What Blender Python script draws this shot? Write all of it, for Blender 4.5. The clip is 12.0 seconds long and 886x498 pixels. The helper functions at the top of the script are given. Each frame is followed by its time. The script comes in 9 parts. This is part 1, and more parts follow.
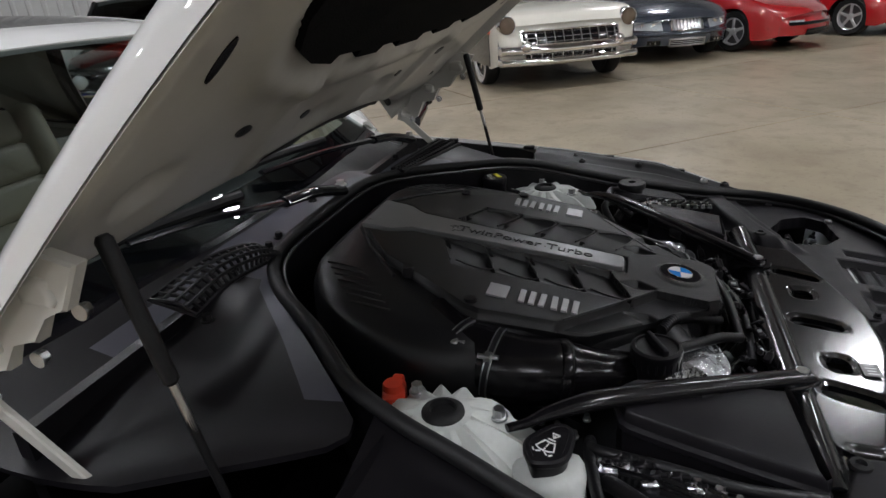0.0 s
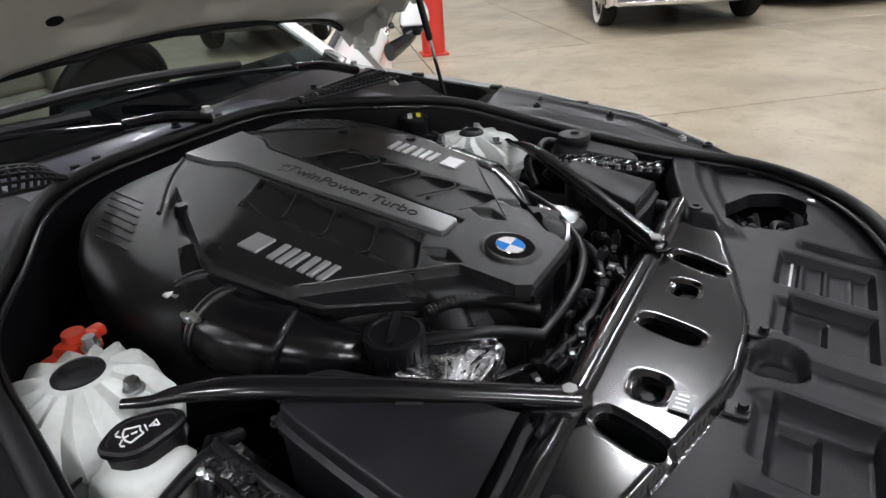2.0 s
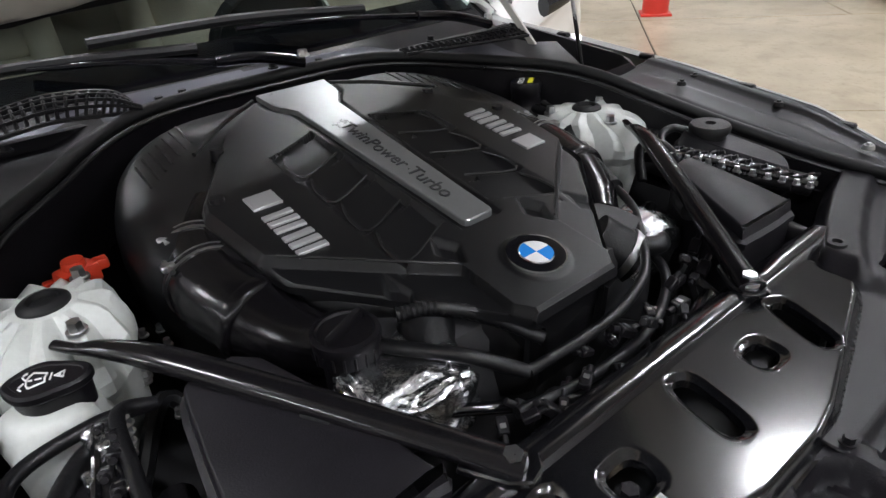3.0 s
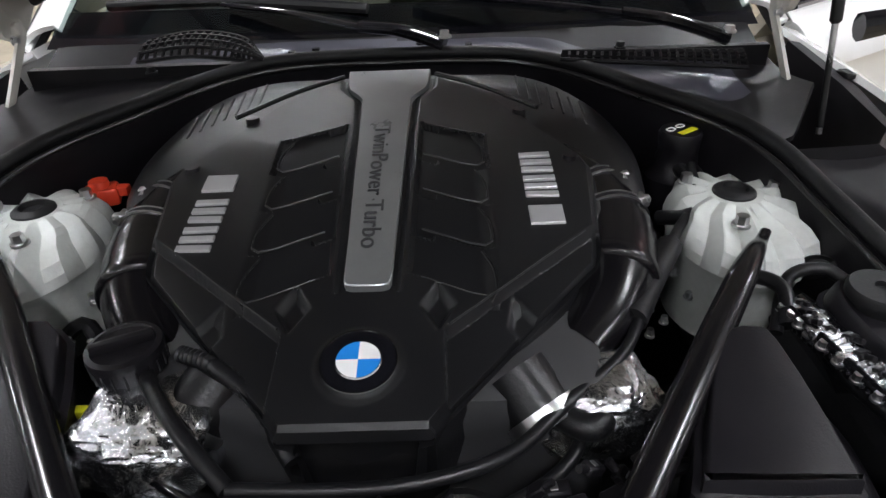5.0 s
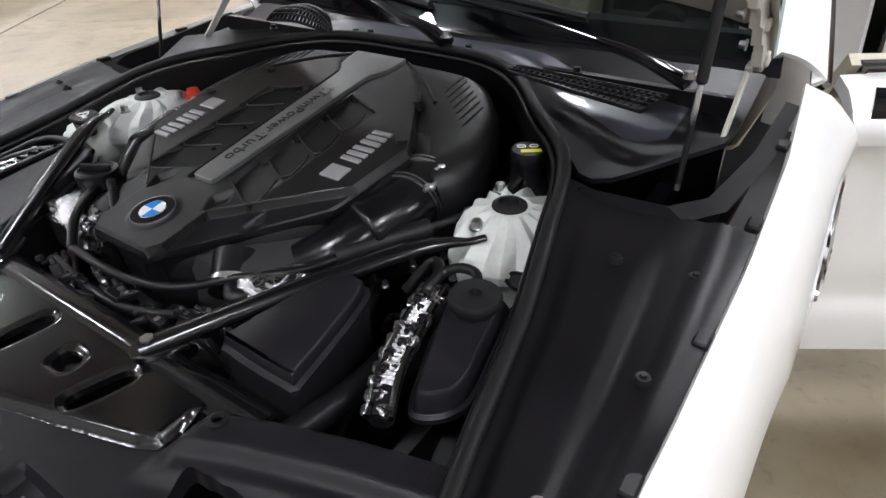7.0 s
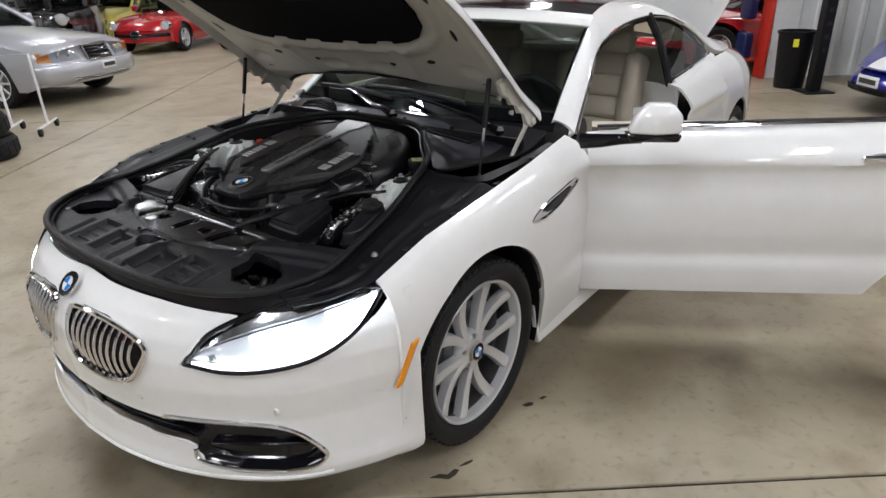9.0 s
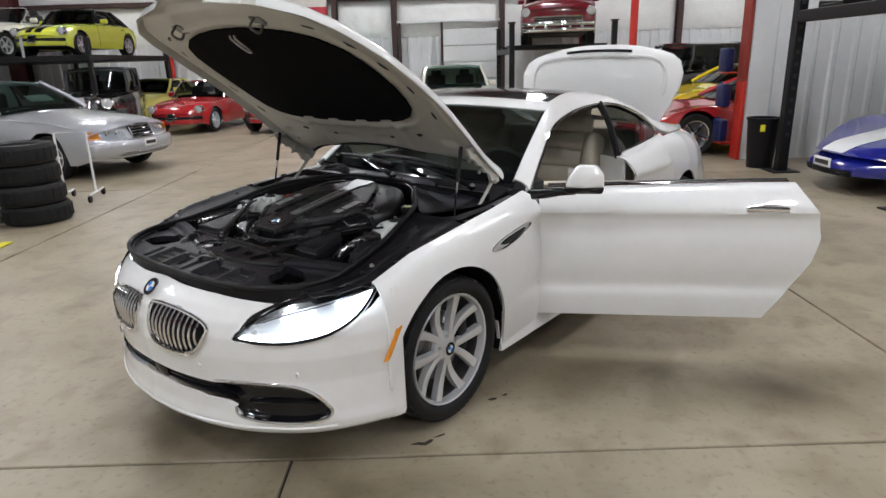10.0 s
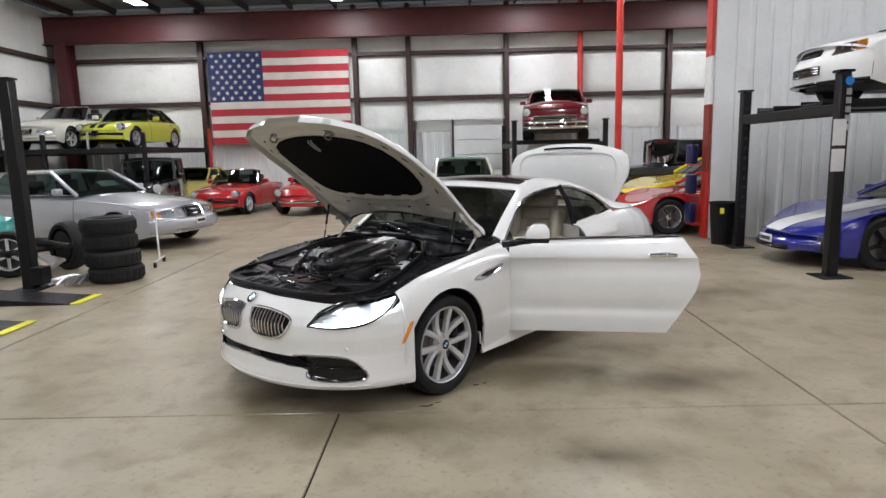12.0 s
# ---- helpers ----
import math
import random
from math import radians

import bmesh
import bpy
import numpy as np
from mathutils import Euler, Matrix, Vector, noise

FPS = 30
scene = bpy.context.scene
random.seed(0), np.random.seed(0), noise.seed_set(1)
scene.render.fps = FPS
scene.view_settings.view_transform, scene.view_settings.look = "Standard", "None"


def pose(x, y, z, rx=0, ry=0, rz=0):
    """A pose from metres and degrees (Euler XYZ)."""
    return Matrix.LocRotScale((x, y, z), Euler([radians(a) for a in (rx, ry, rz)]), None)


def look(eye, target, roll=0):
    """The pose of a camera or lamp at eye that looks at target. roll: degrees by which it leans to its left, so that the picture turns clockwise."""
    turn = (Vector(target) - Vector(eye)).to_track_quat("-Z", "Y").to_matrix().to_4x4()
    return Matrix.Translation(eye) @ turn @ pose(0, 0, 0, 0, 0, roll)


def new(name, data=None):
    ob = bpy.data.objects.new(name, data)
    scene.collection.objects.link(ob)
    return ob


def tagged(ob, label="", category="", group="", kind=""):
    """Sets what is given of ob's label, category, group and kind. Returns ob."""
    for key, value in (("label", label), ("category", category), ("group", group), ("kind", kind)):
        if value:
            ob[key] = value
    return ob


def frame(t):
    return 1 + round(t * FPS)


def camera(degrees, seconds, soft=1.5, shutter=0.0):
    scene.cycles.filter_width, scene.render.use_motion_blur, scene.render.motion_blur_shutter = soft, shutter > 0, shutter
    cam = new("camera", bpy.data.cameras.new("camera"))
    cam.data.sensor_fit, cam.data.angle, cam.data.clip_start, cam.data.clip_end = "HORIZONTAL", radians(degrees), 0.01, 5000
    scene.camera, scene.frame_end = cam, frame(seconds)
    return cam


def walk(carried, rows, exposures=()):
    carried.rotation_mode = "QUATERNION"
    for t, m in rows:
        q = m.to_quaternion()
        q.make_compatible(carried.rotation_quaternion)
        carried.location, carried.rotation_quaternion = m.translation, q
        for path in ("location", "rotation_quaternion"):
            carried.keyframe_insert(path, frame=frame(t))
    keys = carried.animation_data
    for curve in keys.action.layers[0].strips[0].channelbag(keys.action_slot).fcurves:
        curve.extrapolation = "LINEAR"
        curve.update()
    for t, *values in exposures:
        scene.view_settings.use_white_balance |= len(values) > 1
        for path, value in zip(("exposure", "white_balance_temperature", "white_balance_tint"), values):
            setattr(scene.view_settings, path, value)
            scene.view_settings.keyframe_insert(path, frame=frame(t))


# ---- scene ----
cam = camera(70.9, 12.0)
PATH = [
    (0, (-1.131, -0.125, 1.387), (0.615, 0.445, 0.593), -4.1),
    (0.5, (-1.085, -0.303, 1.374), (0.655, 0.263, 0.567), -4.1),
    (1, (-1.023, -0.44, 1.347), (0.688, 0.168, 0.508), -4.1),
    (1.5, (-0.885, -0.513, 1.313), (0.77, 0.2, 0.445), -4.1),
    (2, (-0.764, -0.572, 1.288), (0.746, 0.358, 0.365), -4.2),
    (2.5, (-0.625, -0.627, 1.271), (0.679, 0.539, 0.3), -4.1),
    (3, (-0.495, -0.675, 1.248), (0.563, 0.697, 0.248), -4.1),
    (3.5, (-0.345, -0.669, 1.249), (0.492, 0.826, 0.217), -4.0),
    (3.7, (-0.284, -0.661, 1.248), (0.451, 0.878, 0.203), -4.2),
    (5.3, (0.18, -0.673, 1.268), (0.03, 1.002, 0.187), -1.6),
    (5.5, (0.24, -0.657, 1.267), (0.018, 1.013, 0.188), -1.2),
    (6, (0.41, -0.619, 1.289), (-0.094, 0.984, 0.205), -0.4),
    (6.5, (0.625, -0.628, 1.31), (-0.138, 0.873, 0.231), -0.1),
    (7, (0.913, -0.679, 1.348), (-0.058, 0.68, 0.249), -2.0),
    (7.5, (1.133, -0.833, 1.409), (0.158, 0.498, 0.279), -1.8),
    (7.7, (1.228, -0.91, 1.43), (0.243, 0.432, 0.323), -1.5),
    (9.3, (2.103, -1.608, 1.541), (0.928, -0.172, 0.793), -2.0),
    (9.5, (2.211, -1.704, 1.543), (1.023, -0.255, 0.843), -1.8),
    (10, (2.506, -1.965, 1.574), (1.28, -0.495, 0.994), -1.7),
    (10.5, (2.773, -2.267, 1.579), (1.521, -0.779, 1.113), -1.7),
    (11, (3.037, -2.515, 1.577), (1.769, -1.023, 1.17), -1.6),
    (11.5, (3.297, -2.777, 1.591), (2.018, -1.283, 1.228), -1.4),
    (12, (3.504, -3.033, 1.601), (2.213, -1.536, 1.294), -1.4),
]
walk(cam, [(t, look(e, a, r)) for t, e, a, r in PATH], [(0.0, -0.30), (0.5, 0.2), (1.5, 0.6), (2.5, 0.68), (3.5, 0.66), (5.5, 0.72), (6.5, 0.72), (7.5, 0.62), (8.5, 0.28), (9.5, 0.0), (12.0, 0.05)])

# ---- world and lamps ----
world = bpy.data.worlds.new("world")
scene.world = world
world.use_nodes = True
world.node_tree.nodes["Background"].inputs[0].default_value = (0.6, 0.65, 0.7, 1)
world.node_tree.nodes["Background"].inputs[1].default_value = 0.1

# hall axes: u runs along the far wall, v runs towards it
H = Matrix.Rotation(radians(39.9), 4, "Z")


def hall(u, v, z=0.0, rz=0.0):
    return H @ pose(u, v, z, 0, 0, rz)


# ---- materials ----
def mat(name, col, rough=0.5, metal=0.0, coat=0.0, vary=0.15, scale=6.0, bump=0.0, bscale=60.0, emit=0.0, spec=0.5, aniso=0.0, rvary=0.12):
    """A node material with colour mottling at two scales, rough patches and fine relief."""
    m = bpy.data.materials.new(name)
    m.use_nodes = True
    nt = m.node_tree
    b = nt.nodes["Principled BSDF"]
    b.inputs["Base Color"].default_value = (*col, 1)
    b.inputs["Roughness"].default_value = rough
    b.inputs["Metallic"].default_value = metal
    b.inputs["Coat Weight"].default_value = coat
    b.inputs["Coat Roughness"].default_value = 0.025
    b.inputs["Specular IOR Level"].default_value = spec
    tc = nt.nodes.new("ShaderNodeTexCoord")
    if vary > 0:
        n1 = nt.nodes.new("ShaderNodeTexNoise")
        n1.inputs["Scale"].default_value = scale
        n1.inputs["Detail"].default_value = 8
        n2 = nt.nodes.new("ShaderNodeTexNoise")
        n2.inputs["Scale"].default_value = scale * 9
        n2.inputs["Detail"].default_value = 4
        mx = nt.nodes.new("ShaderNodeMath")
        mx.operation = "MULTIPLY_ADD"
        mx.inputs[1].default_value = 0.35
        nt.links.new(tc.outputs["Object"], n1.inputs["Vector"])
        nt.links.new(tc.outputs["Object"], n2.inputs["Vector"])
        nt.links.new(n2.outputs["Fac"], mx.inputs[0])
        nt.links.new(n1.outputs["Fac"], mx.inputs[2])
        ramp = nt.nodes.new("ShaderNodeMapRange")
        ramp.inputs["From Min"].default_value = 0.4
        ramp.inputs["From Max"].default_value = 0.95
        ramp.inputs["To Min"].default_value = 1 - vary
        ramp.inputs["To Max"].default_value = 1 + vary
        nt.links.new(mx.outputs[0], ramp.inputs["Value"])
        sc = nt.nodes.new("ShaderNodeVectorMath")
        sc.operation = "SCALE"
        sc.inputs[0].default_value = col
        nt.links.new(ramp.outputs[0], sc.inputs["Scale"])
        nt.links.new(sc.outputs[0], b.inputs["Base Color"])
        rr = nt.nodes.new("ShaderNodeMapRange")
        rr.inputs["From Min"].default_value = 0.4
        rr.inputs["From Max"].default_value = 0.95
        rr.inputs["To Min"].default_value = max(rough * (1 - rvary), 0)
        rr.inputs["To Max"].default_value = min(rough * (1 + rvary), 1)
        nt.links.new(mx.outputs[0], rr.inputs["Value"])
        nt.links.new(rr.outputs[0], b.inputs["Roughness"])
    if bump > 0:
        n3 = nt.nodes.new("ShaderNodeTexNoise")
        n3.inputs["Scale"].default_value = bscale
        n3.inputs["Detail"].default_value = 5
        nt.links.new(tc.outputs["Object"], n3.inputs["Vector"])
        bp = nt.nodes.new("ShaderNodeBump")
        bp.inputs["Strength"].default_value = bump
        bp.inputs["Distance"].default_value = 0.01
        nt.links.new(n3.outputs["Fac"], bp.inputs["Height"])
        nt.links.new(bp.outputs[0], b.inputs["Normal"])
    if emit > 0:
        b.inputs["Emission Color"].default_value = (*col, 1)
        b.inputs["Emission Strength"].default_value = emit
    return m


def glass(name, col=(0.8, 0.85, 0.85), rough=0.0, alpha=0.25):
    """Thin tinted pane: a clear sheet that lets light through and mirrors at grazing angles."""
    m = bpy.data.materials.new(name)
    m.use_nodes = True
    nt = m.node_tree
    out = nt.nodes["Material Output"]
    nt.nodes.remove(nt.nodes["Principled BSDF"])
    tr = nt.nodes.new("ShaderNodeBsdfTransparent")
    tr.inputs[0].default_value = (*col, 1)
    gl = nt.nodes.new("ShaderNodeBsdfGlossy")
    gl.inputs["Roughness"].default_value = rough
    fr = nt.nodes.new("ShaderNodeFresnel")
    fr.inputs[0].default_value = 1.5
    mx = nt.nodes.new("ShaderNodeMixShader")
    nt.links.new(fr.outputs[0], mx.inputs[0])
    nt.links.new(tr.outputs[0], mx.inputs[1])
    nt.links.new(gl.outputs[0], mx.inputs[2])
    nt.links.new(mx.outputs[0], out.inputs[0])
    return m


def paint(name, col, rough=0.25, flake=0.0):
    return mat(name, col, rough, flake, 1.0, 0.04, 3.0)


WHITE = paint("pearl_white_paint", (0.80, 0.80, 0.79), 0.42)
BLACKGLOSS = mat("gloss_black_paint", (0.006, 0.006, 0.008), 0.10, 0, 0, 0.1, spec=0.4)
PLASTIC = mat("matt_black_plastic", (0.0072, 0.0066, 0.0082), 0.34, 0, 0, 0.2, 30, 0.10, 500, rvary=0.2, spec=0.22)
COVERM = mat("engine_cover_plastic", (0.0075, 0.0075, 0.0085), 0.33, 0, 0, 0.10, 20, 0.12, 900, spec=0.38)
SATIN = mat("satin_black_metal", (0.004, 0.004, 0.005), 0.155, 0, 0, 0.1, 12, spec=0.95, rvary=0.08)
BRACEM = mat("gloss_black_tube", (0.006, 0.0055, 0.0065), 0.19, 0, 0, 0.1, 12, spec=0.42)
PIPEM = mat("glossy_black_pipe", (0.0055, 0.005, 0.006), 0.20, 0, 0, 0.2, 20, 0.03, 200, spec=0.35)
EDGE = mat("glossy_edge_plastic", (0.009, 0.009, 0.010), 0.30, 0, 0, 0.1, 30, spec=0.45)
LINER = mat("smooth_black_liner", (0.0068, 0.0062, 0.0078), 0.40, 0, 0, 0.2, 9, 0.03, 400, rvary=0.15, spec=0.20)
GREYPL = mat("dark_grey_plastic", (0.0112, 0.0104, 0.0128), 0.38, 0, 0, 0.2, 25, 0.10, 500, rvary=0.2, spec=0.22)
RUBBER = mat("rubber", (0.008, 0.008, 0.009), 0.5, 0, 0, 0.2, 20, 0.1, 300, spec=0.3)
HOSE = mat("hose_rubber", (0.007, 0.007, 0.008), 0.32, 0, 0, 0.2, 20, 0.1, 200, spec=0.3)
FELT = mat("insulation_felt", (0.006, 0.006, 0.007), 0.95, 0, 0, 0.3, 40, 0.5, 250, spec=0.1)
STRIPM = mat("silver_grey_trim", (0.26, 0.265, 0.27), 0.30, 0.6, 0, 0.08, 20)
LETTER = mat("silver_lettering", (0.42, 0.42, 0.43), 0.35, 0.5, 0, 0.05)
DARKLET = mat("dark_lettering", (0.03, 0.03, 0.033), 0.5, 0, 0, 0.05)
CHROME = mat("chrome", (0.82, 0.82, 0.83), 0.06, 1.0, 0, 0.03)
STEEL = mat("bright_steel", (0.55, 0.55, 0.56), 0.3, 1.0, 0, 0.15, 40)
ALUM = mat("cast_aluminium", (0.52, 0.53, 0.55), 0.4, 0.9, 0, 0.2, 25, 0.2, 120)
WHITEPL = mat("milky_white_plastic", (0.52, 0.54, 0.52), 0.42, 0, 0, 0.15, 14, 0.1, 60)
REDPL = mat("red_plastic", (0.62, 0.05, 0.02), 0.4, 0, 0, 0.1)
BLUE = mat("blue_enamel", (0.02, 0.22, 0.65), 0.2, 0, 0.5, 0.03)
WENAMEL = mat("white_enamel", (0.8, 0.8, 0.8), 0.2, 0, 0.5, 0.03)
YELLOWL = mat("yellow_label", (0.75, 0.72, 0.03), 0.45, 0, 0, 0.05)
LABELW = mat("white_print", (0.75, 0.75, 0.75), 0.5, 0, 0, 0.05)
GLASS = glass("window_glass", (0.40, 0.48, 0.46))
DGLASS = glass("dark_glass", (0.22, 0.25, 0.25))
HGLASS = glass("tinted_car_glass", (0.13, 0.15, 0.15))
GGLASS = glass("green_car_glass", (0.30, 0.42, 0.38))
CLEAR = glass("clear_lens", (0.92, 0.94, 0.96))
TYRE = mat("tyre_rubber", (0.010, 0.010, 0.011), 0.6, 0, 0, 0.25, 18, 0.15, 150, spec=0.3)
RIMM = mat("silver_alloy", (0.74, 0.75, 0.77), 0.3, 0.6, 0.3, 0.05)
GUNMETAL = mat("satin_chrome", (0.66, 0.66, 0.68), 0.12, 1.0, 0, 0.05)
DISCM = mat("brake_steel", (0.20, 0.20, 0.205), 0.35, 0.9, 0, 0.15, 30)
LEATHER = mat("cream_leather", (0.52, 0.47, 0.38), 0.5, 0, 0, 0.1, 8, 0.15, 120)
DARKINT = mat("dark_interior", (0.02, 0.02, 0.022), 0.6, 0, 0, 0.2, 10)
AMBER = mat("amber_reflector", (0.75, 0.27, 0.01), 0.25, 0, 0.3, 0.06, 60)
LEDLIT = mat("lit_lamp", (0.85, 0.93, 1.0), 0.3, 0, 0, 0, emit=14.0)
LEDSOFT = mat("lit_lamp_soft", (0.85, 0.93, 1.0), 0.3, 0, 0, 0, emit=6.0)
LIGHTM = mat("lit_panel", (0.94, 0.955, 1.0), 0.3, 0, 0, 0, emit=112.0)
HOODIN = mat("hood_inner_paint", (0.56, 0.545, 0.50), 0.4, 0, 0.3, 0.08, 5)


# ---- mesh helpers ----
def sharp(me, deg=38.0):
    bm = bmesh.new()
    bm.from_mesh(me)
    for f in bm.faces:
        f.smooth = True
    lim = radians(deg)
    for e in bm.edges:
        if len(e.link_faces) == 2 and e.calc_face_angle(0) > lim:
            e.smooth = False
    bm.to_mesh(me)
    bm.free()


def part(name, bm, material, parent=None, label="", deg=38.0, m=None):
    """Links a bmesh as one mesh object under a thing or a part."""
    bmesh.ops.recalc_face_normals(bm, faces=bm.faces)
    me = bpy.data.meshes.new(name)
    bm.to_mesh(me)
    bm.free()
    sharp(me, deg)
    me.materials.append(material)
    ob = new(name, me)
    if parent is not None:
        ob.parent = parent
    if m is not None:
        ob.matrix_basis = m
    if label:
        ob["label"] = label
    return ob


def thing(name, label, category, m=None, group="", kind=""):
    ob = new(name)
    ob.empty_display_size = 0.1
    if m is not None:
        ob.matrix_basis = m
    return tagged(ob, label, category, group, kind)


def box(bm, c, s, bev=0.0, rot=None, seg=2):
    """A box with centre c and sizes s, its edges rounded by bev."""
    r = bmesh.ops.create_cube(bm, size=1.0)
    vs = r["verts"]
    bmesh.ops.scale(bm, vec=s, verts=vs)
    if bev > 0:
        es = list({e for v in vs for e in v.link_edges})
        out = bmesh.ops.bevel(bm, geom=es, offset=bev, segments=seg, affect="EDGES", profile=0.5)
        vs = list({v for f in out["faces"] for v in f.verts} | {v for v in vs if v.is_valid})
    if rot is not None:
        bmesh.ops.rotate(bm, cent=(0, 0, 0), matrix=rot, verts=vs)
    bmesh.ops.translate(bm, vec=c, verts=vs)
    return vs


def frame_of(d):
    d = Vector(d).normalized()
    a = Vector((0, 0, 1)) if abs(d.z) < 0.9 else Vector((1, 0, 0))
    x = d.cross(a).normalized()
    return x, x.cross(d).normalized(), d


def cyl(bm, p0, p1, r0, r1=None, n=24, caps=True):
    r1 = r0 if r1 is None else r1
    p0, p1 = Vector(p0), Vector(p1)
    x, y, _ = frame_of(p1 - p0)
    ra = [bm.verts.new(p0 + r0 * (math.cos(2 * math.pi * i / n) * x + math.sin(2 * math.pi * i / n) * y)) for i in range(n)]
    rb = [bm.verts.new(p1 + r1 * (math.cos(2 * math.pi * i / n) * x + math.sin(2 * math.pi * i / n) * y)) for i in range(n)]
    for i in range(n):
        bm.faces.new((ra[i], ra[(i + 1) % n], rb[(i + 1) % n], rb[i]))
    if caps:
        bm.faces.new(ra[::-1])
        bm.faces.new(rb)


def lathe(bm, prof, m=None, n=32, caps=True):
    """Turns a profile of (radius, height) about z."""
    m = m or Matrix()
    rings = []
    for r, z in prof:
        rings.append([bm.verts.new(m @ Vector((r * math.cos(2 * math.pi * i / n), r * math.sin(2 * math.pi * i / n), z))) for i in range(n)])
    for a, b in zip(rings, rings[1:]):
        for i in range(n):
            bm.faces.new((a[i], a[(i + 1) % n], b[(i + 1) % n], b[i]))
    if caps and prof[0][0] > 1e-5:
        bm.faces.new(rings[0][::-1])
    if caps and prof[-1][0] > 1e-5:
        bm.faces.new(rings[-1])
    bmesh.ops.remove_doubles(bm, verts=bm.verts, dist=1e-6)


def spline(pts, k=6, closed=False):
    """Points of a smooth curve through pts."""
    ps = [Vector(p) for p in pts]
    n = len(ps)
    out = []
    for i in range(n if closed else n - 1):
        p1, p2 = ps[i], ps[(i + 1) % n]
        p0 = ps[i - 1] if closed or i > 0 else p1 * 2 - p2
        p3 = ps[(i + 2) % n] if closed or i + 2 < n else p2 * 2 - p1
        for j in range(k):
            t = j / k
            out.append(0.5 * ((2 * p1) + (p2 - p0) * t + (2 * p0 - 5 * p1 + 4 * p2 - p3) * t * t + (3 * p1 - p0 - 3 * p2 + p3) * t ** 3))
    if not closed:
        out.append(ps[-1])
    return out


def tube(bm, pts, r, n=10, k=6, closed=False, ribs=0.0, flat=1.0):
    """A round hose or bar along a smooth curve; ribs makes it corrugated."""
    ps = spline(pts, k, closed) if k else [Vector(p) for p in pts]
    up, rings = None, []
    m = len(ps)
    for i, p in enumerate(ps):
        d = (ps[(i + 1) % m] - ps[i - 1]) if closed or 0 < i < m - 1 else (ps[1] - ps[0] if i == 0 else ps[-1] - ps[-2])
        d.normalize()
        if up is None:
            up = frame_of(d)[1]
        x = d.cross(up)
        if x.length < 1e-4:
            x = frame_of(d)[0]
        x.normalize()
        up = x.cross(d).normalized()
        rr = r
        if isinstance(r, (list, tuple)):
            g = i / (m - 1) * (len(r) - 1)
            j0 = min(int(g), len(r) - 2)
            rr = r[j0] + (r[j0 + 1] - r[j0]) * (g - j0)
        if ribs and i % 2:
            rr *= 1 - ribs
        rings.append([bm.verts.new(p + rr * (math.cos(2 * math.pi * j / n) * x + flat * math.sin(2 * math.pi * j / n) * up)) for j in range(n)])
    last = m if closed else m - 1
    for i in range(last):
        a, b = rings[i], rings[(i + 1) % m]
        for j in range(n):
            bm.faces.new((a[j], a[(j + 1) % n], b[(j + 1) % n], b[j]))
    if not closed:
        bm.faces.new(rings[0][::-1])
        bm.faces.new(rings[-1])


def grid(bm, rows, closed=False):
    vs = [[bm.verts.new(p) for p in r] for r in rows]
    for a, b in zip(vs, vs[1:]):
        n = len(a)
        for j in range(n if closed else n - 1):
            try:
                bm.faces.new((a[j], a[(j + 1) % n], b[(j + 1) % n], b[j]))
            except ValueError:
                pass
    return vs


def thicken(bm, t):
    """Gives an open sheet a thickness t on its inner side."""
    bmesh.ops.recalc_face_normals(bm, faces=bm.faces)
    bm.normal_update()
    faces = list(bm.faces)
    rim = [(e.verts[0], e.verts[1]) for e in bm.edges if len(e.link_faces) == 1]
    twin = {v: bm.verts.new(v.co - v.normal * t) for v in list(bm.verts)}
    for f in faces:
        bm.faces.new([twin[v] for v in reversed(f.verts)])
    for a, b in rim:
        bm.faces.new((a, b, twin[b], twin[a]))


def prism(bm, outline, z0, z1, bev=0.0, inset=0.0, seg=2):
    """A plate over a plan outline. z0 and z1: numbers or functions of (x, y); the top rim is drawn in by inset."""
    f0 = z0 if callable(z0) else (lambda x, y: z0)
    f1 = z1 if callable(z1) else (lambda x, y: z1)
    n = len(outline)
    c = sum((Vector((p[0], p[1], 0)) for p in outline), Vector()) / n
    lo = [bm.verts.new((p[0], p[1], f0(p[0], p[1]))) for p in outline]
    hi = []
    for i, p in enumerate(outline):
        a, b, q = Vector(outline[i - 1][:2]), Vector(outline[(i + 1) % n][:2]), Vector(p[:2])
        t = (b - a).normalized()
        nrm = Vector((-t.y, t.x))
        if nrm.dot(Vector(c[:2]) - q) < 0:
            nrm = -nrm
        q = q + nrm * inset
        hi.append(bm.verts.new((q.x, q.y, f1(q.x, q.y))))
    sides = [bm.faces.new((lo[i], lo[(i + 1) % n], hi[(i + 1) % n], hi[i])) for i in range(n)]
    top = bm.faces.new(hi)
    bm.faces.new(lo[::-1])
    if bev > 0:
        bmesh.ops.bevel(bm, geom=list(top.edges), offset=bev, segments=seg, affect="EDGES", profile=0.5)
    return top


def lerp_table(tab, y):
    """Piecewise linear values from rows (y, a, b, ...)."""
    if y <= tab[0][0]:
        return tab[0][1:]
    for a, b in zip(tab, tab[1:]):
        if y <= b[0]:
            t = (y - a[0]) / (b[0] - a[0])
            return tuple(p + (q - p) * t for p, q in zip(a[1:], b[1:]))
    return tab[-1][1:]


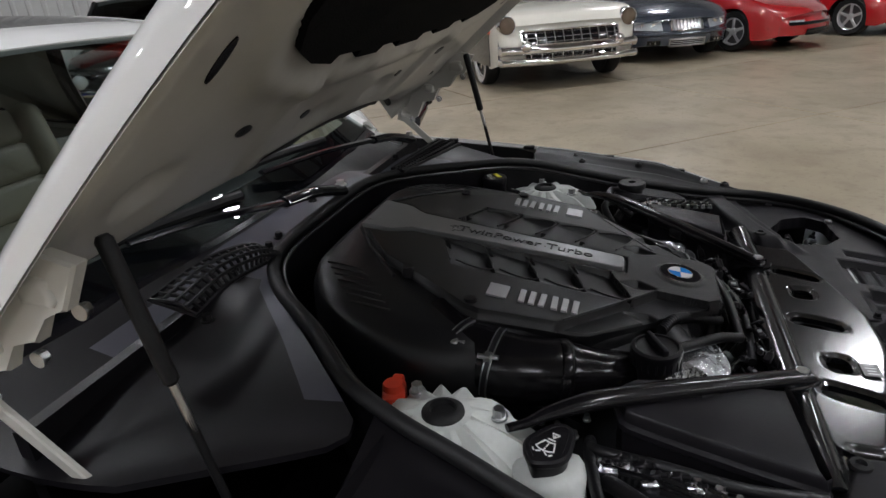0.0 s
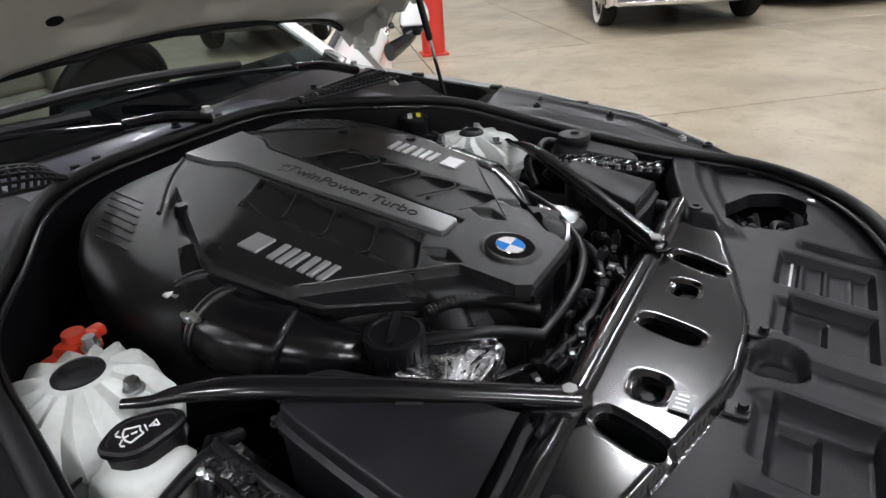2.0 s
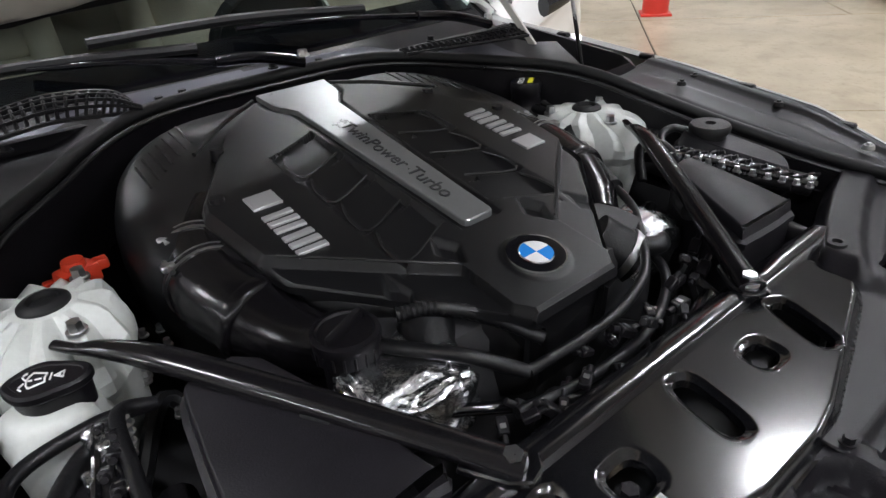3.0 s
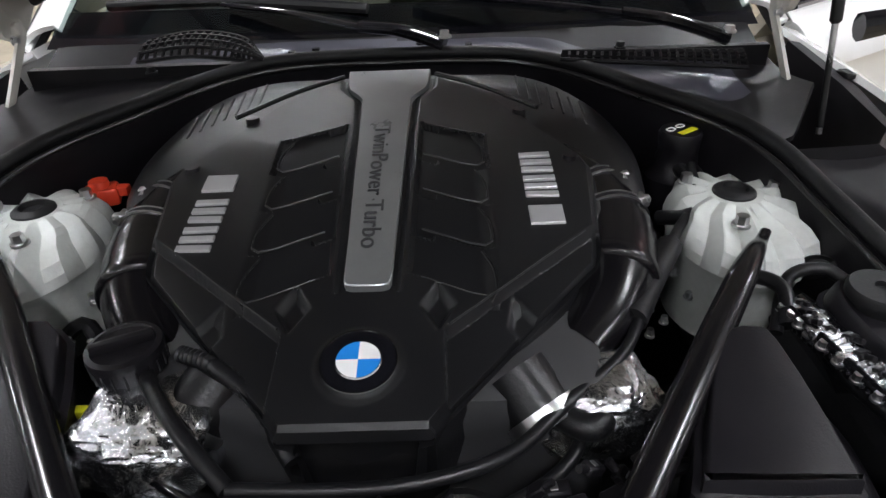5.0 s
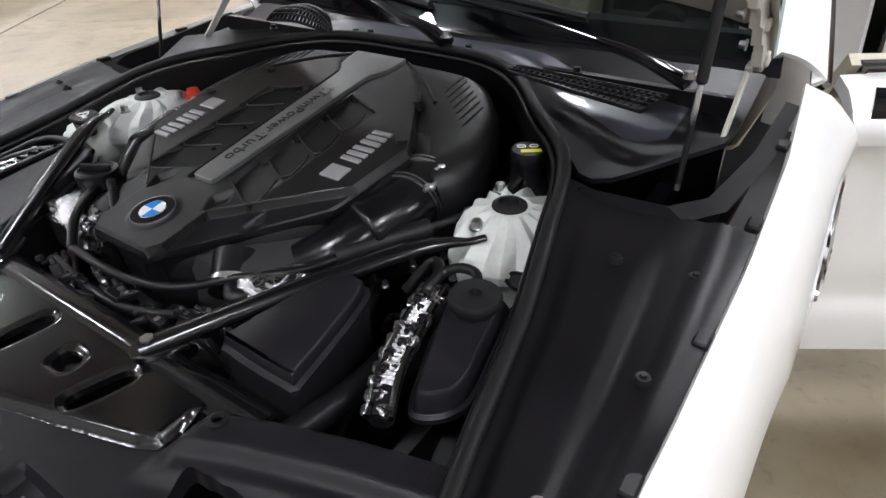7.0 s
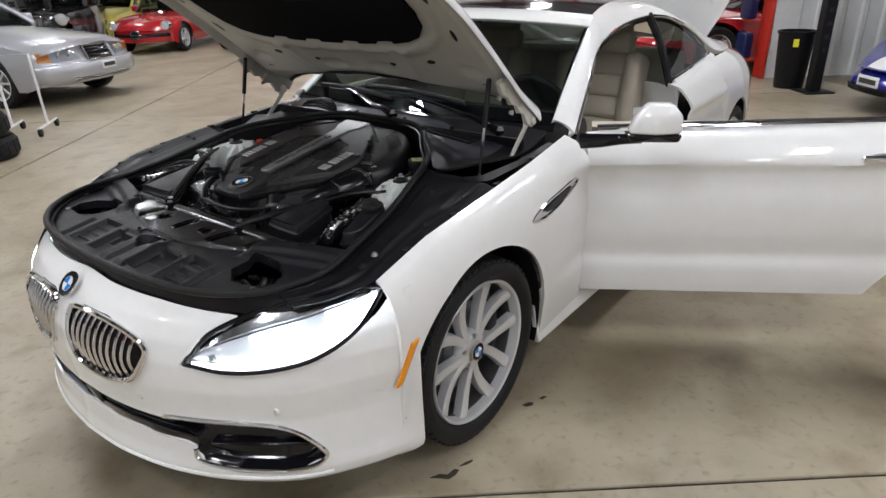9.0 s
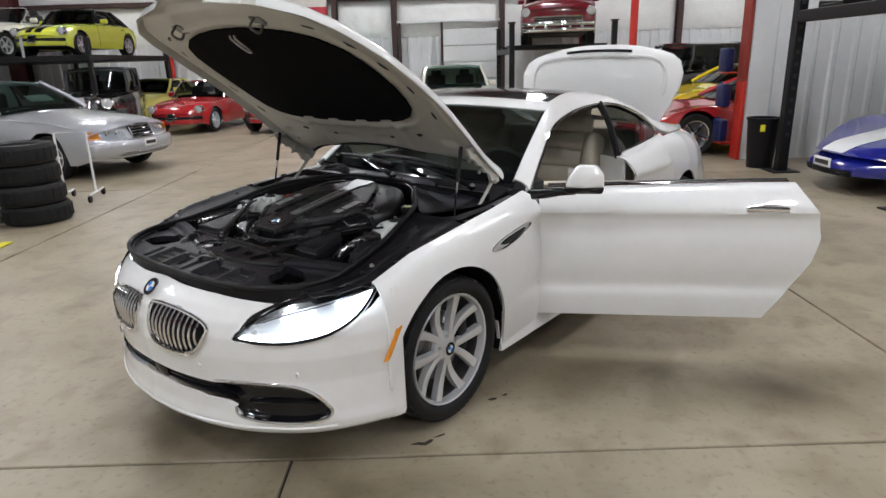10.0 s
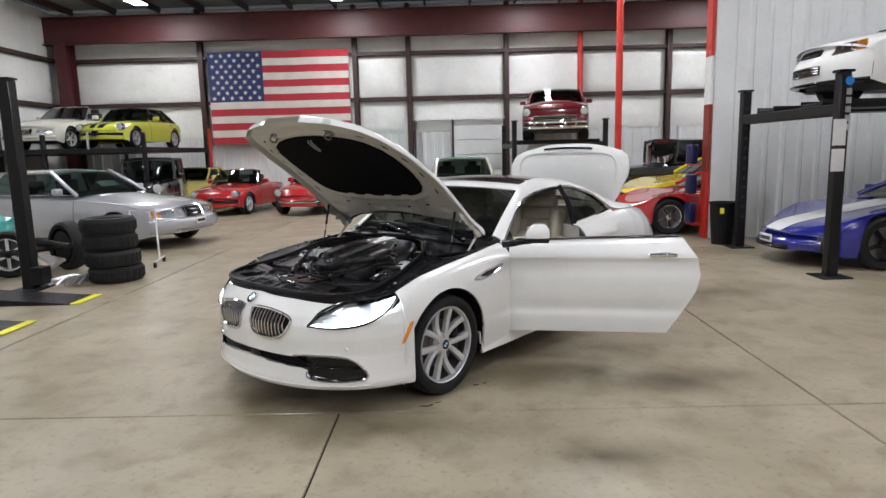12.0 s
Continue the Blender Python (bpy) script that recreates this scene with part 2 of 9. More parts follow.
def text(name, s, size, depth, material, parent, m, align="CENTER", sx=1.0, label="", bold=0.0):
    cu = bpy.data.curves.new(name, "FONT")
    cu.body, cu.size, cu.extrude, cu.align_x, cu.align_y = s, size, depth, align, "CENTER"
    cu.offset = bold
    ob = new(name + "_tmp", cu)
    dg = bpy.context.evaluated_depsgraph_get()
    me = bpy.data.meshes.new_from_object(ob.evaluated_get(dg))
    bpy.data.objects.remove(ob)
    bpy.data.curves.remove(cu)
    me.materials.clear()
    me.materials.append(material)
    me.transform(Matrix.Diagonal((sx, 1, 1, 1)))
    o = new(name, me)
    o.parent = parent
    o.matrix_basis = m
    if label:
        o["label"] = label
    return o


def inside(p, poly):
    x, y = p
    c = False
    n = len(poly)
    for i in range(n):
        x1, y1 = poly[i]
        x2, y2 = poly[(i + 1) % n]
        if (y1 > y) != (y2 > y) and x < (x2 - x1) * (y - y1) / (y2 - y1) + x1:
            c = not c
    return c


def edge_dist(p, poly):
    q = Vector(p)
    best = 9.0
    n = len(poly)
    for i in range(n):
        a, b2 = Vector(poly[i]), Vector(poly[(i + 1) % n])
        d = b2 - a
        t = max(0, min(1, (q - a).dot(d) / max(d.length_squared, 1e-9)))
        best = min(best, (a + d * t - q).length)
    return best


def step(x, a, b2):
    t = max(0.0, min(1.0, (x - a) / (b2 - a)))
    return t * t * (3 - 2 * t)


def smooth_rim(bm, n=3):
    """Rounds the stepped outline that the cells leave."""
    for _ in range(n):
        b2 = [v for v in bm.verts if v.is_boundary]
        new_co = {}
        for v in b2:
            nb = [e.other_vert(v) for e in v.link_edges if e.is_boundary]
            if len(nb) == 2:
                new_co[v] = (v.co * 2 + nb[0].co + nb[1].co) / 4
        for v, c in new_co.items():
            v.co = c



# ---- hall ----
def concrete():
    m = mat("polished_concrete", (0.33, 0.285, 0.215), 0.34, 0, 0, 0.1, 0.7, 0.05, 40)
    nt = m.node_tree
    b = nt.nodes["Principled BSDF"]
    tc = nt.nodes.new("ShaderNodeTexCoord")

    def noise_at(sc, det, lo, hi, dist=0.0):
        n = nt.nodes.new("ShaderNodeTexNoise")
        n.inputs["Scale"].default_value, n.inputs["Detail"].default_value, n.inputs["Distortion"].default_value = sc, det, dist
        r = nt.nodes.new("ShaderNodeMapRange")
        r.inputs["From Min"].default_value, r.inputs["From Max"].default_value = lo, hi
        nt.links.new(tc.outputs["Object"], n.inputs["Vector"])
        nt.links.new(n.outputs["Fac"], r.inputs["Value"])
        return r.outputs[0]

    def mix(f, a, c):
        x = nt.nodes.new("ShaderNodeMix")
        x.data_type = "RGBA"
        nt.links.new(f, x.inputs[0])
        for s, v in ((x.inputs[6], a), (x.inputs[7], c)):
            if isinstance(v, tuple):
                s.default_value = (*v, 1)
            else:
                nt.links.new(v, s)
        return x.outputs[2]

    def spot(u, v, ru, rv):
        """A soft dark patch round a place, broken up by noise, for old oil stains and painted shade."""
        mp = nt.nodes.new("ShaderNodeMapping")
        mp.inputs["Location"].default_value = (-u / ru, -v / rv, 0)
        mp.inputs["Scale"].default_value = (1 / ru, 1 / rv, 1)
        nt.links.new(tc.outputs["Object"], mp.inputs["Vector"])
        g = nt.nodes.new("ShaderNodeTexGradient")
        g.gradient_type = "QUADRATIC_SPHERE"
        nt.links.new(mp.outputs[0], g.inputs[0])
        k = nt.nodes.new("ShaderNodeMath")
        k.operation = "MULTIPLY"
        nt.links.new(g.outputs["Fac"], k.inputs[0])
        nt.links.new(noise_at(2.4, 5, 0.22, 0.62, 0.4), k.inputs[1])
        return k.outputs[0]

    c = mix(noise_at(0.5, 6, 0.22, 0.78, 0.2), (0.290, 0.243, 0.168), (0.425, 0.370, 0.275))
    c = mix(noise_at(1.1, 10, 0.42, 0.88, 0.3), c, (0.185, 0.147, 0.092))
    c = mix(noise_at(4.5, 10, 0.50, 0.95, 0.3), c, (0.16, 0.122, 0.07))
    c = mix(noise_at(26.0, 6, 0.56, 0.95, 0.2), c, (0.13, 0.10, 0.06))
    # brown stains; those by the open door and nose also hold painted shade
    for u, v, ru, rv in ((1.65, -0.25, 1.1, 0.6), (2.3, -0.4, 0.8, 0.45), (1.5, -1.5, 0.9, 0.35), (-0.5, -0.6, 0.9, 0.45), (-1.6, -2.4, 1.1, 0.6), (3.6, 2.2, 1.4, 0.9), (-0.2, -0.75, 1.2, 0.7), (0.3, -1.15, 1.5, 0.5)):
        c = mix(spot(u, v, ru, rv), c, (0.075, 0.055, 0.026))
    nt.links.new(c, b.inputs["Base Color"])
    r = nt.nodes.new("ShaderNodeMapRange")
    r.inputs["To Min"].default_value, r.inputs["To Max"].default_value = 0.30, 0.46
    nt.links.new(noise_at(1.6, 5, 0.2, 0.8), r.inputs["Value"])
    nt.links.new(r.outputs[0], b.inputs["Roughness"])
    return m


CONCRETE = concrete()
WALLW = mat("white_corrugated_steel", (0.74, 0.75, 0.75), 0.45, 0, 0, 0.08, 1.2)
VINYL = mat("white_vinyl_insulation", (0.82, 0.82, 0.80), 0.30, 0, 0, 0.1, 0.8, 0.6, 5)
MAROON = mat("maroon_steel", (0.085, 0.018, 0.018), 0.5, 0, 0, 0.2, 2)
BROWN = mat("dark_brown_steel", (0.05, 0.025, 0.022), 0.5, 0, 0, 0.2, 2)
REDSTEEL = mat("red_painted_steel", (0.55, 0.03, 0.018), 0.4, 0, 0.2, 0.12, 3)
LIFTBLACK = mat("black_powder_coat", (0.008, 0.008, 0.009), 0.42, 0, 0, 0.2, 8, 0.1, 200, spec=0.3)
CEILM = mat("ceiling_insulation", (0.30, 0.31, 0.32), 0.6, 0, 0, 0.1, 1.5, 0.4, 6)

U0, U1, V0, V1, ZC = -12.7, 16.0, -16.0, 17.4, 6.55

floor = tagged(new("floor"), "polished tan concrete floor with saw-cut joints and stains", "floor", kind="structure")
floor.matrix_basis = H.copy()
bm = bmesh.new()
box(bm, ((U0 + U1) / 2, (V0 + V1) / 2, -0.11), (U1 - U0 + 0.4, V1 - V0 + 0.4, 0.2))
part("base", bm, mat("dark_joint", (0.02, 0.017, 0.013), 0.9), floor)
us = [U0, -9.25, -6.2, -3.21, 0.01, 3.04, 5.9, 9.0, 12.1, U1]
vs_ = [V0, -11.0, -4.88, -0.88, 5.3, 11.4, V1]
for i in range(len(us) - 1):
    for j in range(len(vs_) - 1):
        if i == 3 and j >= 3:
            continue
        a, b_ = us[i], us[i + 1]
        if i == 4 and j >= 3:
            a = us[3]
        g = 0.006
        c, d = vs_[j], vs_[j + 1]
        cuts = [(c, d)] if not (i >= 6 and j == 2) else [(c, -2.78), (-2.78, d)]
        for c, d in cuts:
            bm = bmesh.new()
            ga, gb = (0.012 if a == us[3] else g), (0.012 if b_ == us[3] else g)
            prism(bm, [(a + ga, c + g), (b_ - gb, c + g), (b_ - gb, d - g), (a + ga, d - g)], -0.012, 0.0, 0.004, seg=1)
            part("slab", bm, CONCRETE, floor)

# chipped scuffs in the concrete beside the front wheel
SCUFF = mat("dark_chipped_concrete", (0.035, 0.028, 0.02), 0.9, 0, 0, 0.4, 40)
for pts in ([(0.50, -0.80), (0.535, -0.785), (0.56, -0.79), (0.585, -0.765), (0.60, -0.77), (0.59, -0.79), (0.565, -0.81), (0.54, -0.805)], [(0.60, -0.755), (0.625, -0.735), (0.65, -0.725), (0.648, -0.735), (0.622, -0.75)], [(0.86, -0.45), (0.885, -0.435), (0.905, -0.438), (0.90, -0.452), (0.875, -0.46)], [(0.93, -0.415), (0.95, -0.40), (0.965, -0.405), (0.945, -0.42)]):
    bm = bmesh.new()
    prism(bm, pts, -0.004, 0.0012)
    part("scuff", bm, SCUFF, floor)


def wall(name, p0, p1, z0, z1, material, label, rib=0.0, pitch=0.3, thick=0.12):
    """A wall from p0 to p1 in hall axes; rib gives it trapezoid corrugations."""
    w = tagged(new(name), label, "wall", kind="structure")
    w.matrix_basis = H.copy()
    a, b2 = Vector(p0), Vector(p1)
    d = (b2 - a).normalized()
    nrm = Vector((-d.y, d.x))
    L = (b2 - a).length
    front = []
    if rib:
        n = int(L / pitch)
        for k in range(n):
            for f, o in ((0, 0), (0.62, 0), (0.72, rib), (0.90, rib)):
                front.append(a + d * min((k + f) * pitch, L) + nrm * o)
        front.append(b2 + nrm * 0)
    else:
        front = [a, b2]
    bm = bmesh.new()
    out = [(p.x, p.y) for p in front] + [((b2 - nrm * thick).x, (b2 - nrm * thick).y), ((a - nrm * thick).x, (a - nrm * thick).y)]
    lo = [bm.verts.new((x, y, z0)) for x, y in out]
    hi = [bm.verts.new((x, y, z1)) for x, y in out]
    n = len(out)
    for k in range(n):
        bm.faces.new((lo[k], lo[(k + 1) % n], hi[(k + 1) % n], hi[k]))
    part("sheet", bm, material, w, deg=20)
    return w


wf = wall("wall_far", (U1, V1), (U0, V1), 0, ZC, WALLW, "white ribbed steel far wall of the hall")
wl = wall("wall_left", (U0, V1), (U0, V0), 0, ZC, WALLW, "white ribbed steel side wall")
wall("wall_right", (U1, V0), (U1, V1), 0, ZC, WALLW, "white ribbed steel side wall", 0.03)
wall("wall_near", (U0, V0), (U1, V0), 0, ZC, WALLW, "white ribbed steel wall", 0.03)
wp = wall("wall_partition", (U1, 6.35), (5.25, 6.35), 0, ZC, WALLW, "white corrugated steel partition wall", 0.025, 0.3, 0.2)


def blanket(parent, u0, u1, z0, z1, along="u"):
    """A pillowed sheet of vinyl-faced insulation between posts and girts."""
    bm = bmesh.new()
    n, m_ = 24, 12
    rows = []
    for i in range(m_ + 1):
        r = []
        for j in range(n + 1):
            s, t = j / n, i / m_
            q = (1 - (2 * s - 1) ** 6) * (1 - (2 * t - 1) ** 4)
            o = 0.03 + 0.09 * q * (0.75 + 0.5 * noise.noise((u0 * 3 + s * 6, t * 2.5, z0)))
            x = u0 + (u1 - u0) * s
            z = z0 + (z1 - z0) * t
            r.append((x, V1 - o, z) if along == "u" else (U0 + o, x, z))
        rows.append(r)
    grid(bm, rows)
    part("insulation", bm, VINYL, parent)


posts = [-12.3, -7.67, -2.42, -0.61, 2.71, 8.18, 12.0, 15.8]
for a, b_ in zip(posts, posts[1:]):
    for z0, z1 in ((2.3, 3.36), (3.54, 4.88), (5.02, ZC)):
        blanket(wf, a + 0.1, b_ - 0.1, z0, z1)
    n = int((b_ - a) / 0.3)
    for k in range(n):
        bm = bmesh.new()
        box(bm, (a + (k + 0.5) * (b_ - a) / n, V1 - 0.025, 1.15), (0.12, 0.05, 2.3), 0.012, seg=1)
        part("rib", bm, WALLW, wf)
lposts = [V1 - 0.4, 13.6, 9.6, 5.0, 0.4, -4.2]
for a, b_ in zip(lposts, lposts[1:]):
    for z0, z1 in ((2.3, 3.36), (3.54, 4.88), (5.02, ZC)):
        blanket(wl, b_ + 0.1, a - 0.1, z0, z1, "v")


def ibeam(name, label, p0, p1, w, d, material, flat):
    """An I-section between two points in hall axes."""
    t = tagged(new(name), label, "steel beam", kind="structure")
    t.matrix_basis = H.copy()
    p0, p1 = Vector(p0), Vector(p1)
    ax = (p1 - p0).normalized()
    fl = Vector(flat)
    side = ax.cross(fl).normalized()
    rot = Matrix((side, fl, ax)).transposed()
    bm = bmesh.new()
    L = (p1 - p0).length
    box(bm, (0, 0, 0), (0.014, d, L))
    box(bm, (0, d / 2, 0), (w, 0.018, L), 0.003, seg=1)
    box(bm, (0, -d / 2, 0), (w, 0.018, L), 0.003, seg=1)
    bmesh.ops.rotate(bm, cent=(0, 0, 0), matrix=rot, verts=bm.verts)
    bmesh.ops.translate(bm, vec=(p0 + p1) / 2, verts=bm.verts)
    part("section", bm, material, t)
    return t


for k, u in enumerate(posts[1:-1]):
    ibeam("column", "dark brown steel wall column", (u, V1 - 0.16, 0), (u, V1 - 0.16, ZC), 0.16, 0.22, BROWN, (0, 1, 0))
ibeam("column", "wide maroon steel corner column", (-12.1, V1 - 0.5, 0), (-12.1, V1 - 0.5, 5.6), 0.4, 0.5, MAROON, (0, 1, 0))
for z in (3.45, 4.95):
    ibeam("trim", "dark brown steel wall girt", (U0, V1 - 0.14, z), (U1, V1 - 0.14, z), 0.12, 0.16, BROWN, (0, 1, 0))
    ibeam("trim", "dark brown steel wall girt", (U0 + 0.14, V0, z), (U0 + 0.14, V1, z), 0.12, 0.16, BROWN, (1, 0, 0))
for v in lposts[1:]:
    ibeam("column", "dark brown steel wall column", (U0 + 0.2, v, 0), (U0 + 0.2, v, ZC), 0.2, 0.3, BROWN, (1, 0, 0))
ibeam("beam", "deep maroon steel roof girder", (U0, 16.7, 5.85), (U1, 16.7, 5.85), 0.25, 0.85, MAROON, (0, 0, 1))
ibeam("beam", "deep maroon steel roof girder", (U0, 4.5, 6.05), (U1, 4.5, 6.05), 0.25, 0.85, MAROON, (0, 0, 1))
ibeam("beam", "deep maroon steel roof girder", (U0, -7.5, 6.05), (U1, -7.5, 6.05), 0.25, 0.85, MAROON, (0, 0, 1))
ceil = tagged(new("ceiling"), "white insulated roof underside with dark purlins", "ceiling", kind="structure")
ceil.matrix_basis = H.copy()
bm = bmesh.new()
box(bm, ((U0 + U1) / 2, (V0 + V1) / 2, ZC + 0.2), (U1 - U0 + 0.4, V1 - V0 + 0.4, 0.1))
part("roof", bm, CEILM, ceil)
bm = bmesh.new()
u = U0 + 0.7
while u < U1:
    box(bm, (u, (V0 + V1) / 2, ZC + 0.02), (0.08, V1 - V0, 0.2))
    u += 1.5
part("purlins", bm, BROWN, ceil)


def high_bay(u, v):
    t = thing("ceiling_light", "lit white linear high-bay ceiling light", "ceiling light", hall(u, v, 6.28), "high-bay lights")
    bm = bmesh.new()
    box(bm, (0, 0, 0.03), (0.42, 1.22, 0.06), 0.008, seg=1)
    part("housing", bm, LIFTBLACK, t)
    bm = bmesh.new()
    box(bm, (0, 0, -0.004), (0.38, 1.16, 0.01))
    part("diffuser", bm, LIGHTM, t)
    for y in (-0.5, 0.5):
        bm = bmesh.new()
        cyl(bm, (0, y, 0.05), (0, y, 0.3), 0.006, n=6)
        part("hanger", bm, LIFTBLACK, t)


for u in (-8.6, -2.6, 3.4, 9.4):
    for v in (14.7, 8.7, 2.7, -3.3, -9.3):
        high_bay(u + (0.7 if v < 0 else 0.0), v - (0.2 if v < 0 else 0.0))


# ---- cars in the hall ----
def wheel(parent, x, y, r, w, out, rimmat, rr=0.68, spokes=5, white=False, name="wheel"):
    """A wheel at (x, y) whose outer face looks towards out (+1 or -1 along x)."""
    m = Matrix.Translation((x, y, r)) @ Matrix.Rotation(radians(90 * out), 4, "Y")
    hw = w / 2
    bm = bmesh.new()
    lathe(bm, [(r * rr, -hw * 0.8), (r * 0.9, -hw), (r * 0.985, -hw * 0.75), (r, -hw * 0.45), (r, hw * 0.45), (r * 0.985, hw * 0.75), (r * 0.9, hw), (r * rr, hw * 0.8), (r * rr * 0.97, 0), (r * rr, -hw * 0.8)], n=36)
    ty = part(name, bm, TYRE, parent, "", m=m)
    bm = bmesh.new()
    lathe(bm, [(r * rr, hw * 0.8), (r * rr * 0.985, hw * 0.86), (r * rr * 0.93, hw * 0.8), (r * rr * 0.9, hw * 0.1)], n=36, caps=False)
    for k in range(spokes):
        a = 2 * math.pi * k / spokes
        rot = Matrix.Rotation(a, 3, "Z")
        box(bm, rot @ Vector((r * rr * 0.5, 0, hw * 0.55)), (r * rr * 0.86, r * rr * 1.1 / spokes, hw * 0.2), 0.006, rot, 1)
    lathe(bm, [(r * rr * 0.26, hw * 0.2), (r * rr * 0.24, hw * 0.72), (r * rr * 0.12, hw * 0.8), (0, hw * 0.8)], n=18)
    part("rim", bm, rimmat, ty)
    bm = bmesh.new()
    cyl(bm, (0, 0, 0), (0, 0, hw * 0.12), r * rr * 0.95, n=28)
    part("rim_well", bm, DISCM, ty)
    if white:
        bm = bmesh.new()
        lathe(bm, [(r * rr * 1.02, hw * 0.86), (r * 0.9, hw * 1.02), (r * 0.86, hw * 1.03), (r * rr * 1.02, hw * 0.9)], n=36, caps=False)
        part("whitewall", bm, WENAMEL, ty)
    return ty


CUR = {}


def smooth_table(tab, y):
    """Values of a smooth curve through rows (y, a, b, ...)."""
    n = len(tab)
    if y <= tab[0][0]:
        return tab[0][1:]
    if y >= tab[-1][0]:
        return tab[-1][1:]
    i = max(k for k in range(n - 1) if tab[k][0] <= y)
    a, b, c, d = tab[max(i - 1, 0)], tab[i], tab[i + 1], tab[min(i + 2, n - 1)]
    h = c[0] - b[0]
    t = (y - b[0]) / h
    out = []
    for k in range(1, len(b)):
        m0 = (c[k] - a[k]) / max(c[0] - a[0], 1e-6) * h
        m1 = (d[k] - b[k]) / max(d[0] - b[0], 1e-6) * h
        out.append((2 * t ** 3 - 3 * t * t + 1) * b[k] + (t ** 3 - 2 * t * t + t) * m0 + (3 * t * t - 2 * t ** 3) * c[k] + (t ** 3 - t * t) * m1)
    return tuple(out)


def hall_car(name, label, m, colour, wb=2.7, L=4.5, W=1.75, fo=0.85, zb=0.2, prof=(), cabin=None, r=0.32, rimmat=None, front=None, white=False, spokes=5, roofmat=None, open_top=False, group="", bow=0.22, flare=0.015, doors=2, pane=None, rake=0.05):
    """A parked car: the front axle's centre is the origin, the nose looks along -y. prof: rows of y, half-width share, shoulder height, centre height."""
    t = thing(name, label, "car", m, group)
    rimmat = rimmat or RIMM
    pane = pane or HGLASS
    hw = W / 2
    ra = r * 1.15
    ny = 130
    y_end = L - fo

    def bend(y, s):
        """Sweeps the ends of the body back towards the corners."""
        qf = max(0.0, 1 - (y + fo) / 0.9) ** 1.5
        qr = max(0.0, 1 - (y_end - y) / 0.8) ** 1.5
        e = abs(s) ** 2.6
        return y + bow * e * qf - 0.7 * bow * e * qr

    def top(y, s):
        k, zs, zt = smooth_table(prof, y)
        u = min(abs(s) / 0.93, 1.0)
        return zs + (zt - zs) * (1 - u ** 2.4)

    def row(y):
        k, zs, zt = smooth_table(prof, y)
        lo = zb
        arch = 0.0
        for ay in (0, wb):
            d = abs(y - ay)
            if d < ra:
                lo = max(lo, r + math.sqrt(ra * ra - d * d))
            arch = max(arch, math.exp(-(d / (ra * 1.05)) ** 4))
        d = min(y + fo, y_end - y)
        if d < 0.3:
            lo = max(lo, zb + 0.06 * (1 - d / 0.3))
        lo = min(lo, zs - 0.03)
        w = hw * k
        h = zs - lo
        hz = zs - zb
        pts = []
        for f in (0.0, 0.08, 0.2, 0.35, 0.5, 0.62, 0.74, 0.84, 0.92, 0.97):
            z = lo + h * f
            g = (z - zb) / hz
            x = 0.93 + 0.07 * math.sin(math.pi * min(1.0, 0.12 + 0.80 * g)) ** 0.55
            x = x - 0.022 * step(g, 0.80, 1.0)
            x += flare * arch * (1 - step(g, 0.55, 0.95))
            pts.append((w * min(x, 1.02), z))
        for s in (0.965, 0.945, 0.92, 0.86, 0.78, 0.68, 0.56, 0.42, 0.28, 0.14, 0.0):
            pts.append((w * s, top(y, s) - 0.012 * step(s, 0.93, 0.965)))
        full = pts + [(-x, z) for x, z in pts[-2::-1]]
        return [(x, bend(y, x / max(w, 0.01)), z) for x, z in full]

    def face(y, sg, s, z):
        """A point of the upright end of the body."""
        k, zs, zt = smooth_table(prof, y)
        zt = top(y, s)
        g = max(0.0, min(1.0, (z - zb) / max(zt - zb, 0.05)))
        return bend(y, s) + sg * (-0.05 * math.sin(math.pi * min(1, g * 1.15)) ** 0.7 + rake * step(g, 0.55, 1.0)) * (1 - abs(s) ** 6)

    CUR["top"], CUR["hw"], CUR["prof"] = top, hw, prof
    CUR["front"] = lambda s, z: face(-fo, 1, s, z)
    CUR["wide"] = lambda y: hw * smooth_table(prof, y)[0]
    CUR["bend"] = bend
    bm = bmesh.new()
    grid(bm, [row(-fo + L * i / ny) for i in range(ny + 1)])
    for y, sg in ((-fo, 1), (y_end, -1)):
        k = smooth_table(prof, y)[0]
        rows = []
        for j in range(13):
            rr = []
            for i in range(41):
                s = -1 + i / 20
                z0 = zb + 0.06
                z1 = top(y, s) - (0.02 if abs(s) > 0.94 else 0.0)
                z = z0 + (z1 - z0) * j / 12
                rr.append((hw * k * s * (1 - 0.03 * (1 - j / 12)), face(y, sg, s, z), z))
            rows.append(rr)
        grid(bm, rows)
    bmesh.ops.remove_doubles(bm, verts=bm.verts, dist=0.004)
    part("body", bm, colour, t, deg=40)
    bm = bmesh.new()
    box(bm, (0, -fo + L / 2, zb + 0.16), (W * 0.78, L * 0.86, 0.26), 0.04, seg=1)
    part("underbody", bm, DARKINT, t)
    for ay in (0, wb):
        for sx in (1, -1):
            wheel(t, sx * (hw - 0.115), ay, r, 0.2, sx, rimmat, spokes=spokes, white=white)
    if cabin:
        y0, y1, y2, y3, zbelt, zroof, tuck = cabin
        wb_, wt = hw * 0.885, hw * tuck
        gz = zbelt - 0.03
        zr = zroof - 0.055

        def shut(y):
            """A dark panel gap down the flank."""
            bm = bmesh.new()
            pts = [(p[0] + 0.0015, p[1], p[2]) for p in row(y)[1:11]]
            tube(bm, pts, 0.0045, 5, 0)
            tube(bm, [(-x, yy, z) for x, yy, z in pts], 0.0045, 5, 0)
            part("door_gap", bm, DARKINT, t)

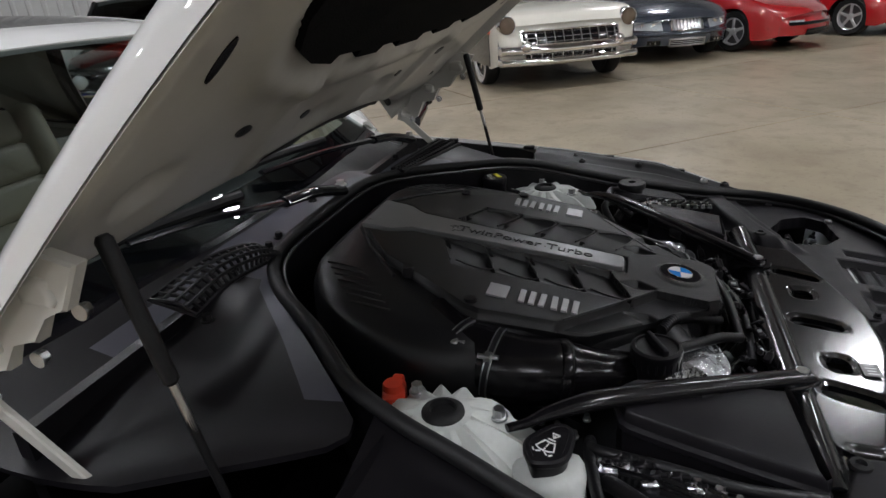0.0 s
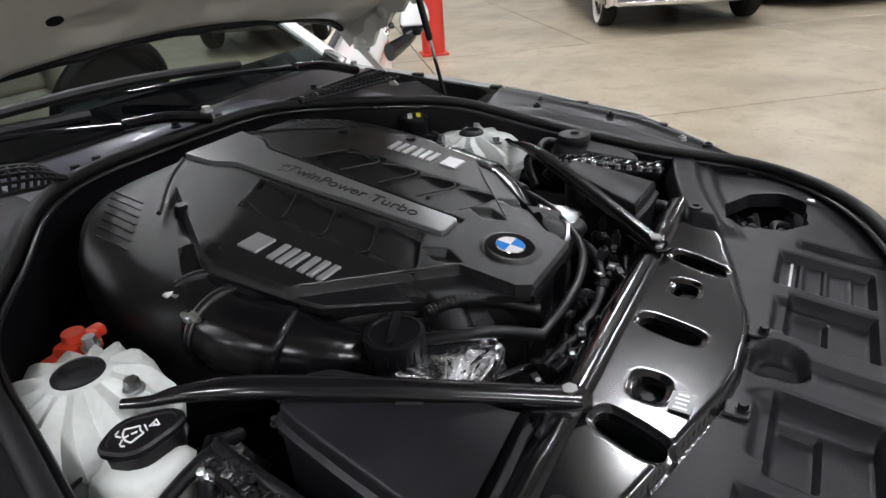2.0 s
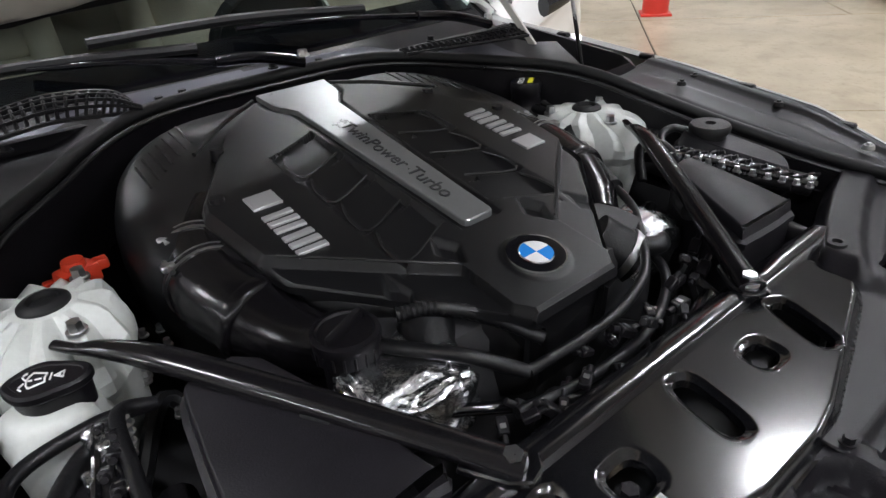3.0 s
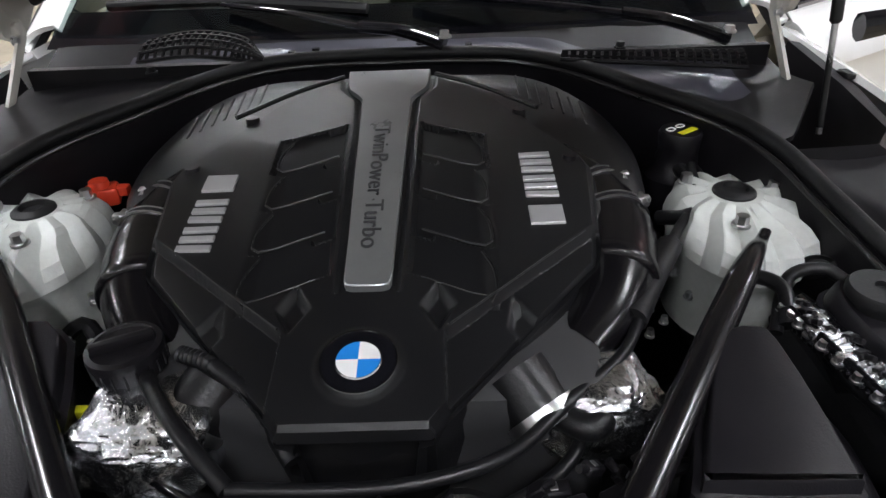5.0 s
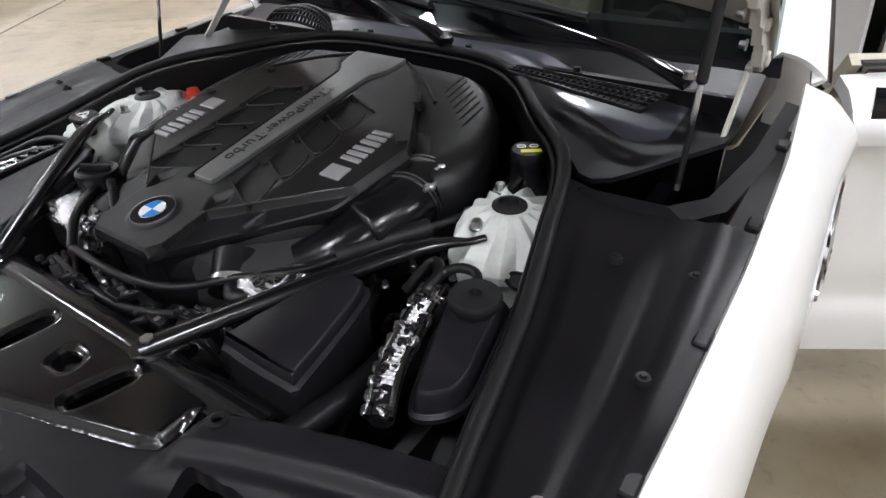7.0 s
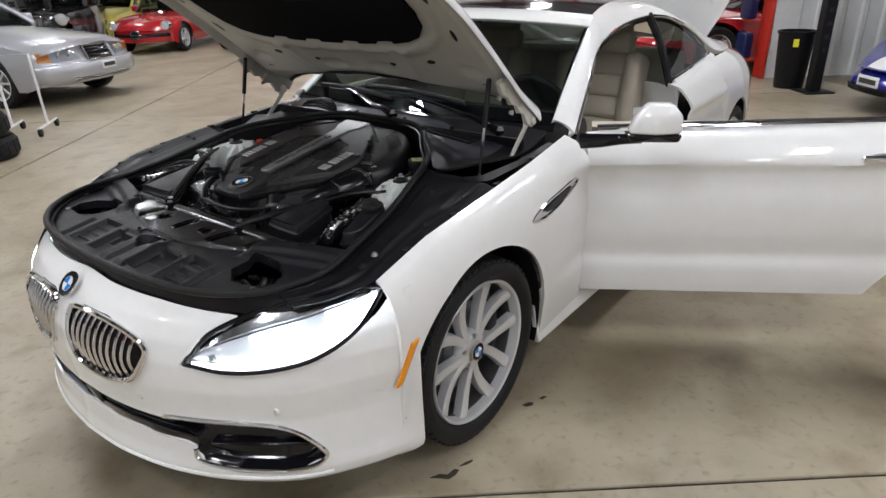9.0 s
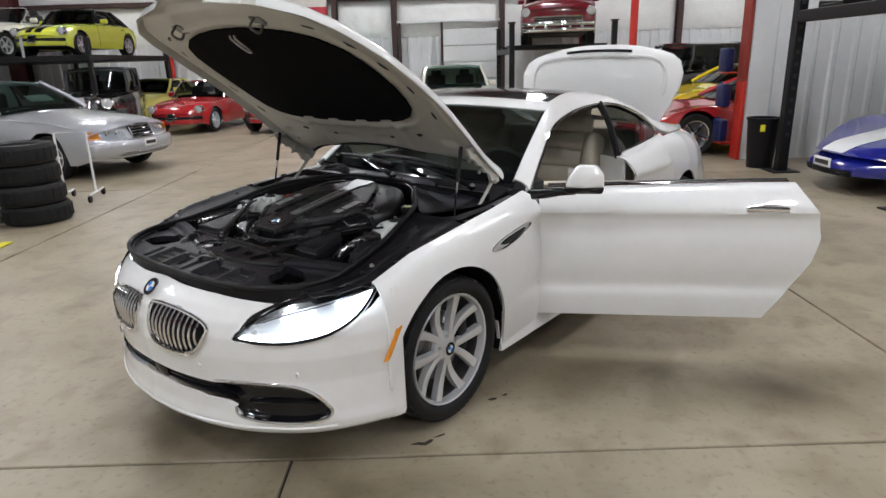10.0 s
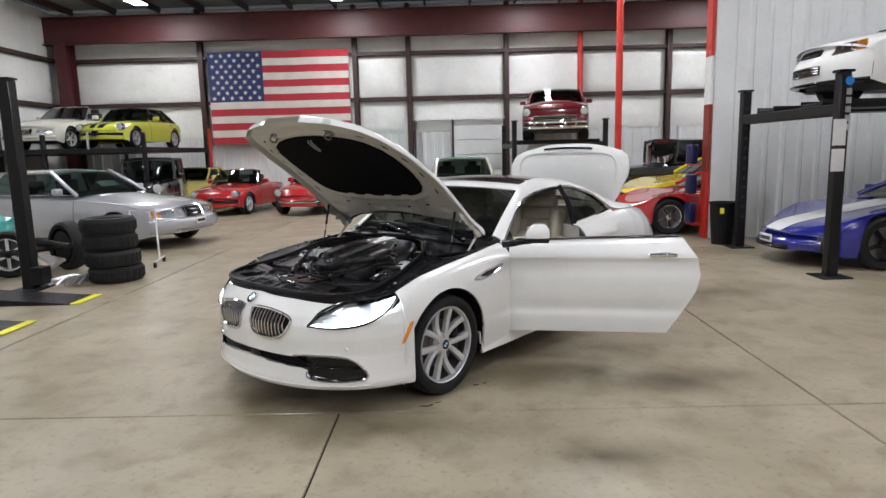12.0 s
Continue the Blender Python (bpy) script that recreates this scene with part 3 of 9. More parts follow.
        mid = (y0 + y3) / 2 + 0.12
        for y in ((y0 + 0.02, mid, y3 - 0.35) if doors > 2 else (y0 + 0.02, mid + 0.35)):
            shut(y)
        for y in ((mid - 0.16, y3 - 0.5) if doors > 2 else (mid + 0.2,)):
            for sx in (1, -1):
                bm = bmesh.new()
                k, zs, zt = smooth_table(prof, y)
                box(bm, (sx * hw * k * 0.998, y, zs - 0.10), (0.03, 0.16, 0.025), 0.008, seg=1)
                part("door_handle", bm, CHROME, t)
        if not open_top:
            bm = bmesh.new()
            rows = []
            for i in range(15):
                f = i / 14
                y = y1 - 0.04 + (y2 - y1 + 0.08) * f
                z = zroof - 0.045 * (2 * f - 1) ** 4 - 0.012 * (2 * f - 1) ** 2
                w = wt * (1.0 + 0.02 * math.sin(math.pi * f))
                rows.append([(w * s, y - (0.05 * (1 - s * s) * (1 - f) ** 2), z - 0.055 * abs(s) ** 3.2) for s in [k / 9 - 1 for k in range(19)]])
            grid(bm, rows)
            thicken(bm, 0.035)
            part("roof", bm, roofmat or colour, t, deg=60)
            for sx in (1, -1):
                mt, mb = (y1 + y2) / 2 + 0.08, mid
                for pa, pb, rad, ma in (((wb_ * sx, y0, gz), (wt * sx, y1, zr), 0.036, roofmat or colour), ((wb_ * sx * 0.995, mb, gz), (wt * sx * 0.995, mt, zr), 0.030, BLACKGLOSS if doors > 2 else (roofmat or colour))):
                    bm = bmesh.new()
                    a, b = Vector(pa), Vector(pb)
                    tube(bm, [a, a.lerp(b, 0.5) + Vector((sx * 0.018, 0, 0.012)), b], rad, 8, 4)
                    part("pillar", bm, ma, t)
                # broad rear quarter between side glass and rear window
                bm = bmesh.new()
                a0, a1 = Vector((wb_ * sx, y3 + 0.02, gz)), Vector((wt * sx, y2 + 0.03, zr + 0.01))
                b0, b1 = Vector((wb_ * sx * 1.01, y3 - 0.28, gz)), Vector((wt * sx * 1.005, y2 - 0.10, zr))
                grid(bm, [[a0.lerp(a1, f) + Vector((sx * 0.016 * math.sin(math.pi * f), 0, 0)), a0.lerp(a1, f).lerp(b0.lerp(b1, f), 0.5) + Vector((sx * (0.012 + 0.018 * math.sin(math.pi * f)), 0, 0)), b0.lerp(b1, f) + Vector((sx * 0.016 * math.sin(math.pi * f), 0, 0))] for f in (0, 0.25, 0.5, 0.75, 1.0)])
                thicken(bm, 0.02)
                part("rear_pillar", bm, roofmat or colour, t, deg=60)
                for ya, yb, yc, yd in ((y0 + 0.04, mb, y1 + 0.02, mt), (mb, y3 - 0.24, mt, y2 - 0.08)):
                    bm = bmesh.new()
                    grid(bm, [[((wb_ + (wt - wb_) * f + 0.018 * math.sin(math.pi * f)) * sx * 0.985, (ya + (yb - ya) * g) * (1 - f) + (yc + (yd - yc) * g) * f, gz + (zr - gz) * f) for g in (0, 0.33, 0.67, 1.0)] for f in (0, 0.25, 0.5, 0.75, 1.0)])
                    part("side_window", bm, pane, t, deg=80)
                bm = bmesh.new()
                tube(bm, [(sx * (wb_ + 0.006), y, gz + 0.012) for y in (y0 + 0.02, mb, y3 - 0.2)], 0.009, 6, 3)
                part("belt_trim", bm, CHROME, t)
            bm = bmesh.new()
            grid(bm, [[((wb_ + (wt - wb_) * f) * s, (y3 + 0.06 * (1 - s * s)) * (1 - f) + (y2 + 0.03 + 0.03 * (1 - s * s)) * f, gz + (zr + 0.045 - gz) * f - 0.03 * s * s * f) for s in (-1, -0.6, -0.2, 0.2, 0.6, 1)] for f in (0, 0.33, 0.67, 1)])
            part("rear_window", bm, pane, t, deg=80)
        bm = bmesh.new()
        grid(bm, [[((wb_ + (wt - wb_) * f) * s * 0.985, (y0 - 0.11 * (1 - s * s)) * (1 - f) + (y1 - 0.06 * (1 - s * s)) * f, gz + (zr + 0.045 - gz) * f - 0.035 * s * s * f) for s in [k / 5 - 1 for k in range(11)]] for f in (0, 0.25, 0.5, 0.75, 1)])
        part("windscreen", bm, pane, t, deg=80)
        if open_top:
            bm = bmesh.new()
            tube(bm, [(-wb_, y0, gz), (-wt, y1, zr), (-wt * 0.5, y1 - 0.045, zr + 0.035), (0, y1 - 0.06, zr + 0.045), (wt * 0.5, y1 - 0.045, zr + 0.035), (wt, y1, zr), (wb_, y0, gz)], 0.018, 8, 4)
            part("windscreen_frame", bm, CHROME, t)
            bm = bmesh.new()
            box(bm, (0, (y0 + y3) / 2 + 0.15, zbelt - 0.01), (W * 0.74, y3 - y0 - 0.35, 0.03), 0.01, seg=1)
            part("tonneau", bm, DARKINT, t)
        bm = bmesh.new()
        box(bm, (0, y0 + 0.32, zbelt - 0.02), (W * 0.74, 0.5, 0.10), 0.03, seg=1)
        part("dashboard", bm, DARKINT, t)
        for sx in (0.42, -0.42):
            bm = bmesh.new()
            box(bm, (sx * hw, mid + 0.1, zbelt - 0.02), (0.46, 0.15, 0.50), 0.05)
            box(bm, (sx * hw, mid + 0.13, zbelt + 0.29), (0.25, 0.09, 0.14), 0.035)
            part("seat", bm, DARKINT, t)
        for sx in (1, -1):
            bm = bmesh.new()
            box(bm, (sx * (hw * 0.97 + 0.07), y0 + 0.28, zbelt + 0.05), (0.19, 0.09, 0.12), 0.032, seg=3)
            part("door_mirror", bm, colour, t)
    if front:
        front(t, hw, fo)
    return t


# ---- the white coupe ----
car = thing("coupe_car", "white two-door coupe with bonnet, boot lid and driver's door open", "car")

PLAN = [(0, -0.93), (0.2, -0.915), (0.4, -0.868), (0.58, -0.785), (0.74, -0.665), (0.845, -0.52), (0.905, -0.40), (0.925, -0.33)]
PLANC = spline([(x, y, 0) for x, y in PLAN], 6)
INSET = [(0.185, 0.012), (0.20, 0.0), (0.23, -0.004), (0.27, 0.004), (0.40, 0.012), (0.50, 0.005), (0.58, 0.01), (0.64, 0.03), (0.69, 0.065), (0.73, 0.12), (0.755, 0.19)]


def nose(s, z, out=0.0):
    """A point of the front bumper's skin: s from 0 (middle) to 1 (wheel arch), sign for the side."""
    sg = -1 if s < 0 else 1
    f = min(abs(s), 1) * (len(PLANC) - 1)
    i = min(int(f), len(PLANC) - 2)
    p = PLANC[i].lerp(PLANC[i + 1], f - i)
    d = (PLANC[i + 1] - PLANC[i]).normalized()
    nrm = Vector((d.y, -d.x, 0))
    q = p + nrm * (out - lerp_table(INSET, z)[0] * (1 - 0.85 * step(abs(s), 0.80, 0.96)))
    return Vector((q.x * sg, q.y, z))


INTAKE = [(-0.485, 0.312), (-0.36, 0.322), (-0.2, 0.332), (0, 0.342), (0.2, 0.332), (0.36, 0.322), (0.485, 0.312), (0.485, 0.386), (0.2, 0.391), (-0.2, 0.391), (-0.485, 0.386)]
POD = [(0.40, 0.395), (0.52, 0.404), (0.66, 0.398), (0.735, 0.368), (0.782, 0.300), (0.786, 0.262), (0.745, 0.244), (0.60, 0.246), (0.50, 0.262), (0.485, 0.290), (0.492, 0.335), (0.44, 0.372)]
KIDNEY = [(0.046, 0.645), (0.07, 0.668), (0.20, 0.668), (0.33, 0.648), (0.385, 0.618), (0.378, 0.575), (0.325, 0.505), (0.24, 0.482), (0.12, 0.492), (0.065, 0.53)]
LAMPO = [(0.480, 0.572), (0.60, 0.570), (0.70, 0.573), (0.785, 0.593), (0.838, 0.648), (0.862, 0.735), (0.862, 0.80), (0.70, 0.80), (0.62, 0.712), (0.535, 0.660)]


def shut_z(s):
    """Height of the bonnet's shut line on the bumper."""
    return lerp_table([(0, 0.735), (0.35, 0.722), (0.6, 0.702), (0.78, 0.702), (0.93, 0.742)], abs(nose(s, 0.72).x))[0]


def opening(x, z):
    """Whether a place of the bumper's skin is cut away."""
    return any(inside((abs(x), z), poly) for poly in (LAMPO, KIDNEY, POD, INTAKE))


bm = bmesh.new()
rows = []
for i in range(65):
    row = []
    for j in range(221):
        s = -1 + 2 * j / 220
        row.append(nose(s, 0.185 + (shut_z(s) - 0.185) * i / 64, -0.004 * step(abs(s), 0.88, 1.0)))
    rows.append(row)
rows.insert(0, [p + Vector((-0.10 * p.x, 0.07, -0.004)) for p in rows[0]])
grid(bm, rows)
cut = [f for f in bm.faces if opening(f.calc_center_median().x, f.calc_center_median().z)]
bmesh.ops.delete(bm, geom=cut, context="FACES")
smooth_rim(bm, 2)
thicken(bm, 0.008)
part("front_bumper", bm, WHITE, car, "white painted front bumper with parking sensors", deg=50)

# side sections: rows from the top edge down to the sill, by distance from the front axle
SIDE = [
    (-0.42, 0.836, 0.755, 0.870, 0.730, 0.900, 0.67, 0.912, 0.60, 0.912, 0.5, 0.905, 0.35, 0.885, 0.17),
    (-0.20, 0.850, 0.825, 0.888, 0.800, 0.920, 0.74, 0.940, 0.65, 0.944, 0.55, 0.935, 0.35, 0.910, 0.17),
    (0.10, 0.853, 0.865, 0.892, 0.842, 0.925, 0.78, 0.945, 0.68, 0.947, 0.55, 0.935, 0.35, 0.910, 0.18),
    (0.40, 0.842, 0.895, 0.884, 0.872, 0.920, 0.81, 0.941, 0.70, 0.940, 0.55, 0.928, 0.35, 0.905, 0.19),
    (0.72, 0.812, 0.925, 0.866, 0.905, 0.915, 0.84, 0.936, 0.72, 0.933, 0.55, 0.920, 0.35, 0.900, 0.20),
    (1.95, 0.800, 0.950, 0.860, 0.935, 0.925, 0.86, 0.945, 0.74, 0.940, 0.55, 0.925, 0.35, 0.900, 0.20),
    (2.50, 0.800, 0.985, 0.862, 0.955, 0.918, 0.880, 0.945, 0.76, 0.943, 0.55, 0.930, 0.35, 0.905, 0.20),
    (2.90, 0.790, 0.995, 0.850, 0.962, 0.905, 0.890, 0.935, 0.76, 0.937, 0.55, 0.925, 0.35, 0.900, 0.22),
    (3.20, 0.728, 0.978, 0.795, 0.948, 0.862, 0.880, 0.900, 0.76, 0.908, 0.55, 0.895, 0.35, 0.875, 0.24),
    (3.50, 0.645, 0.955, 0.715, 0.925, 0.785, 0.860, 0.832, 0.75, 0.845, 0.55, 0.855, 0.35, 0.830, 0.26),
    (3.75, 0.560, 0.935, 0.625, 0.905, 0.690, 0.840, 0.740, 0.74, 0.795, 0.55, 0.780, 0.38, 0.760, 0.30),
    (3.96, 0.440, 0.910, 0.500, 0.880, 0.560, 0.810, 0.600, 0.74, 0.650, 0.55, 0.635, 0.42, 0.620, 0.34),
]


def side_row(y, sx, n=44, z_top=None, z_low=None):
    v = lerp_table(SIDE, y)
    pts = spline([(v[2 * k], v[2 * k + 1], 0) for k in range(7)], 6)
    lo = 0.0
    for ay in (0.0, 2.855):
        if abs(y - ay) < 0.385:
            lo = max(lo, 0.335 + math.sqrt(0.385 ** 2 - (y - ay) ** 2))
    if z_low is not None:
        lo = max(lo, z_low)
    hi = pts[0].y if z_top is None else z_top
    lo = max(lo, pts[-1].y)
    out = []
    for k in range(n + 1):
        z = hi + (lo - hi) * k / n
        z = min(z, pts[0].y)
        x = pts[-1].x
        for a, b2 in zip(pts, pts[1:]):
            if b2.y <= z <= a.y:
                t = (a.y - z) / max(a.y - b2.y, 1e-6)
                x = a.x + (b2.x - a.x) * t
                break
        if y > 0.36 and y < 2.5:
            x += step(y, 0.36, 0.75) * (0.014 * math.exp(-((z - 0.825) / (0.045 if z > 0.825 else 0.016)) ** 2) - 0.011 * math.exp(-((z - 0.745) / 0.06) ** 2) - 0.014 * math.exp(-((z - 0.44) / (0.07 if z > 0.44 else 0.035)) ** 2))
        out.append(Vector((sx * x, y, z)))
    return out


def side_panel(name, y0, y1, sx, n, label="", z_low=None, t=0.012):
    bm = bmesh.new()
    grid(bm, [side_row(y0 + (y1 - y0) * i / n, sx, z_low=z_low) for i in range(n + 1)])
    thicken(bm, t)
    return part(name, bm, WHITE, car, label, deg=45)


for sx in (1, -1):
    side_panel("front_fender", -0.40, 0.715, sx, 60)
    side_panel("rear_quarter_panel", 1.87, 3.96, sx, 70)
    bm = bmesh.new()
    grid(bm, [[Vector((sx * (0.915 - 0.03 * k), y, 0.33 if k > 1 else 0.18 + 0.15 * k)) for k in range(4)] for y in (0.38, 0.9, 1.5, 2.0, 2.45)])
    thicken(bm, 0.02)
    part("sill", bm, WHITE, car)
# right-hand door, shut
bm = bmesh.new()
grid(bm, [side_row(0.72 + 1.225 * i / 24, -1, z_low=0.27) for i in range(25)])
thicken(bm, 0.02)
part("passenger_door", bm, WHITE, car)
# left-hand door, swung open about its front hinge
HINGE = Vector((0.915, 0.715, 0.0))
DOORM = Matrix.Translation(HINGE) @ Matrix.Rotation(radians(-58), 4, "Z") @ Matrix.Translation(-HINGE)
bm = bmesh.new()
rows = []
for i in range(37):
    f = i / 36
    y = 0.715 + 1.30 * f
    row = side_row(min(y, 1.95), 1, z_low=0.27)
    for p in row:
        p.y = 0.715 + f * lerp_table([(0.27, 1.13), (0.31, 1.15), (0.45, 1.245), (0.58, 1.315), (0.70, 1.345), (0.82, 1.325), (0.93, 1.25)], p.z)[0]
    rows.append(row)
grid(bm, rows)
thicken(bm, 0.03)
door = part("driver_door", bm, WHITE, car, "white driver's door, wide open", m=DOORM)

# roof, pillars and glass: inner edge of the rail, and the window line outside it, by distance from the front axle
RAILI = [(0.734, 0.750, 0.968), (0.95, 0.705, 1.125), (1.196, 0.654, 1.281), (1.32, 0.605, 1.318), (1.655, 0.552, 1.354), (2.1, 0.545, 1.320), (2.5, 0.552, 1.228), (2.9, 0.575, 1.075), (3.2, 0.600, 0.998), (3.5, 0.590, 0.962)]
RAILO = [(0.734, 0.846, 0.925), (0.95, 0.785, 1.078), (1.166, 0.722, 1.197), (1.474, 0.677, 1.259), (1.842, 0.668, 1.280), (2.119, 0.680, 1.255), (2.40, 0.708, 1.174), (2.60, 0.740, 1.072), (2.70, 0.768, 1.020), (2.82, 0.790, 0.998), (3.0, 0.768, 0.990), (3.2, 0.730, 0.980), (3.5, 0.648, 0.957)]
RI = spline([(y, x, z) for y, x, z in RAILI], 6)
RO = spline([(y, x, z) for y, x, z in RAILO], 6)
RI = [tuple(p) for p in RI]
RO = [tuple(p) for p in RO]

bm = bmesh.new()
rows = []
for i in range(28):
    y = 1.31 + (2.55 - 1.31) * i / 27
    w, z = lerp_table(RI, y)
    rows.append([((w + 0.004) * s, y - 0.05 * (1 - s * s) * (1 if i == 0 else 0), z + 0.003 + 0.026 * (1 - s * s)) for s in [k / 10 - 1 for k in range(21)]])
grid(bm, rows)
thicken(bm, 0.02)
part("roof_panel", bm, BLACKGLOSS, car, "gloss black roof panel")
bm = bmesh.new()
rows = []
for f in (0, 0.25, 0.5, 0.75, 1.0):
    y = 1.196 + 0.124 * f
    w, z = lerp_table(RI, y)
    rows.append([((w + 0.01) * s, y - 0.05 * (1 - s * s), z + 0.004 + 0.028 * (1 - s * s)) for s in [k / 10 - 1 for k in range(21)]])
grid(bm, rows)
thicken(bm, 0.015)
part("roof_header", bm, WHITE, car)
for sx in (1, -1):
    bm = bmesh.new()
    gr = []
    for i in range(57):
        y = 0.734 + (3.46 - 0.734) * i / 56
        a = Vector((lerp_table(RI, y)[0], y, lerp_table(RI, y)[1]))
        b2 = Vector((lerp_table(RO, y)[0], y, lerp_table(RO, y)[1]))
        nr = Vector((b2.z - a.z, 0, a.x - b2.x))
        nr = (-nr if nr.z < 0 else nr).normalized()
        bulge = 0.016 + 0.022 * step(y, 2.3, 2.7)
        gr.append([(sx * p.x, p.y, p.z) for p in [a + Vector((-0.012, 0, -0.012))] + [a.lerp(b2, f) + nr * bulge * math.sin(math.pi * (0.12 + 0.80 * f)) for f in (0, 0.15, 0.3, 0.5, 0.7, 0.85, 1.0)] + [b2 + Vector((-0.02, 0, -0.012))]])
    grid(bm, gr)
    thicken(bm, 0.012)
    part("roof_rail", bm, WHITE, car, "white windscreen pillar and roof rail", deg=50)
WSC = [[(-0.760, 0.725, 0.955), (-0.4, 0.655, 0.962), (0, 0.63, 0.964), (0.4, 0.655, 0.962), (0.760, 0.725, 0.955)], [(-0.708, 0.955, 1.128), (-0.36, 0.905, 1.148), (0, 0.885, 1.154), (0.36, 0.905, 1.148), (0.708, 0.955, 1.128)], [(-0.655, 1.20, 1.283), (-0.33, 1.165, 1.305), (0, 1.15, 1.311), (0.33, 1.165, 1.305), (0.655, 1.20, 1.283)]]
bm = bmesh.new()
grid(bm, [spline(r, 4) for r in WSC])
ws = part("windscreen", bm, GLASS, car, "", deg=80)
ws.visible_shadow = False
# black printed border of the windscreen
bm = bmesh.new()
lo = spline(WSC[0], 4)
up = spline(WSC[1], 4)
grid(bm, [[p.lerp(q, f) + Vector((0, 0.004, -0.004)) for p, q in zip(lo, up)] for f in (-0.12, 0.0, 0.12, 0.22)])
bd = part("black_border", bm, BLACKGLOSS, ws)
for sx in (1, -1):
    bm = bmesh.new()
    grid(bm, [[Vector((sx * r[0][0] * -1, r[0][1], r[0][2])) + Vector((sx * -f, 0.003, -0.003)) for r in WSC] for f in (0.0, 0.022)])
    part("side_border", bm, BLACKGLOSS, ws)
bm = bmesh.new()
grid(bm, [[(-0.545, 2.52, 1.225), (0, 2.52, 1.255), (0.545, 2.52, 1.225)], [(-0.60, 3.2, 1.0), (0, 3.25, 1.03), (0.60, 3.2, 1.0)]])
part("rear_window", bm, DGLASS, car)

# bonnet: the origin is the middle of its rear edge, d runs along it to the nose
TH = radians(33.85)
HOODM = Matrix.Translation((0, 0.503, 1.150)) @ Matrix.Rotation(-TH, 4, "X")
HOODL = 1.264


def hood_w(d):
    return lerp_table([(0, 0.750), (0.12, 0.765), (0.52, 0.775), (0.82, 0.75), (1.02, 0.69), (1.12, 0.62), (1.22, 0.44), (1.264, 0.2)], d)[0]


def hood_z(x, d):
    return 0.055 * math.sin(max(0, min(d / HOODL, 1)) * math.pi) - 0.016 * (x / 0.78) ** 2 + 0.25 * max(0, -d) * (1 - min(abs(x) / 0.75, 1) ** 6)


def rim_drop(s):
    """The skin's rolled side edge."""
    u = max(0.0, (abs(s) - 0.93) / 0.07)
    return 0.048 * (1 - math.sqrt(max(0.0, 1 - min(u, 1) ** 2)))


def hood_xy(s, f):
    dn = HOODL * f
    return hood_w(dn) * s, dn - 0.20 * s * s * (1 - f) ** 2


half = [(0.0, 0.335), (0.06, 0.335), (0.065, 0.352), (0.15, 0.354), (0.155, 0.338), (0.25, 0.345), (0.255, 0.362), (0.34, 0.368), (0.345, 0.352), (0.43, 0.372), (0.50, 0.405), (0.55, 0.46), (0.575, 0.54), (0.585, 0.66), (0.578, 0.80), (0.545, 0.93), (0.48, 1.02), (0.38, 1.075), (0.25, 1.11), (0.12, 1.128), (0.0, 1.135)]
MATO = [(x, 0.08 - d) for x, d in half] + [(-x, 0.08 - d) for x, d in half[-2:0:-1]]

SX = [-1, -0.995, -0.985, -0.97, -0.95, -0.93] + [-0.93 + 1.86 * k / 29 for k in range(1, 29)] + [0.93, 0.95, 0.97, 0.985, 0.995, 1, 1]
bm = bmesh.new()
rows = []
for i in range(41):
    row = []
    for k in range(40):
        x, d = hood_xy(SX[k], i / 40)
        row.append((x, -d, hood_z(x, d) - rim_drop(SX[k])))
    rows.append(row)
grid(bm, rows)
hood = part("bonnet", bm, WHITE, car, "raised white bonnet", m=HOODM)


def inner_z(x, d, s, f):
    """Depth of the pressed inner panel below the skin: hem, gutter, frame and a sunk field under the mat."""
    w = hood_w(HOODL * f)
    e = min((1 - abs(s)) * w, HOODL * (1 - f) * 1.0, HOODL * f + 0.02)
    ed = (1 - abs(s)) * w
    dep = 0.003 + 0.007 * step(e, 0.0, 0.006) + 0.024 * step(e, 0.035, 0.060)
    dep = max(dep, 0.051 * (1 - step(ed, 0.010, 0.022)))
    q = edge_dist((x, -d), MATO)
    if inside((x, -d), MATO):
        dep -= 0.014 * step(q, 0.0, 0.02)
    else:
        dep += 0.010 * (1 - step(abs(q - 0.045), 0.010, 0.028)) * step(e, 0.05, 0.07)
        # beads across the rear frame and swages at the corners
        if d < 0.26:
            dep += 0.009 * (1 - step(abs(abs(x) - 0.30 - 0.25 * d), 0.02, 0.035)) * step(e, 0.05, 0.08)
            dep -= 0.012 * (1 - step(math.hypot((abs(x) - 0.60) / 1.5, d - 0.12), 0.02, 0.04))
            dep -= 0.010 * (1 - step(math.hypot((abs(x) - 0.14) / 2.0, d - 0.09), 0.02, 0.04))
    return hood_z(x, d) - dep


bm = bmesh.new()
rows = []
NI, NJ = 96, 110
for i in range(NI + 1):
    row = []
    for k in range(NJ + 1):
        s, f = max(-1, min(1, (2 * k / NJ - 1) * 1.0)), i / NI
        x, d = hood_xy(s, f)
        row.append((x, -d, inner_z(x, d, s, f)))
    rows.append(row)
grid(bm, rows)
inner = part("inner_panel", bm, HOODIN, hood, "pressed light beige inner panel", deg=50)
bm = bmesh.new()
prism(bm, MATO, lambda x, y: hood_z(x, -y) - 0.042, lambda x, y: hood_z(x, -y) - 0.015)
part("insulation_mat", bm, FELT, hood, "black felt insulation mat")
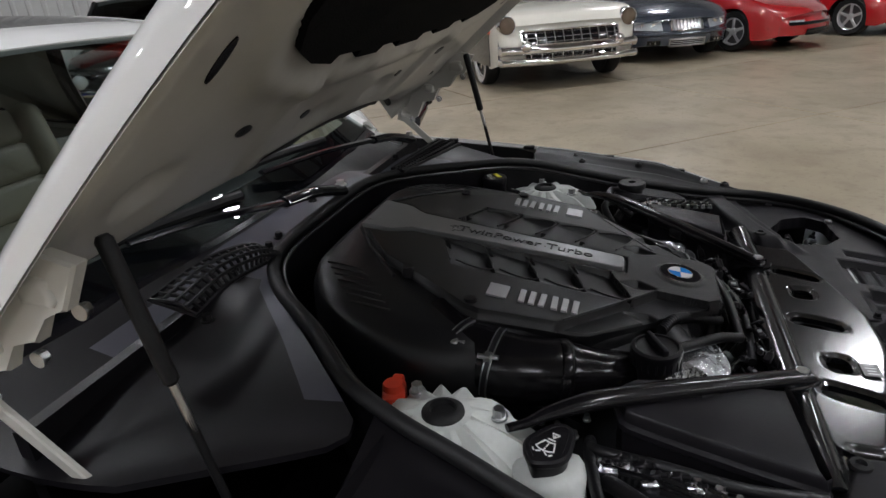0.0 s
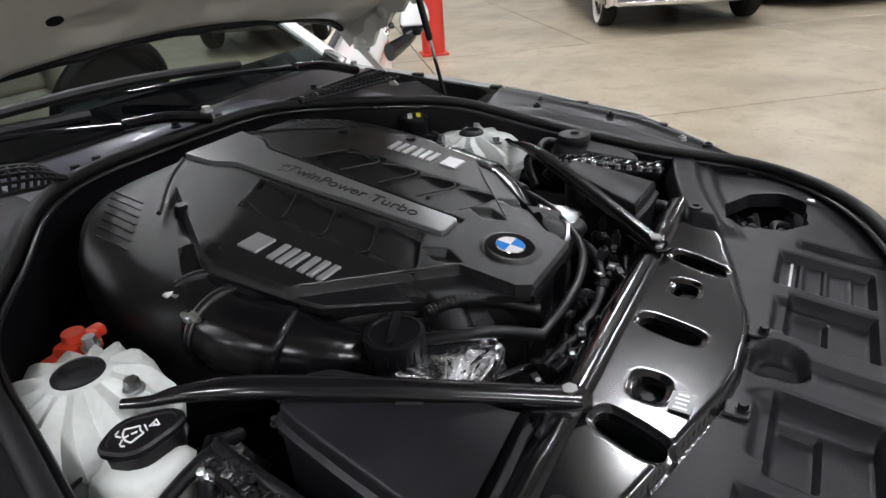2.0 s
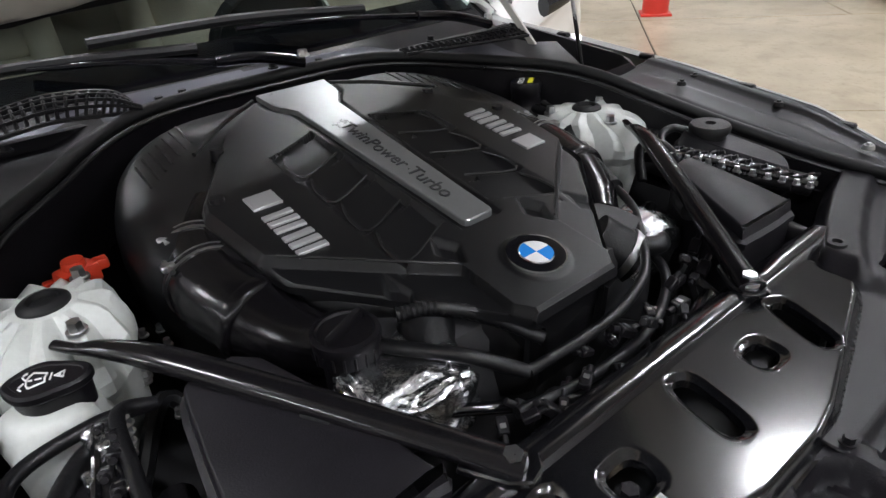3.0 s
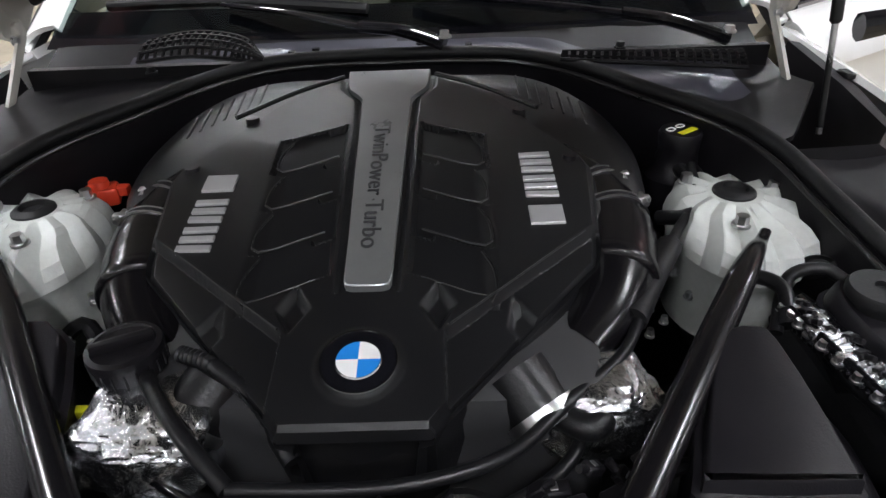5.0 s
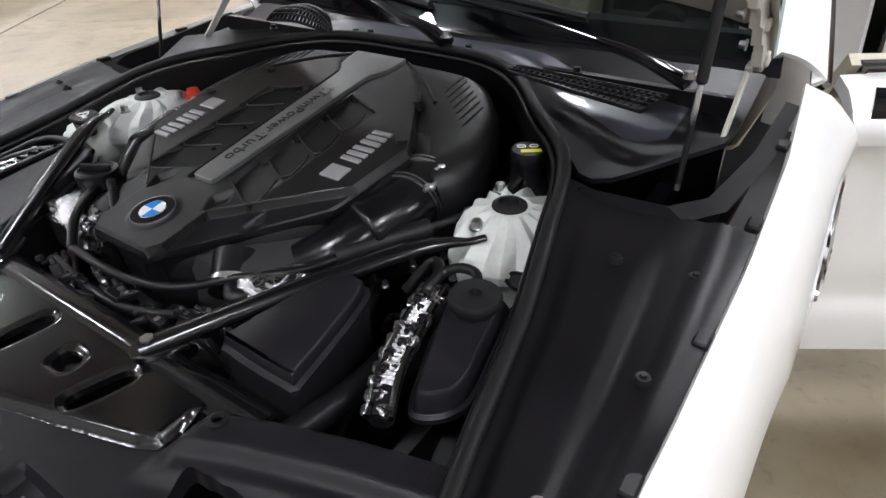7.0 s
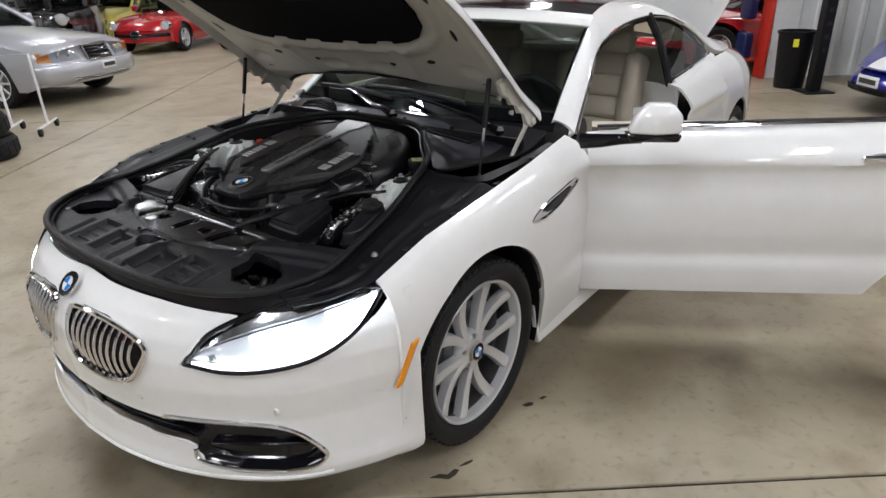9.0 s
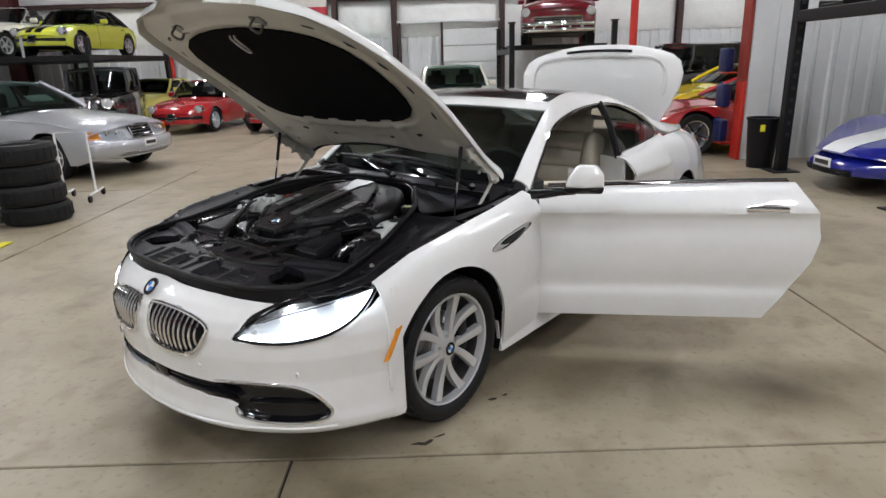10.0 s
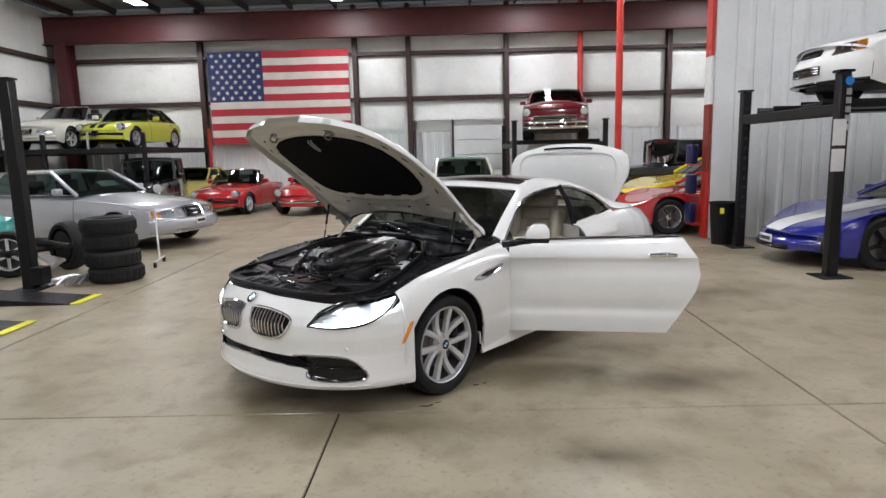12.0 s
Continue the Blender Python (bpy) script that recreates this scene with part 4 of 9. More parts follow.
# slots pressed through the inner panel
for sx in (1, -1):
    for x, d, a, lx, ly in ((0.655, 0.42, 80, 0.032, 0.008), (0.665, 0.62, 88, 0.03, 0.008), (0.655, 0.80, 100, 0.032, 0.008), (0.615, 0.96, 115, 0.03, 0.008), (0.52, 1.10, 145, 0.028, 0.008), (0.30, 1.19, 165, 0.03, 0.008), (0.44, 0.24, 15, 0.022, 0.011), (0.22, 0.20, 5, 0.014, 0.010), (0.62, 0.12, 60, 0.014, 0.010)):
        ca, sa = math.cos(radians(a)), math.sin(radians(a))
        pts = [(sx * (x + lx * math.cos(t) * ca - ly * math.sin(t) * sa), 0.08 - (d + lx * math.cos(t) * sa + ly * math.sin(t) * ca)) for t in [2 * math.pi * k / 14 for k in range(14)]]
        bm = bmesh.new()
        prism(bm, pts, lambda x, y: inner_z(x, -y, x / hood_w(-y), -y / HOODL) - 0.0015, lambda x, y: inner_z(x, -y, x / hood_w(-y), -y / HOODL) + 0.012)
        part("slot", bm, PLASTIC, inner)
    # latch striker: a bracket with a steel hoop
    bm = bmesh.new()
    zc = hood_z(0.30, 1.05) - 0.04
    box(bm, (sx * 0.30, -1.085, zc), (0.07, 0.06, 0.012), 0.003, seg=1)
    st = part("latch_striker", bm, DISCM, hood, "grey steel latch striker")
    bm = bmesh.new()
    tube(bm, [(sx * 0.30, -1.065, zc), (sx * 0.30, -1.065, zc - 0.04), (sx * 0.30, -1.11, zc - 0.045), (sx * 0.30, -1.11, zc)], 0.006, 8, 4)
    part("hoop", bm, DISCM, st)
    bm = bmesh.new()
    tube(bm, [(sx * 0.30, -1.05, zc + 0.004), (sx * 0.36, -1.10, zc + 0.012), (sx * 0.42, -1.06, zc + 0.010), (sx * 0.47, -1.09, zc + 0.014), (sx * 0.53, -1.02, zc + 0.016)], 0.006, 6, 5)
    part("wire", bm, RUBBER, hood)
# middle catch on the mat
bm = bmesh.new()
zc = hood_z(0, 0.92) - 0.045
tube(bm, [(-0.016, -1.01, zc + 0.01), (-0.016, -1.0, zc - 0.018), (-0.014, -0.91, zc - 0.02), (0.014, -0.91, zc - 0.02), (0.016, -1.0, zc - 0.018), (0.016, -1.01, zc + 0.01)], 0.005, 8, 3)
box(bm, (0, -1.02, zc + 0.006), (0.06, 0.03, 0.010), 0.003, seg=1)
part("safety_catch", bm, ALUM, hood, "small grey safety catch")
bm = bmesh.new()
pts = []
for k in range(31):
    s = -0.94 + 1.88 * k / 30
    x, d = hood_xy(s, 0.012)
    pts.append((x, -d, hood_z(x, d) - 0.022 - (0.004 if k % 5 == 2 else 0)))
tube(bm, pts, 0.009, 8, 0)
part("rear_seal", bm, RUBBER, hood, "black rubber seal strip")

# boot lid, raised
bm = bmesh.new()
rows = []
for i in range(22):
    f = i / 21
    w = lerp_table([(0, 0.58), (0.2, 0.65), (0.45, 0.72), (0.65, 0.735), (0.82, 0.70), (0.93, 0.60), (1, 0.42)], f)[0]
    rows.append([(w * s, 0.63 * f - 0.03 * abs(s) ** 3 * f, 0.02 + 0.05 * math.sin(f * math.pi) - 0.04 * s * s - 0.3 * max(0, f - 0.85) ** 1.5) for s in [k / 12 - 1 for k in range(25)]])
grid(bm, rows)
thicken(bm, 0.04)
LIDM = Matrix.Translation((0, 3.13, 1.04)) @ Matrix.Rotation(radians(80), 4, "X")
lidp = part("boot_lid", bm, WHITE, car, "raised white boot lid", m=LIDM)
bm = bmesh.new()
tube(bm, [(-0.30, 0.565, 0.040), (-0.15, 0.572, 0.052), (0, 0.574, 0.056), (0.15, 0.572, 0.052), (0.30, 0.565, 0.040)], 0.012, 8, 4, flat=0.5)
part("brake_light", bm, BLACKGLOSS, lidp)
bm = bmesh.new()
tube(bm, [(-0.60, 0.22, 0.040), (-0.60, 0.40, 0.046), (-0.50, 0.50, 0.052), (-0.25, 0.525, 0.066), (0, 0.53, 0.070), (0.25, 0.525, 0.066), (0.50, 0.50, 0.052), (0.60, 0.40, 0.046), (0.60, 0.22, 0.040)], 0.014, 8, 5, flat=0.6)
part("crease", bm, WHITE, lidp)

# interior
bm = bmesh.new()
box(bm, (0, 1.75, 0.33), (1.66, 2.5, 0.06))
part("cabin_floor", bm, DARKINT, car)
bm = bmesh.new()
box(bm, (0, 0.95, 0.82), (1.44, 0.42, 0.2), 0.06)
part("dashboard", bm, DARKINT, car)
for sx in (1, -1):
    bm = bmesh.new()
    box(bm, (sx * 0.37, 1.62, 0.52), (0.36, 0.52, 0.16), 0.06, seg=3)
    for o in (-0.21, 0.21):
        box(bm, (sx * 0.37 + o, 1.62, 0.55), (0.10, 0.50, 0.18), 0.045, seg=3)
    st = part("front_seat", bm, LEATHER, car, "cream leather seat", deg=60)
    bm = bmesh.new()
    rot = Matrix.Rotation(radians(-16), 3, "X")
    for k in range(5):
        box(bm, (sx * 0.37, 1.90 + 0.035 * k, 0.66 + 0.115 * k), (0.36 - 0.012 * k, 0.13, 0.125), 0.03, rot)
    for o in (-1, 1):
        box(bm, (sx * 0.37 + o * 0.205, 1.94, 0.82), (0.10, 0.18, 0.52), 0.045, rot, 3)
    part("backrest", bm, LEATHER, st, deg=60)
    bm = bmesh.new()
    box(bm, (sx * 0.37, 2.07, 1.215), (0.27, 0.10, 0.17), 0.045, Matrix.Rotation(radians(-8), 3, "X"), 4)
    hr = part("headrest", bm, LEATHER, st, deg=60)
    for o in (-0.06, 0.06):
        bm = bmesh.new()
        cyl(bm, (sx * 0.37 + o, 2.055, 1.10), (sx * 0.37 + o, 2.065, 1.17), 0.007, n=8)
        part("stalk", bm, CHROME, hr)
bm = bmesh.new()
box(bm, (0, 2.5, 0.7), (1.3, 0.16, 0.7), 0.06, Matrix.Rotation(radians(-14), 3, "X"))
part("rear_seat", bm, LEATHER, car)

# ---- engine bay ----
def mirror(pts):
    return [(-p[0], *p[1:]) for p in pts]


def sheet(x0, x1, y0, y1, cell, keep, height, skirt=0.0):
    """A pressed or moulded sheet: a fine mesh over a plan area, cut where keep is false."""
    bm = bmesh.new()
    nx, ny = int((x1 - x0) / cell), int((y1 - y0) / cell)
    vs = {}

    def v(i, j):
        if (i, j) not in vs:
            x, y = x0 + i * cell, y0 + j * cell
            vs[(i, j)] = bm.verts.new((x, y, height(x, y)))
        return vs[(i, j)]

    for i in range(nx):
        for j in range(ny):
            if keep(x0 + (i + 0.5) * cell, y0 + (j + 0.5) * cell):
                bm.faces.new((v(i, j), v(i + 1, j), v(i + 1, j + 1), v(i, j + 1)))
    if skirt:
        be = [e for e in bm.edges if e.is_boundary]
        out = bmesh.ops.extrude_edge_only(bm, edges=be)
        bmesh.ops.translate(bm, vec=(0, 0, -skirt), verts=[g for g in out["geom"] if isinstance(g, bmesh.types.BMVert)])
    return bm


def layered(bm, outline, levels, cap=True):
    """Rings of one outline stacked: levels of (inset, height or function)."""
    n = len(outline)
    c = sum((Vector(p[:2]) for p in outline), Vector((0, 0))) / n
    rings = []
    for ins, zf in levels:
        ring = []
        for i, p in enumerate(outline):
            a, b2, q = Vector(outline[i - 1][:2]), Vector(outline[(i + 1) % n][:2]), Vector(p[:2])
            t = (b2 - a).normalized()
            nr = Vector((-t.y, t.x))
            if nr.dot(c - q) < 0:
                nr = -nr
            q = q + nr * ins
            ring.append(bm.verts.new((q.x, q.y, zf(q.x, q.y) if callable(zf) else zf)))
        rings.append(ring)
    for a, b2 in zip(rings, rings[1:]):
        for i in range(n):
            bm.faces.new((a[i], a[(i + 1) % n], b2[(i + 1) % n], b2[i]))
    if cap:
        bm.faces.new(rings[-1])
    return rings


def hexbolt(bm, c, r, h, axis=(0, 0, 1)):
    c, a = Vector(c), Vector(axis).normalized()
    cyl(bm, c, c + a * h * 0.25, r * 1.35, n=18)
    cyl(bm, c + a * h * 0.2, c + a * h, r, r * 0.93, n=6)


bay = car

# tub: side walls and floor hidden in the dark under the parts
bm = bmesh.new()
box(bm, (0, 0.0, 0.42), (1.3, 1.06, 0.04))
part("bay_floor", bm, DARKINT, car)
for sx in (1, -1):
    bm = bmesh.new()
    grid(bm, [[(sx * 0.72, y, 0.40), (sx * 0.70, y, 0.62), (sx * 0.66, y, 0.74)] for y in (-0.46, -0.3, -0.2, 0.1, 0.5, 0.66)])
    thicken(bm, 0.01)
    part("inner_wing", bm, PLASTIC, car)
bm = bmesh.new()
box(bm, (0, 0.55, 0.68), (1.44, 0.02, 0.5))
part("bulkhead", bm, PLASTIC, car)

# engine block under the cover
bm = bmesh.new()
box(bm, (0, 0.07, 0.66), (0.52, 0.62, 0.3), 0.03)
part("engine_block", bm, DARKINT, car)


# engine cover
def cover_w(y):
    return lerp_table([(-0.285, 0.070), (-0.27, 0.082), (-0.072, 0.262), (-0.05, 0.268), (0.10, 0.287), (0.125, 0.280), (0.305, 0.165), (0.372, 0.078)], y)[0]


def strip_w(y):
    return lerp_table([(-0.12, 0.026), (0.20, 0.036), (0.30, 0.042), (0.335, 0.068), (0.39, 0.070)], y)[0]


def cover_h(x, y):
    ax = abs(x)
    z = 0.883 + 0.167 * y
    sw = strip_w(y)
    if -0.125 < y < 0.38:
        z -= 0.006 * (1 - step(ax, sw + 0.004, sw + 0.012))
    # recessed ladder beside the strip
    t = y + 0.45 * (ax - 0.055)
    if -0.10 < t < 0.225:
        k = (t + 0.10) / 0.081
        f = k - math.floor(k)
        lip = step(ax, sw + 0.016, sw + 0.022) * (1 - step(ax, 0.128 + 0.02 * (y > 0.1), 0.150))
        z -= lip * (0.004 + 0.011 * (1 - f))
        if f > 0.86 and ax < sw + 0.045:
            z -= 0.009 * lip
    # long raised flank with a lower outer edge
    e = -0.172 + (ax - 0.089) * 0.843
    d = (e - y)
    if ax > 0.085 and y < 0.0:
        z -= 0.015 * step(d, 0.0, 0.007)
    # arrow-shaped dimples ahead of the strip
    q = abs(ax - 0.078) + 0.55 * abs(y + 0.145)
    z -= 0.011 * (1 - step(q, 0.010, 0.022)) * (1 if y > -0.18 else 0.5)
    # pocket on the flank near the front
    q = abs(ax - (0.165 - (y + 0.14) * 0.2)) / 0.02 + abs(y + 0.165) / 0.05
    z -= 0.008 * (1 - step(q, 0.6, 1.0))
    # flat pads round the badge
    q = math.hypot(x, y + 0.221)
    z += 0.002 * (1 - step(q, 0.040, 0.048))
    return z


bm = bmesh.new()
rows = []
NY, NX = 260, 180
for i in range(NY + 1):
    y = -0.285 + 0.657 * i / NY
    w = cover_w(y)
    row = [(-w + 0.020, y, 0.79 + 0.167 * y), (-w + 0.012, y, 0.852 + 0.167 * y), (-w - 0.003, y, 0.858 + 0.167 * y), (-w - 0.004, y, 0.868 + 0.167 * y)]
    row += [(w * (2 * j / NX - 1), y, cover_h(w * (2 * j / NX - 1), y) - 0.006 * step(abs(2 * j / NX - 1), 0.975, 1)) for j in range(NX + 1)]
    row += [(w + 0.004, y, 0.868 + 0.167 * y), (w + 0.003, y, 0.858 + 0.167 * y), (w - 0.012, y, 0.852 + 0.167 * y), (w - 0.020, y, 0.79 + 0.167 * y)]
    rows.append(row)
last = len(rows[0]) - 1
for dy, drop in ((-0.005, 0.006), (-0.006, 0.020), (0.010, 0.026), (0.016, 0.085)):
    rows.insert(0, [(p[0], -0.285 + dy, min(p[2], 0.836 - drop) if 3 < k < last - 3 else p[2] - max(0.0, drop - 0.02)) for k, p in enumerate(rows[-NY - 1])])
grid(bm, rows)
cover = part("engine_cover", bm, COVERM, car, "ribbed matt black plastic engine cover", deg=28)

# rounded lips of ladder and flank, added lighter and glossier as edge highlights
for sx in (1, -1):
    for k in range(5):
        t0 = -0.10 + 0.081 * k
        w0, w1 = 0.060, 0.134
        a = (sx * w0, t0 - 0.45 * (w0 - 0.055))
        b_ = (sx * w1, t0 - 0.45 * (w1 - 0.055))
        c_ = (sx * (w1 + 0.008), b_[1] + 0.036)
        d_ = (sx * (w1 - 0.004), b_[1] + 0.070)
        if k == 4:
            pts = [a, b_]
        else:
            pts = [a, b_, c_, d_]
        bm = bmesh.new()
        tube(bm, [(x, y, 0.8826 + 0.167 * y) for x, y in pts], 0.0017, 6, 3)
        part("edge", bm, EDGE, cover)
    bm = bmesh.new()
    tube(bm, [(sx * x, y, 0.8825 + 0.167 * y) for x, y in ((0.089, -0.172), (0.15, -0.121), (0.20, -0.078), (0.255, -0.032))], 0.0022, 6, 3)
    part("edge", bm, EDGE, cover)

# the rounded plenum behind and below the plate
half = [(0.0, 0.438), (0.12, 0.436), (0.21, 0.428), (0.285, 0.392), (0.345, 0.325), (0.378, 0.24), (0.385, 0.17), (0.372, 0.10), (0.33, 0.04), (0.28, -0.02), (0.24, -0.09), (0.16, -0.18), (0.07, -0.265), (0.0, -0.27)]
pl = half + mirror(half[-2:0:-1])
pl = [(p.x, p.y) for p in spline([(x, y, 0) for x, y in pl], 4, True)]
zf = lambda x, y: 0.868 + 0.167 * y - 0.10 * max(0, abs(x) - 0.2) ** 2 * 6
bm = bmesh.new()
layered(bm, pl, [(0.012, 0.68), (0.0, lambda x, y: zf(x, y) - 0.07), (0.002, lambda x, y: zf(x, y) - 0.035), (0.010, lambda x, y: zf(x, y) - 0.014), (0.028, lambda x, y: zf(x, y) - 0.003), (0.07, zf)])
plenum = part("plenum", bm, COVERM, cover, "", deg=50)
for sx in (1, -1):
    for k in range(7):
        bm = bmesh.new()
        x = sx * (0.215 + 0.016 * k)
        y = 0.40 - 0.014 * k
        tube(bm, [(x, y - 0.075, zf(x, y - 0.075) - 0.001), (x, y - 0.04, zf(x, y - 0.04)), (x, y - 0.006, zf(x, y) - 0.002)], 0.0022, 6, 2)
        part("rib", bm, COVERM, cover)
    for px, py in ((0.262, 0.118), (0.205, 0.245)):
        bm = bmesh.new()
        cyl(bm, (sx * px, py, 0.87 + 0.167 * py), (sx * px, py, 0.888 + 0.167 * py), 0.012, 0.010, 14)
        part("clip", bm, PLASTIC, cover)
    bm = bmesh.new()
    tube(bm, [(sx * 0.078, 0.385, 0.944), (sx * 0.15, 0.335, 0.938), (sx * 0.235, 0.26, 0.924)], 0.004, 6, 3)
    part("lip", bm, COVERM, cover)

# silver strip
bm = bmesh.new()
so = []
ys = [-0.119, -0.1165, -0.110, -0.05, 0.1, 0.2, 0.29, 0.305, 0.325, 0.338, 0.388]
wsx = [0.017, 0.024, 0.0265, 0.028, 0.033, 0.036, 0.0395, 0.045, 0.060, 0.066, 0.069]
so = [(w, y) for w, y in zip(wsx, ys)] + [(-w, y) for w, y in zip(wsx[::-1], ys[::-1])]
layered(bm, so, [(0, lambda x, y: 0.878 + 0.167 * y), (0, lambda x, y: 0.886 + 0.167 * y), (0.0015, lambda x, y: 0.8875 + 0.167 * y)])
strip = part("trim_strip", bm, STRIPM, cover, "brushed silver-grey trim strip")
SLOPE = Matrix.Rotation(math.atan(0.167), 4, "X")
text("lettering", "TwinPower Turbo", 0.0335, 0.0006, DARKLET, strip, Matrix.Translation((-0.002, 0.073, 0.8889 + 0.167 * 0.073)) @ SLOPE @ Matrix.Rotation(radians(-90), 4, "Z"), sx=1.08)

# silver marks on both flanks, as plain bars
for sx in (1, -1):
    for y0, w, n in ((0.0, 0.042, 1), (0.058, 0.05, 3), (0.112, 0.05, 3)):
        y0 = (-0.005 + y0) if sx > 0 else (0.082 - y0)
        for k in range(n):
            bm = bmesh.new()
            yy = y0 + (k - (n - 1) / 2) * 0.0165
            bw = 0.034 if n == 1 else 0.0095
            x0 = sx * 0.213 + (0.0 if n == 1 else 0.0)
            sh = 0.0 if n == 1 else (k - 1) * 0.001
            prism(bm, [(x0 - 0.021, yy - bw / 2), (x0 + 0.021, yy - bw / 2 + sh), (x0 + 0.021, yy + bw / 2 + sh), (x0 - 0.021, yy + bw / 2)], lambda x, y: 0.878 + 0.167 * y, lambda x, y: 0.8865 + 0.167 * y, 0.0008, seg=1)
            if n == 1:
                pass
            part("mark", bm, LETTER, cover, "raised silver bar")


def roundel(parent, m, r, name="badge"):
    """A round badge: chrome ring, black band, blue and white quarters."""
    bm = bmesh.new()
    lathe(bm, [(r * 0.98, -0.004), (r, 0.0), (r * 0.985, 0.0022), (r * 0.95, 0.0022), (r * 0.94, 0.0012), (0, 0.0012)], n=40)
    b = part(name, bm, CHROME, parent, "round badge with blue and white quarters", m=m)
    bm = bmesh.new()
    lathe(bm, [(r * 0.945, 0.0008), (r * 0.945, 0.0018), (0, 0.0018)], n=40)
    part("band", bm, BLACKGLOSS, b)
    for q in range(4):
        bm = bmesh.new()
        pts = [(0, 0)] + [(r * 0.56 * math.cos(math.pi / 2 * (q + k / 8)), r * 0.56 * math.sin(math.pi / 2 * (q + k / 8))) for k in range(9)]
        prism(bm, pts, 0.0016, 0.0034)
        part("quarter", bm, BLUE if q % 2 else WENAMEL, b)
    bm = bmesh.new()
    lathe(bm, [(r * 0.56, 0.0016), (r * 0.60, 0.0024), (r * 0.58, 0.0036), (r * 0.56, 0.0034)], n=40, caps=False)
    part("inner_ring", bm, CHROME, b)
    return b


roundel(cover, Matrix.Translation((0, -0.221, 0.887 + 0.167 * -0.221)) @ SLOPE, 0.039)

# intake pipes with clamps
for sx in (1, -1):
    path = [(sx * 0.245, 0.175, 0.845), (sx * 0.295, 0.125, 0.828), (sx * 0.312, 0.05, 0.815), (sx * 0.298, -0.025, 0.805), (sx * 0.275, -0.085, 0.792), (sx * 0.235, -0.135, 0.778)]
    bm = bmesh.new()
    tube(bm, path, [0.057, 0.056, 0.057, 0.055, 0.044, 0.034], 28, 8)
    pipe = part("intake_pipe", bm, PIPEM, car, "black moulded intake pipe with steel clamps", deg=60)
    sp = spline(path, 8)
    for k, r in ((8, 0.0595), (14, 0.0595)):
        d = (sp[k + 1] - sp[k - 1]).normalized()
        bm = bmesh.new()
        cyl(bm, sp[k] - d * 0.0045, sp[k] + d * 0.0045, r - 0.001, n=40)
        cl = part("clamp", bm, GREYPL, pipe, "dark steel clamp with bright edges")
        for e in (-1, 1):
            bm = bmesh.new()
            cyl(bm, sp[k] + d * (0.0048 * e - 0.0009), sp[k] + d * (0.0048 * e + 0.0009), r, n=40)
            part("clamp_edge", bm, STEEL, cl)
        bm = bmesh.new()
        o = sp[k] + Vector((sx * 0.045, 0, 0.042))
        box(bm, o, (0.018, 0.012, 0.01), 0.002, seg=1)
        cyl(bm, o + Vector((0, -0.016, 0)), o + Vector((0, 0.016, 0)), 0.004, n=8)
        part("clamp_screw", bm, STEEL, cl)
    # moulded collar before the pipe narrows
    d = (sp[27] - sp[25]).normalized()
    bm = bmesh.new()
    lathe(bm, [(0.053, -0.012), (0.0575, -0.010), (0.0585, 0.0), (0.0565, 0.008), (0.051, 0.010)], Matrix.Translation(sp[25]) @ Matrix(frame_of(d)).transposed().to_4x4(), 40, caps=False)
    part("collar", bm, PIPEM, pipe, deg=60)

# oil filler cap
OC = Vector((-0.252, -0.176, 0.812))
bm = bmesh.new()
prof = [(0.030, -0.05), (0.030, 0.0), (0.037, 0.001), (0.0385, 0.020), (0.0395, 0.024), (0.0385, 0.030), (0.033, 0.032), (0.031, 0.029), (0.0, 0.028)]
lathe(bm, prof, Matrix.Translation(OC), 40)
cap = part("oil_filler_cap", bm, PLASTIC, car, "black oil filler cap with a grip bar")
bm = bmesh.new()
box(bm, OC + Vector((0, 0, 0.034)), (0.064, 0.009, 0.014), 0.003, Matrix.Rotation(radians(25), 3, "Z"))
part("grip", bm, PLASTIC, cap)
for k in range(20):
    a = 2 * math.pi * k / 20
    bm = bmesh.new()
    cyl(bm, OC + Vector((0.038 * math.cos(a), 0.038 * math.sin(a), 0.002)), OC + Vector((0.038 * math.cos(a), 0.038 * math.sin(a), 0.018)), 0.0014, n=6)
    part("ridge", bm, PLASTIC, cap)
bm = bmesh.new()
box(bm, (-0.305, -0.205, 0.775), (0.022, 0.012, 0.012), 0.003)
part("dipstick_tab", bm, YELLOWL, car)


def casting(c, s, seed, n=3):
    """A lumpy bright casting."""
    bm = bmesh.new()
    bmesh.ops.create_icosphere(bm, subdivisions=n, radius=1.0)
    for v in bm.verts:
        q = v.co.copy()
        k = 1 + 0.28 * noise.noise(q * 1.7 + Vector((seed, 0, 0))) + 0.12 * noise.noise(q * 5 + Vector((0, seed, 0)))
        q = Vector([math.copysign(abs(t) ** 0.65, t) for t in q]) * k
        v.co = Vector(c) + Vector((q.x * s[0], q.y * s[1], q.z * s[2]))
    return bm


FOIL = mat("crumpled_foil", (0.62, 0.63, 0.66), 0.24, 1.0, 0, 0.12, 30, 0.5, 55)


def foil(c, s, seed):
    """A heat shield of creased foil."""
    bm = bmesh.new()
    bmesh.ops.create_icosphere(bm, subdivisions=5 if s[0] > 0.03 else 3, radius=1.0)
    for v in bm.verts:
        q = v.co.copy()
        o = Vector((seed, seed * 2, 0))
        k = 1 + 0.22 * noise.noise(q * 1.4 + o) - 0.11 * abs(noise.noise(q * 3.2 + o)) - 0.05 * abs(noise.noise(q * 8.0 + o))
        q = Vector([math.copysign(abs(t) ** 0.6, t) for t in q]) * k
        v.co = Vector(c) + Vector((q.x * s[0], q.y * s[1], q.z * s[2]))
    return bm


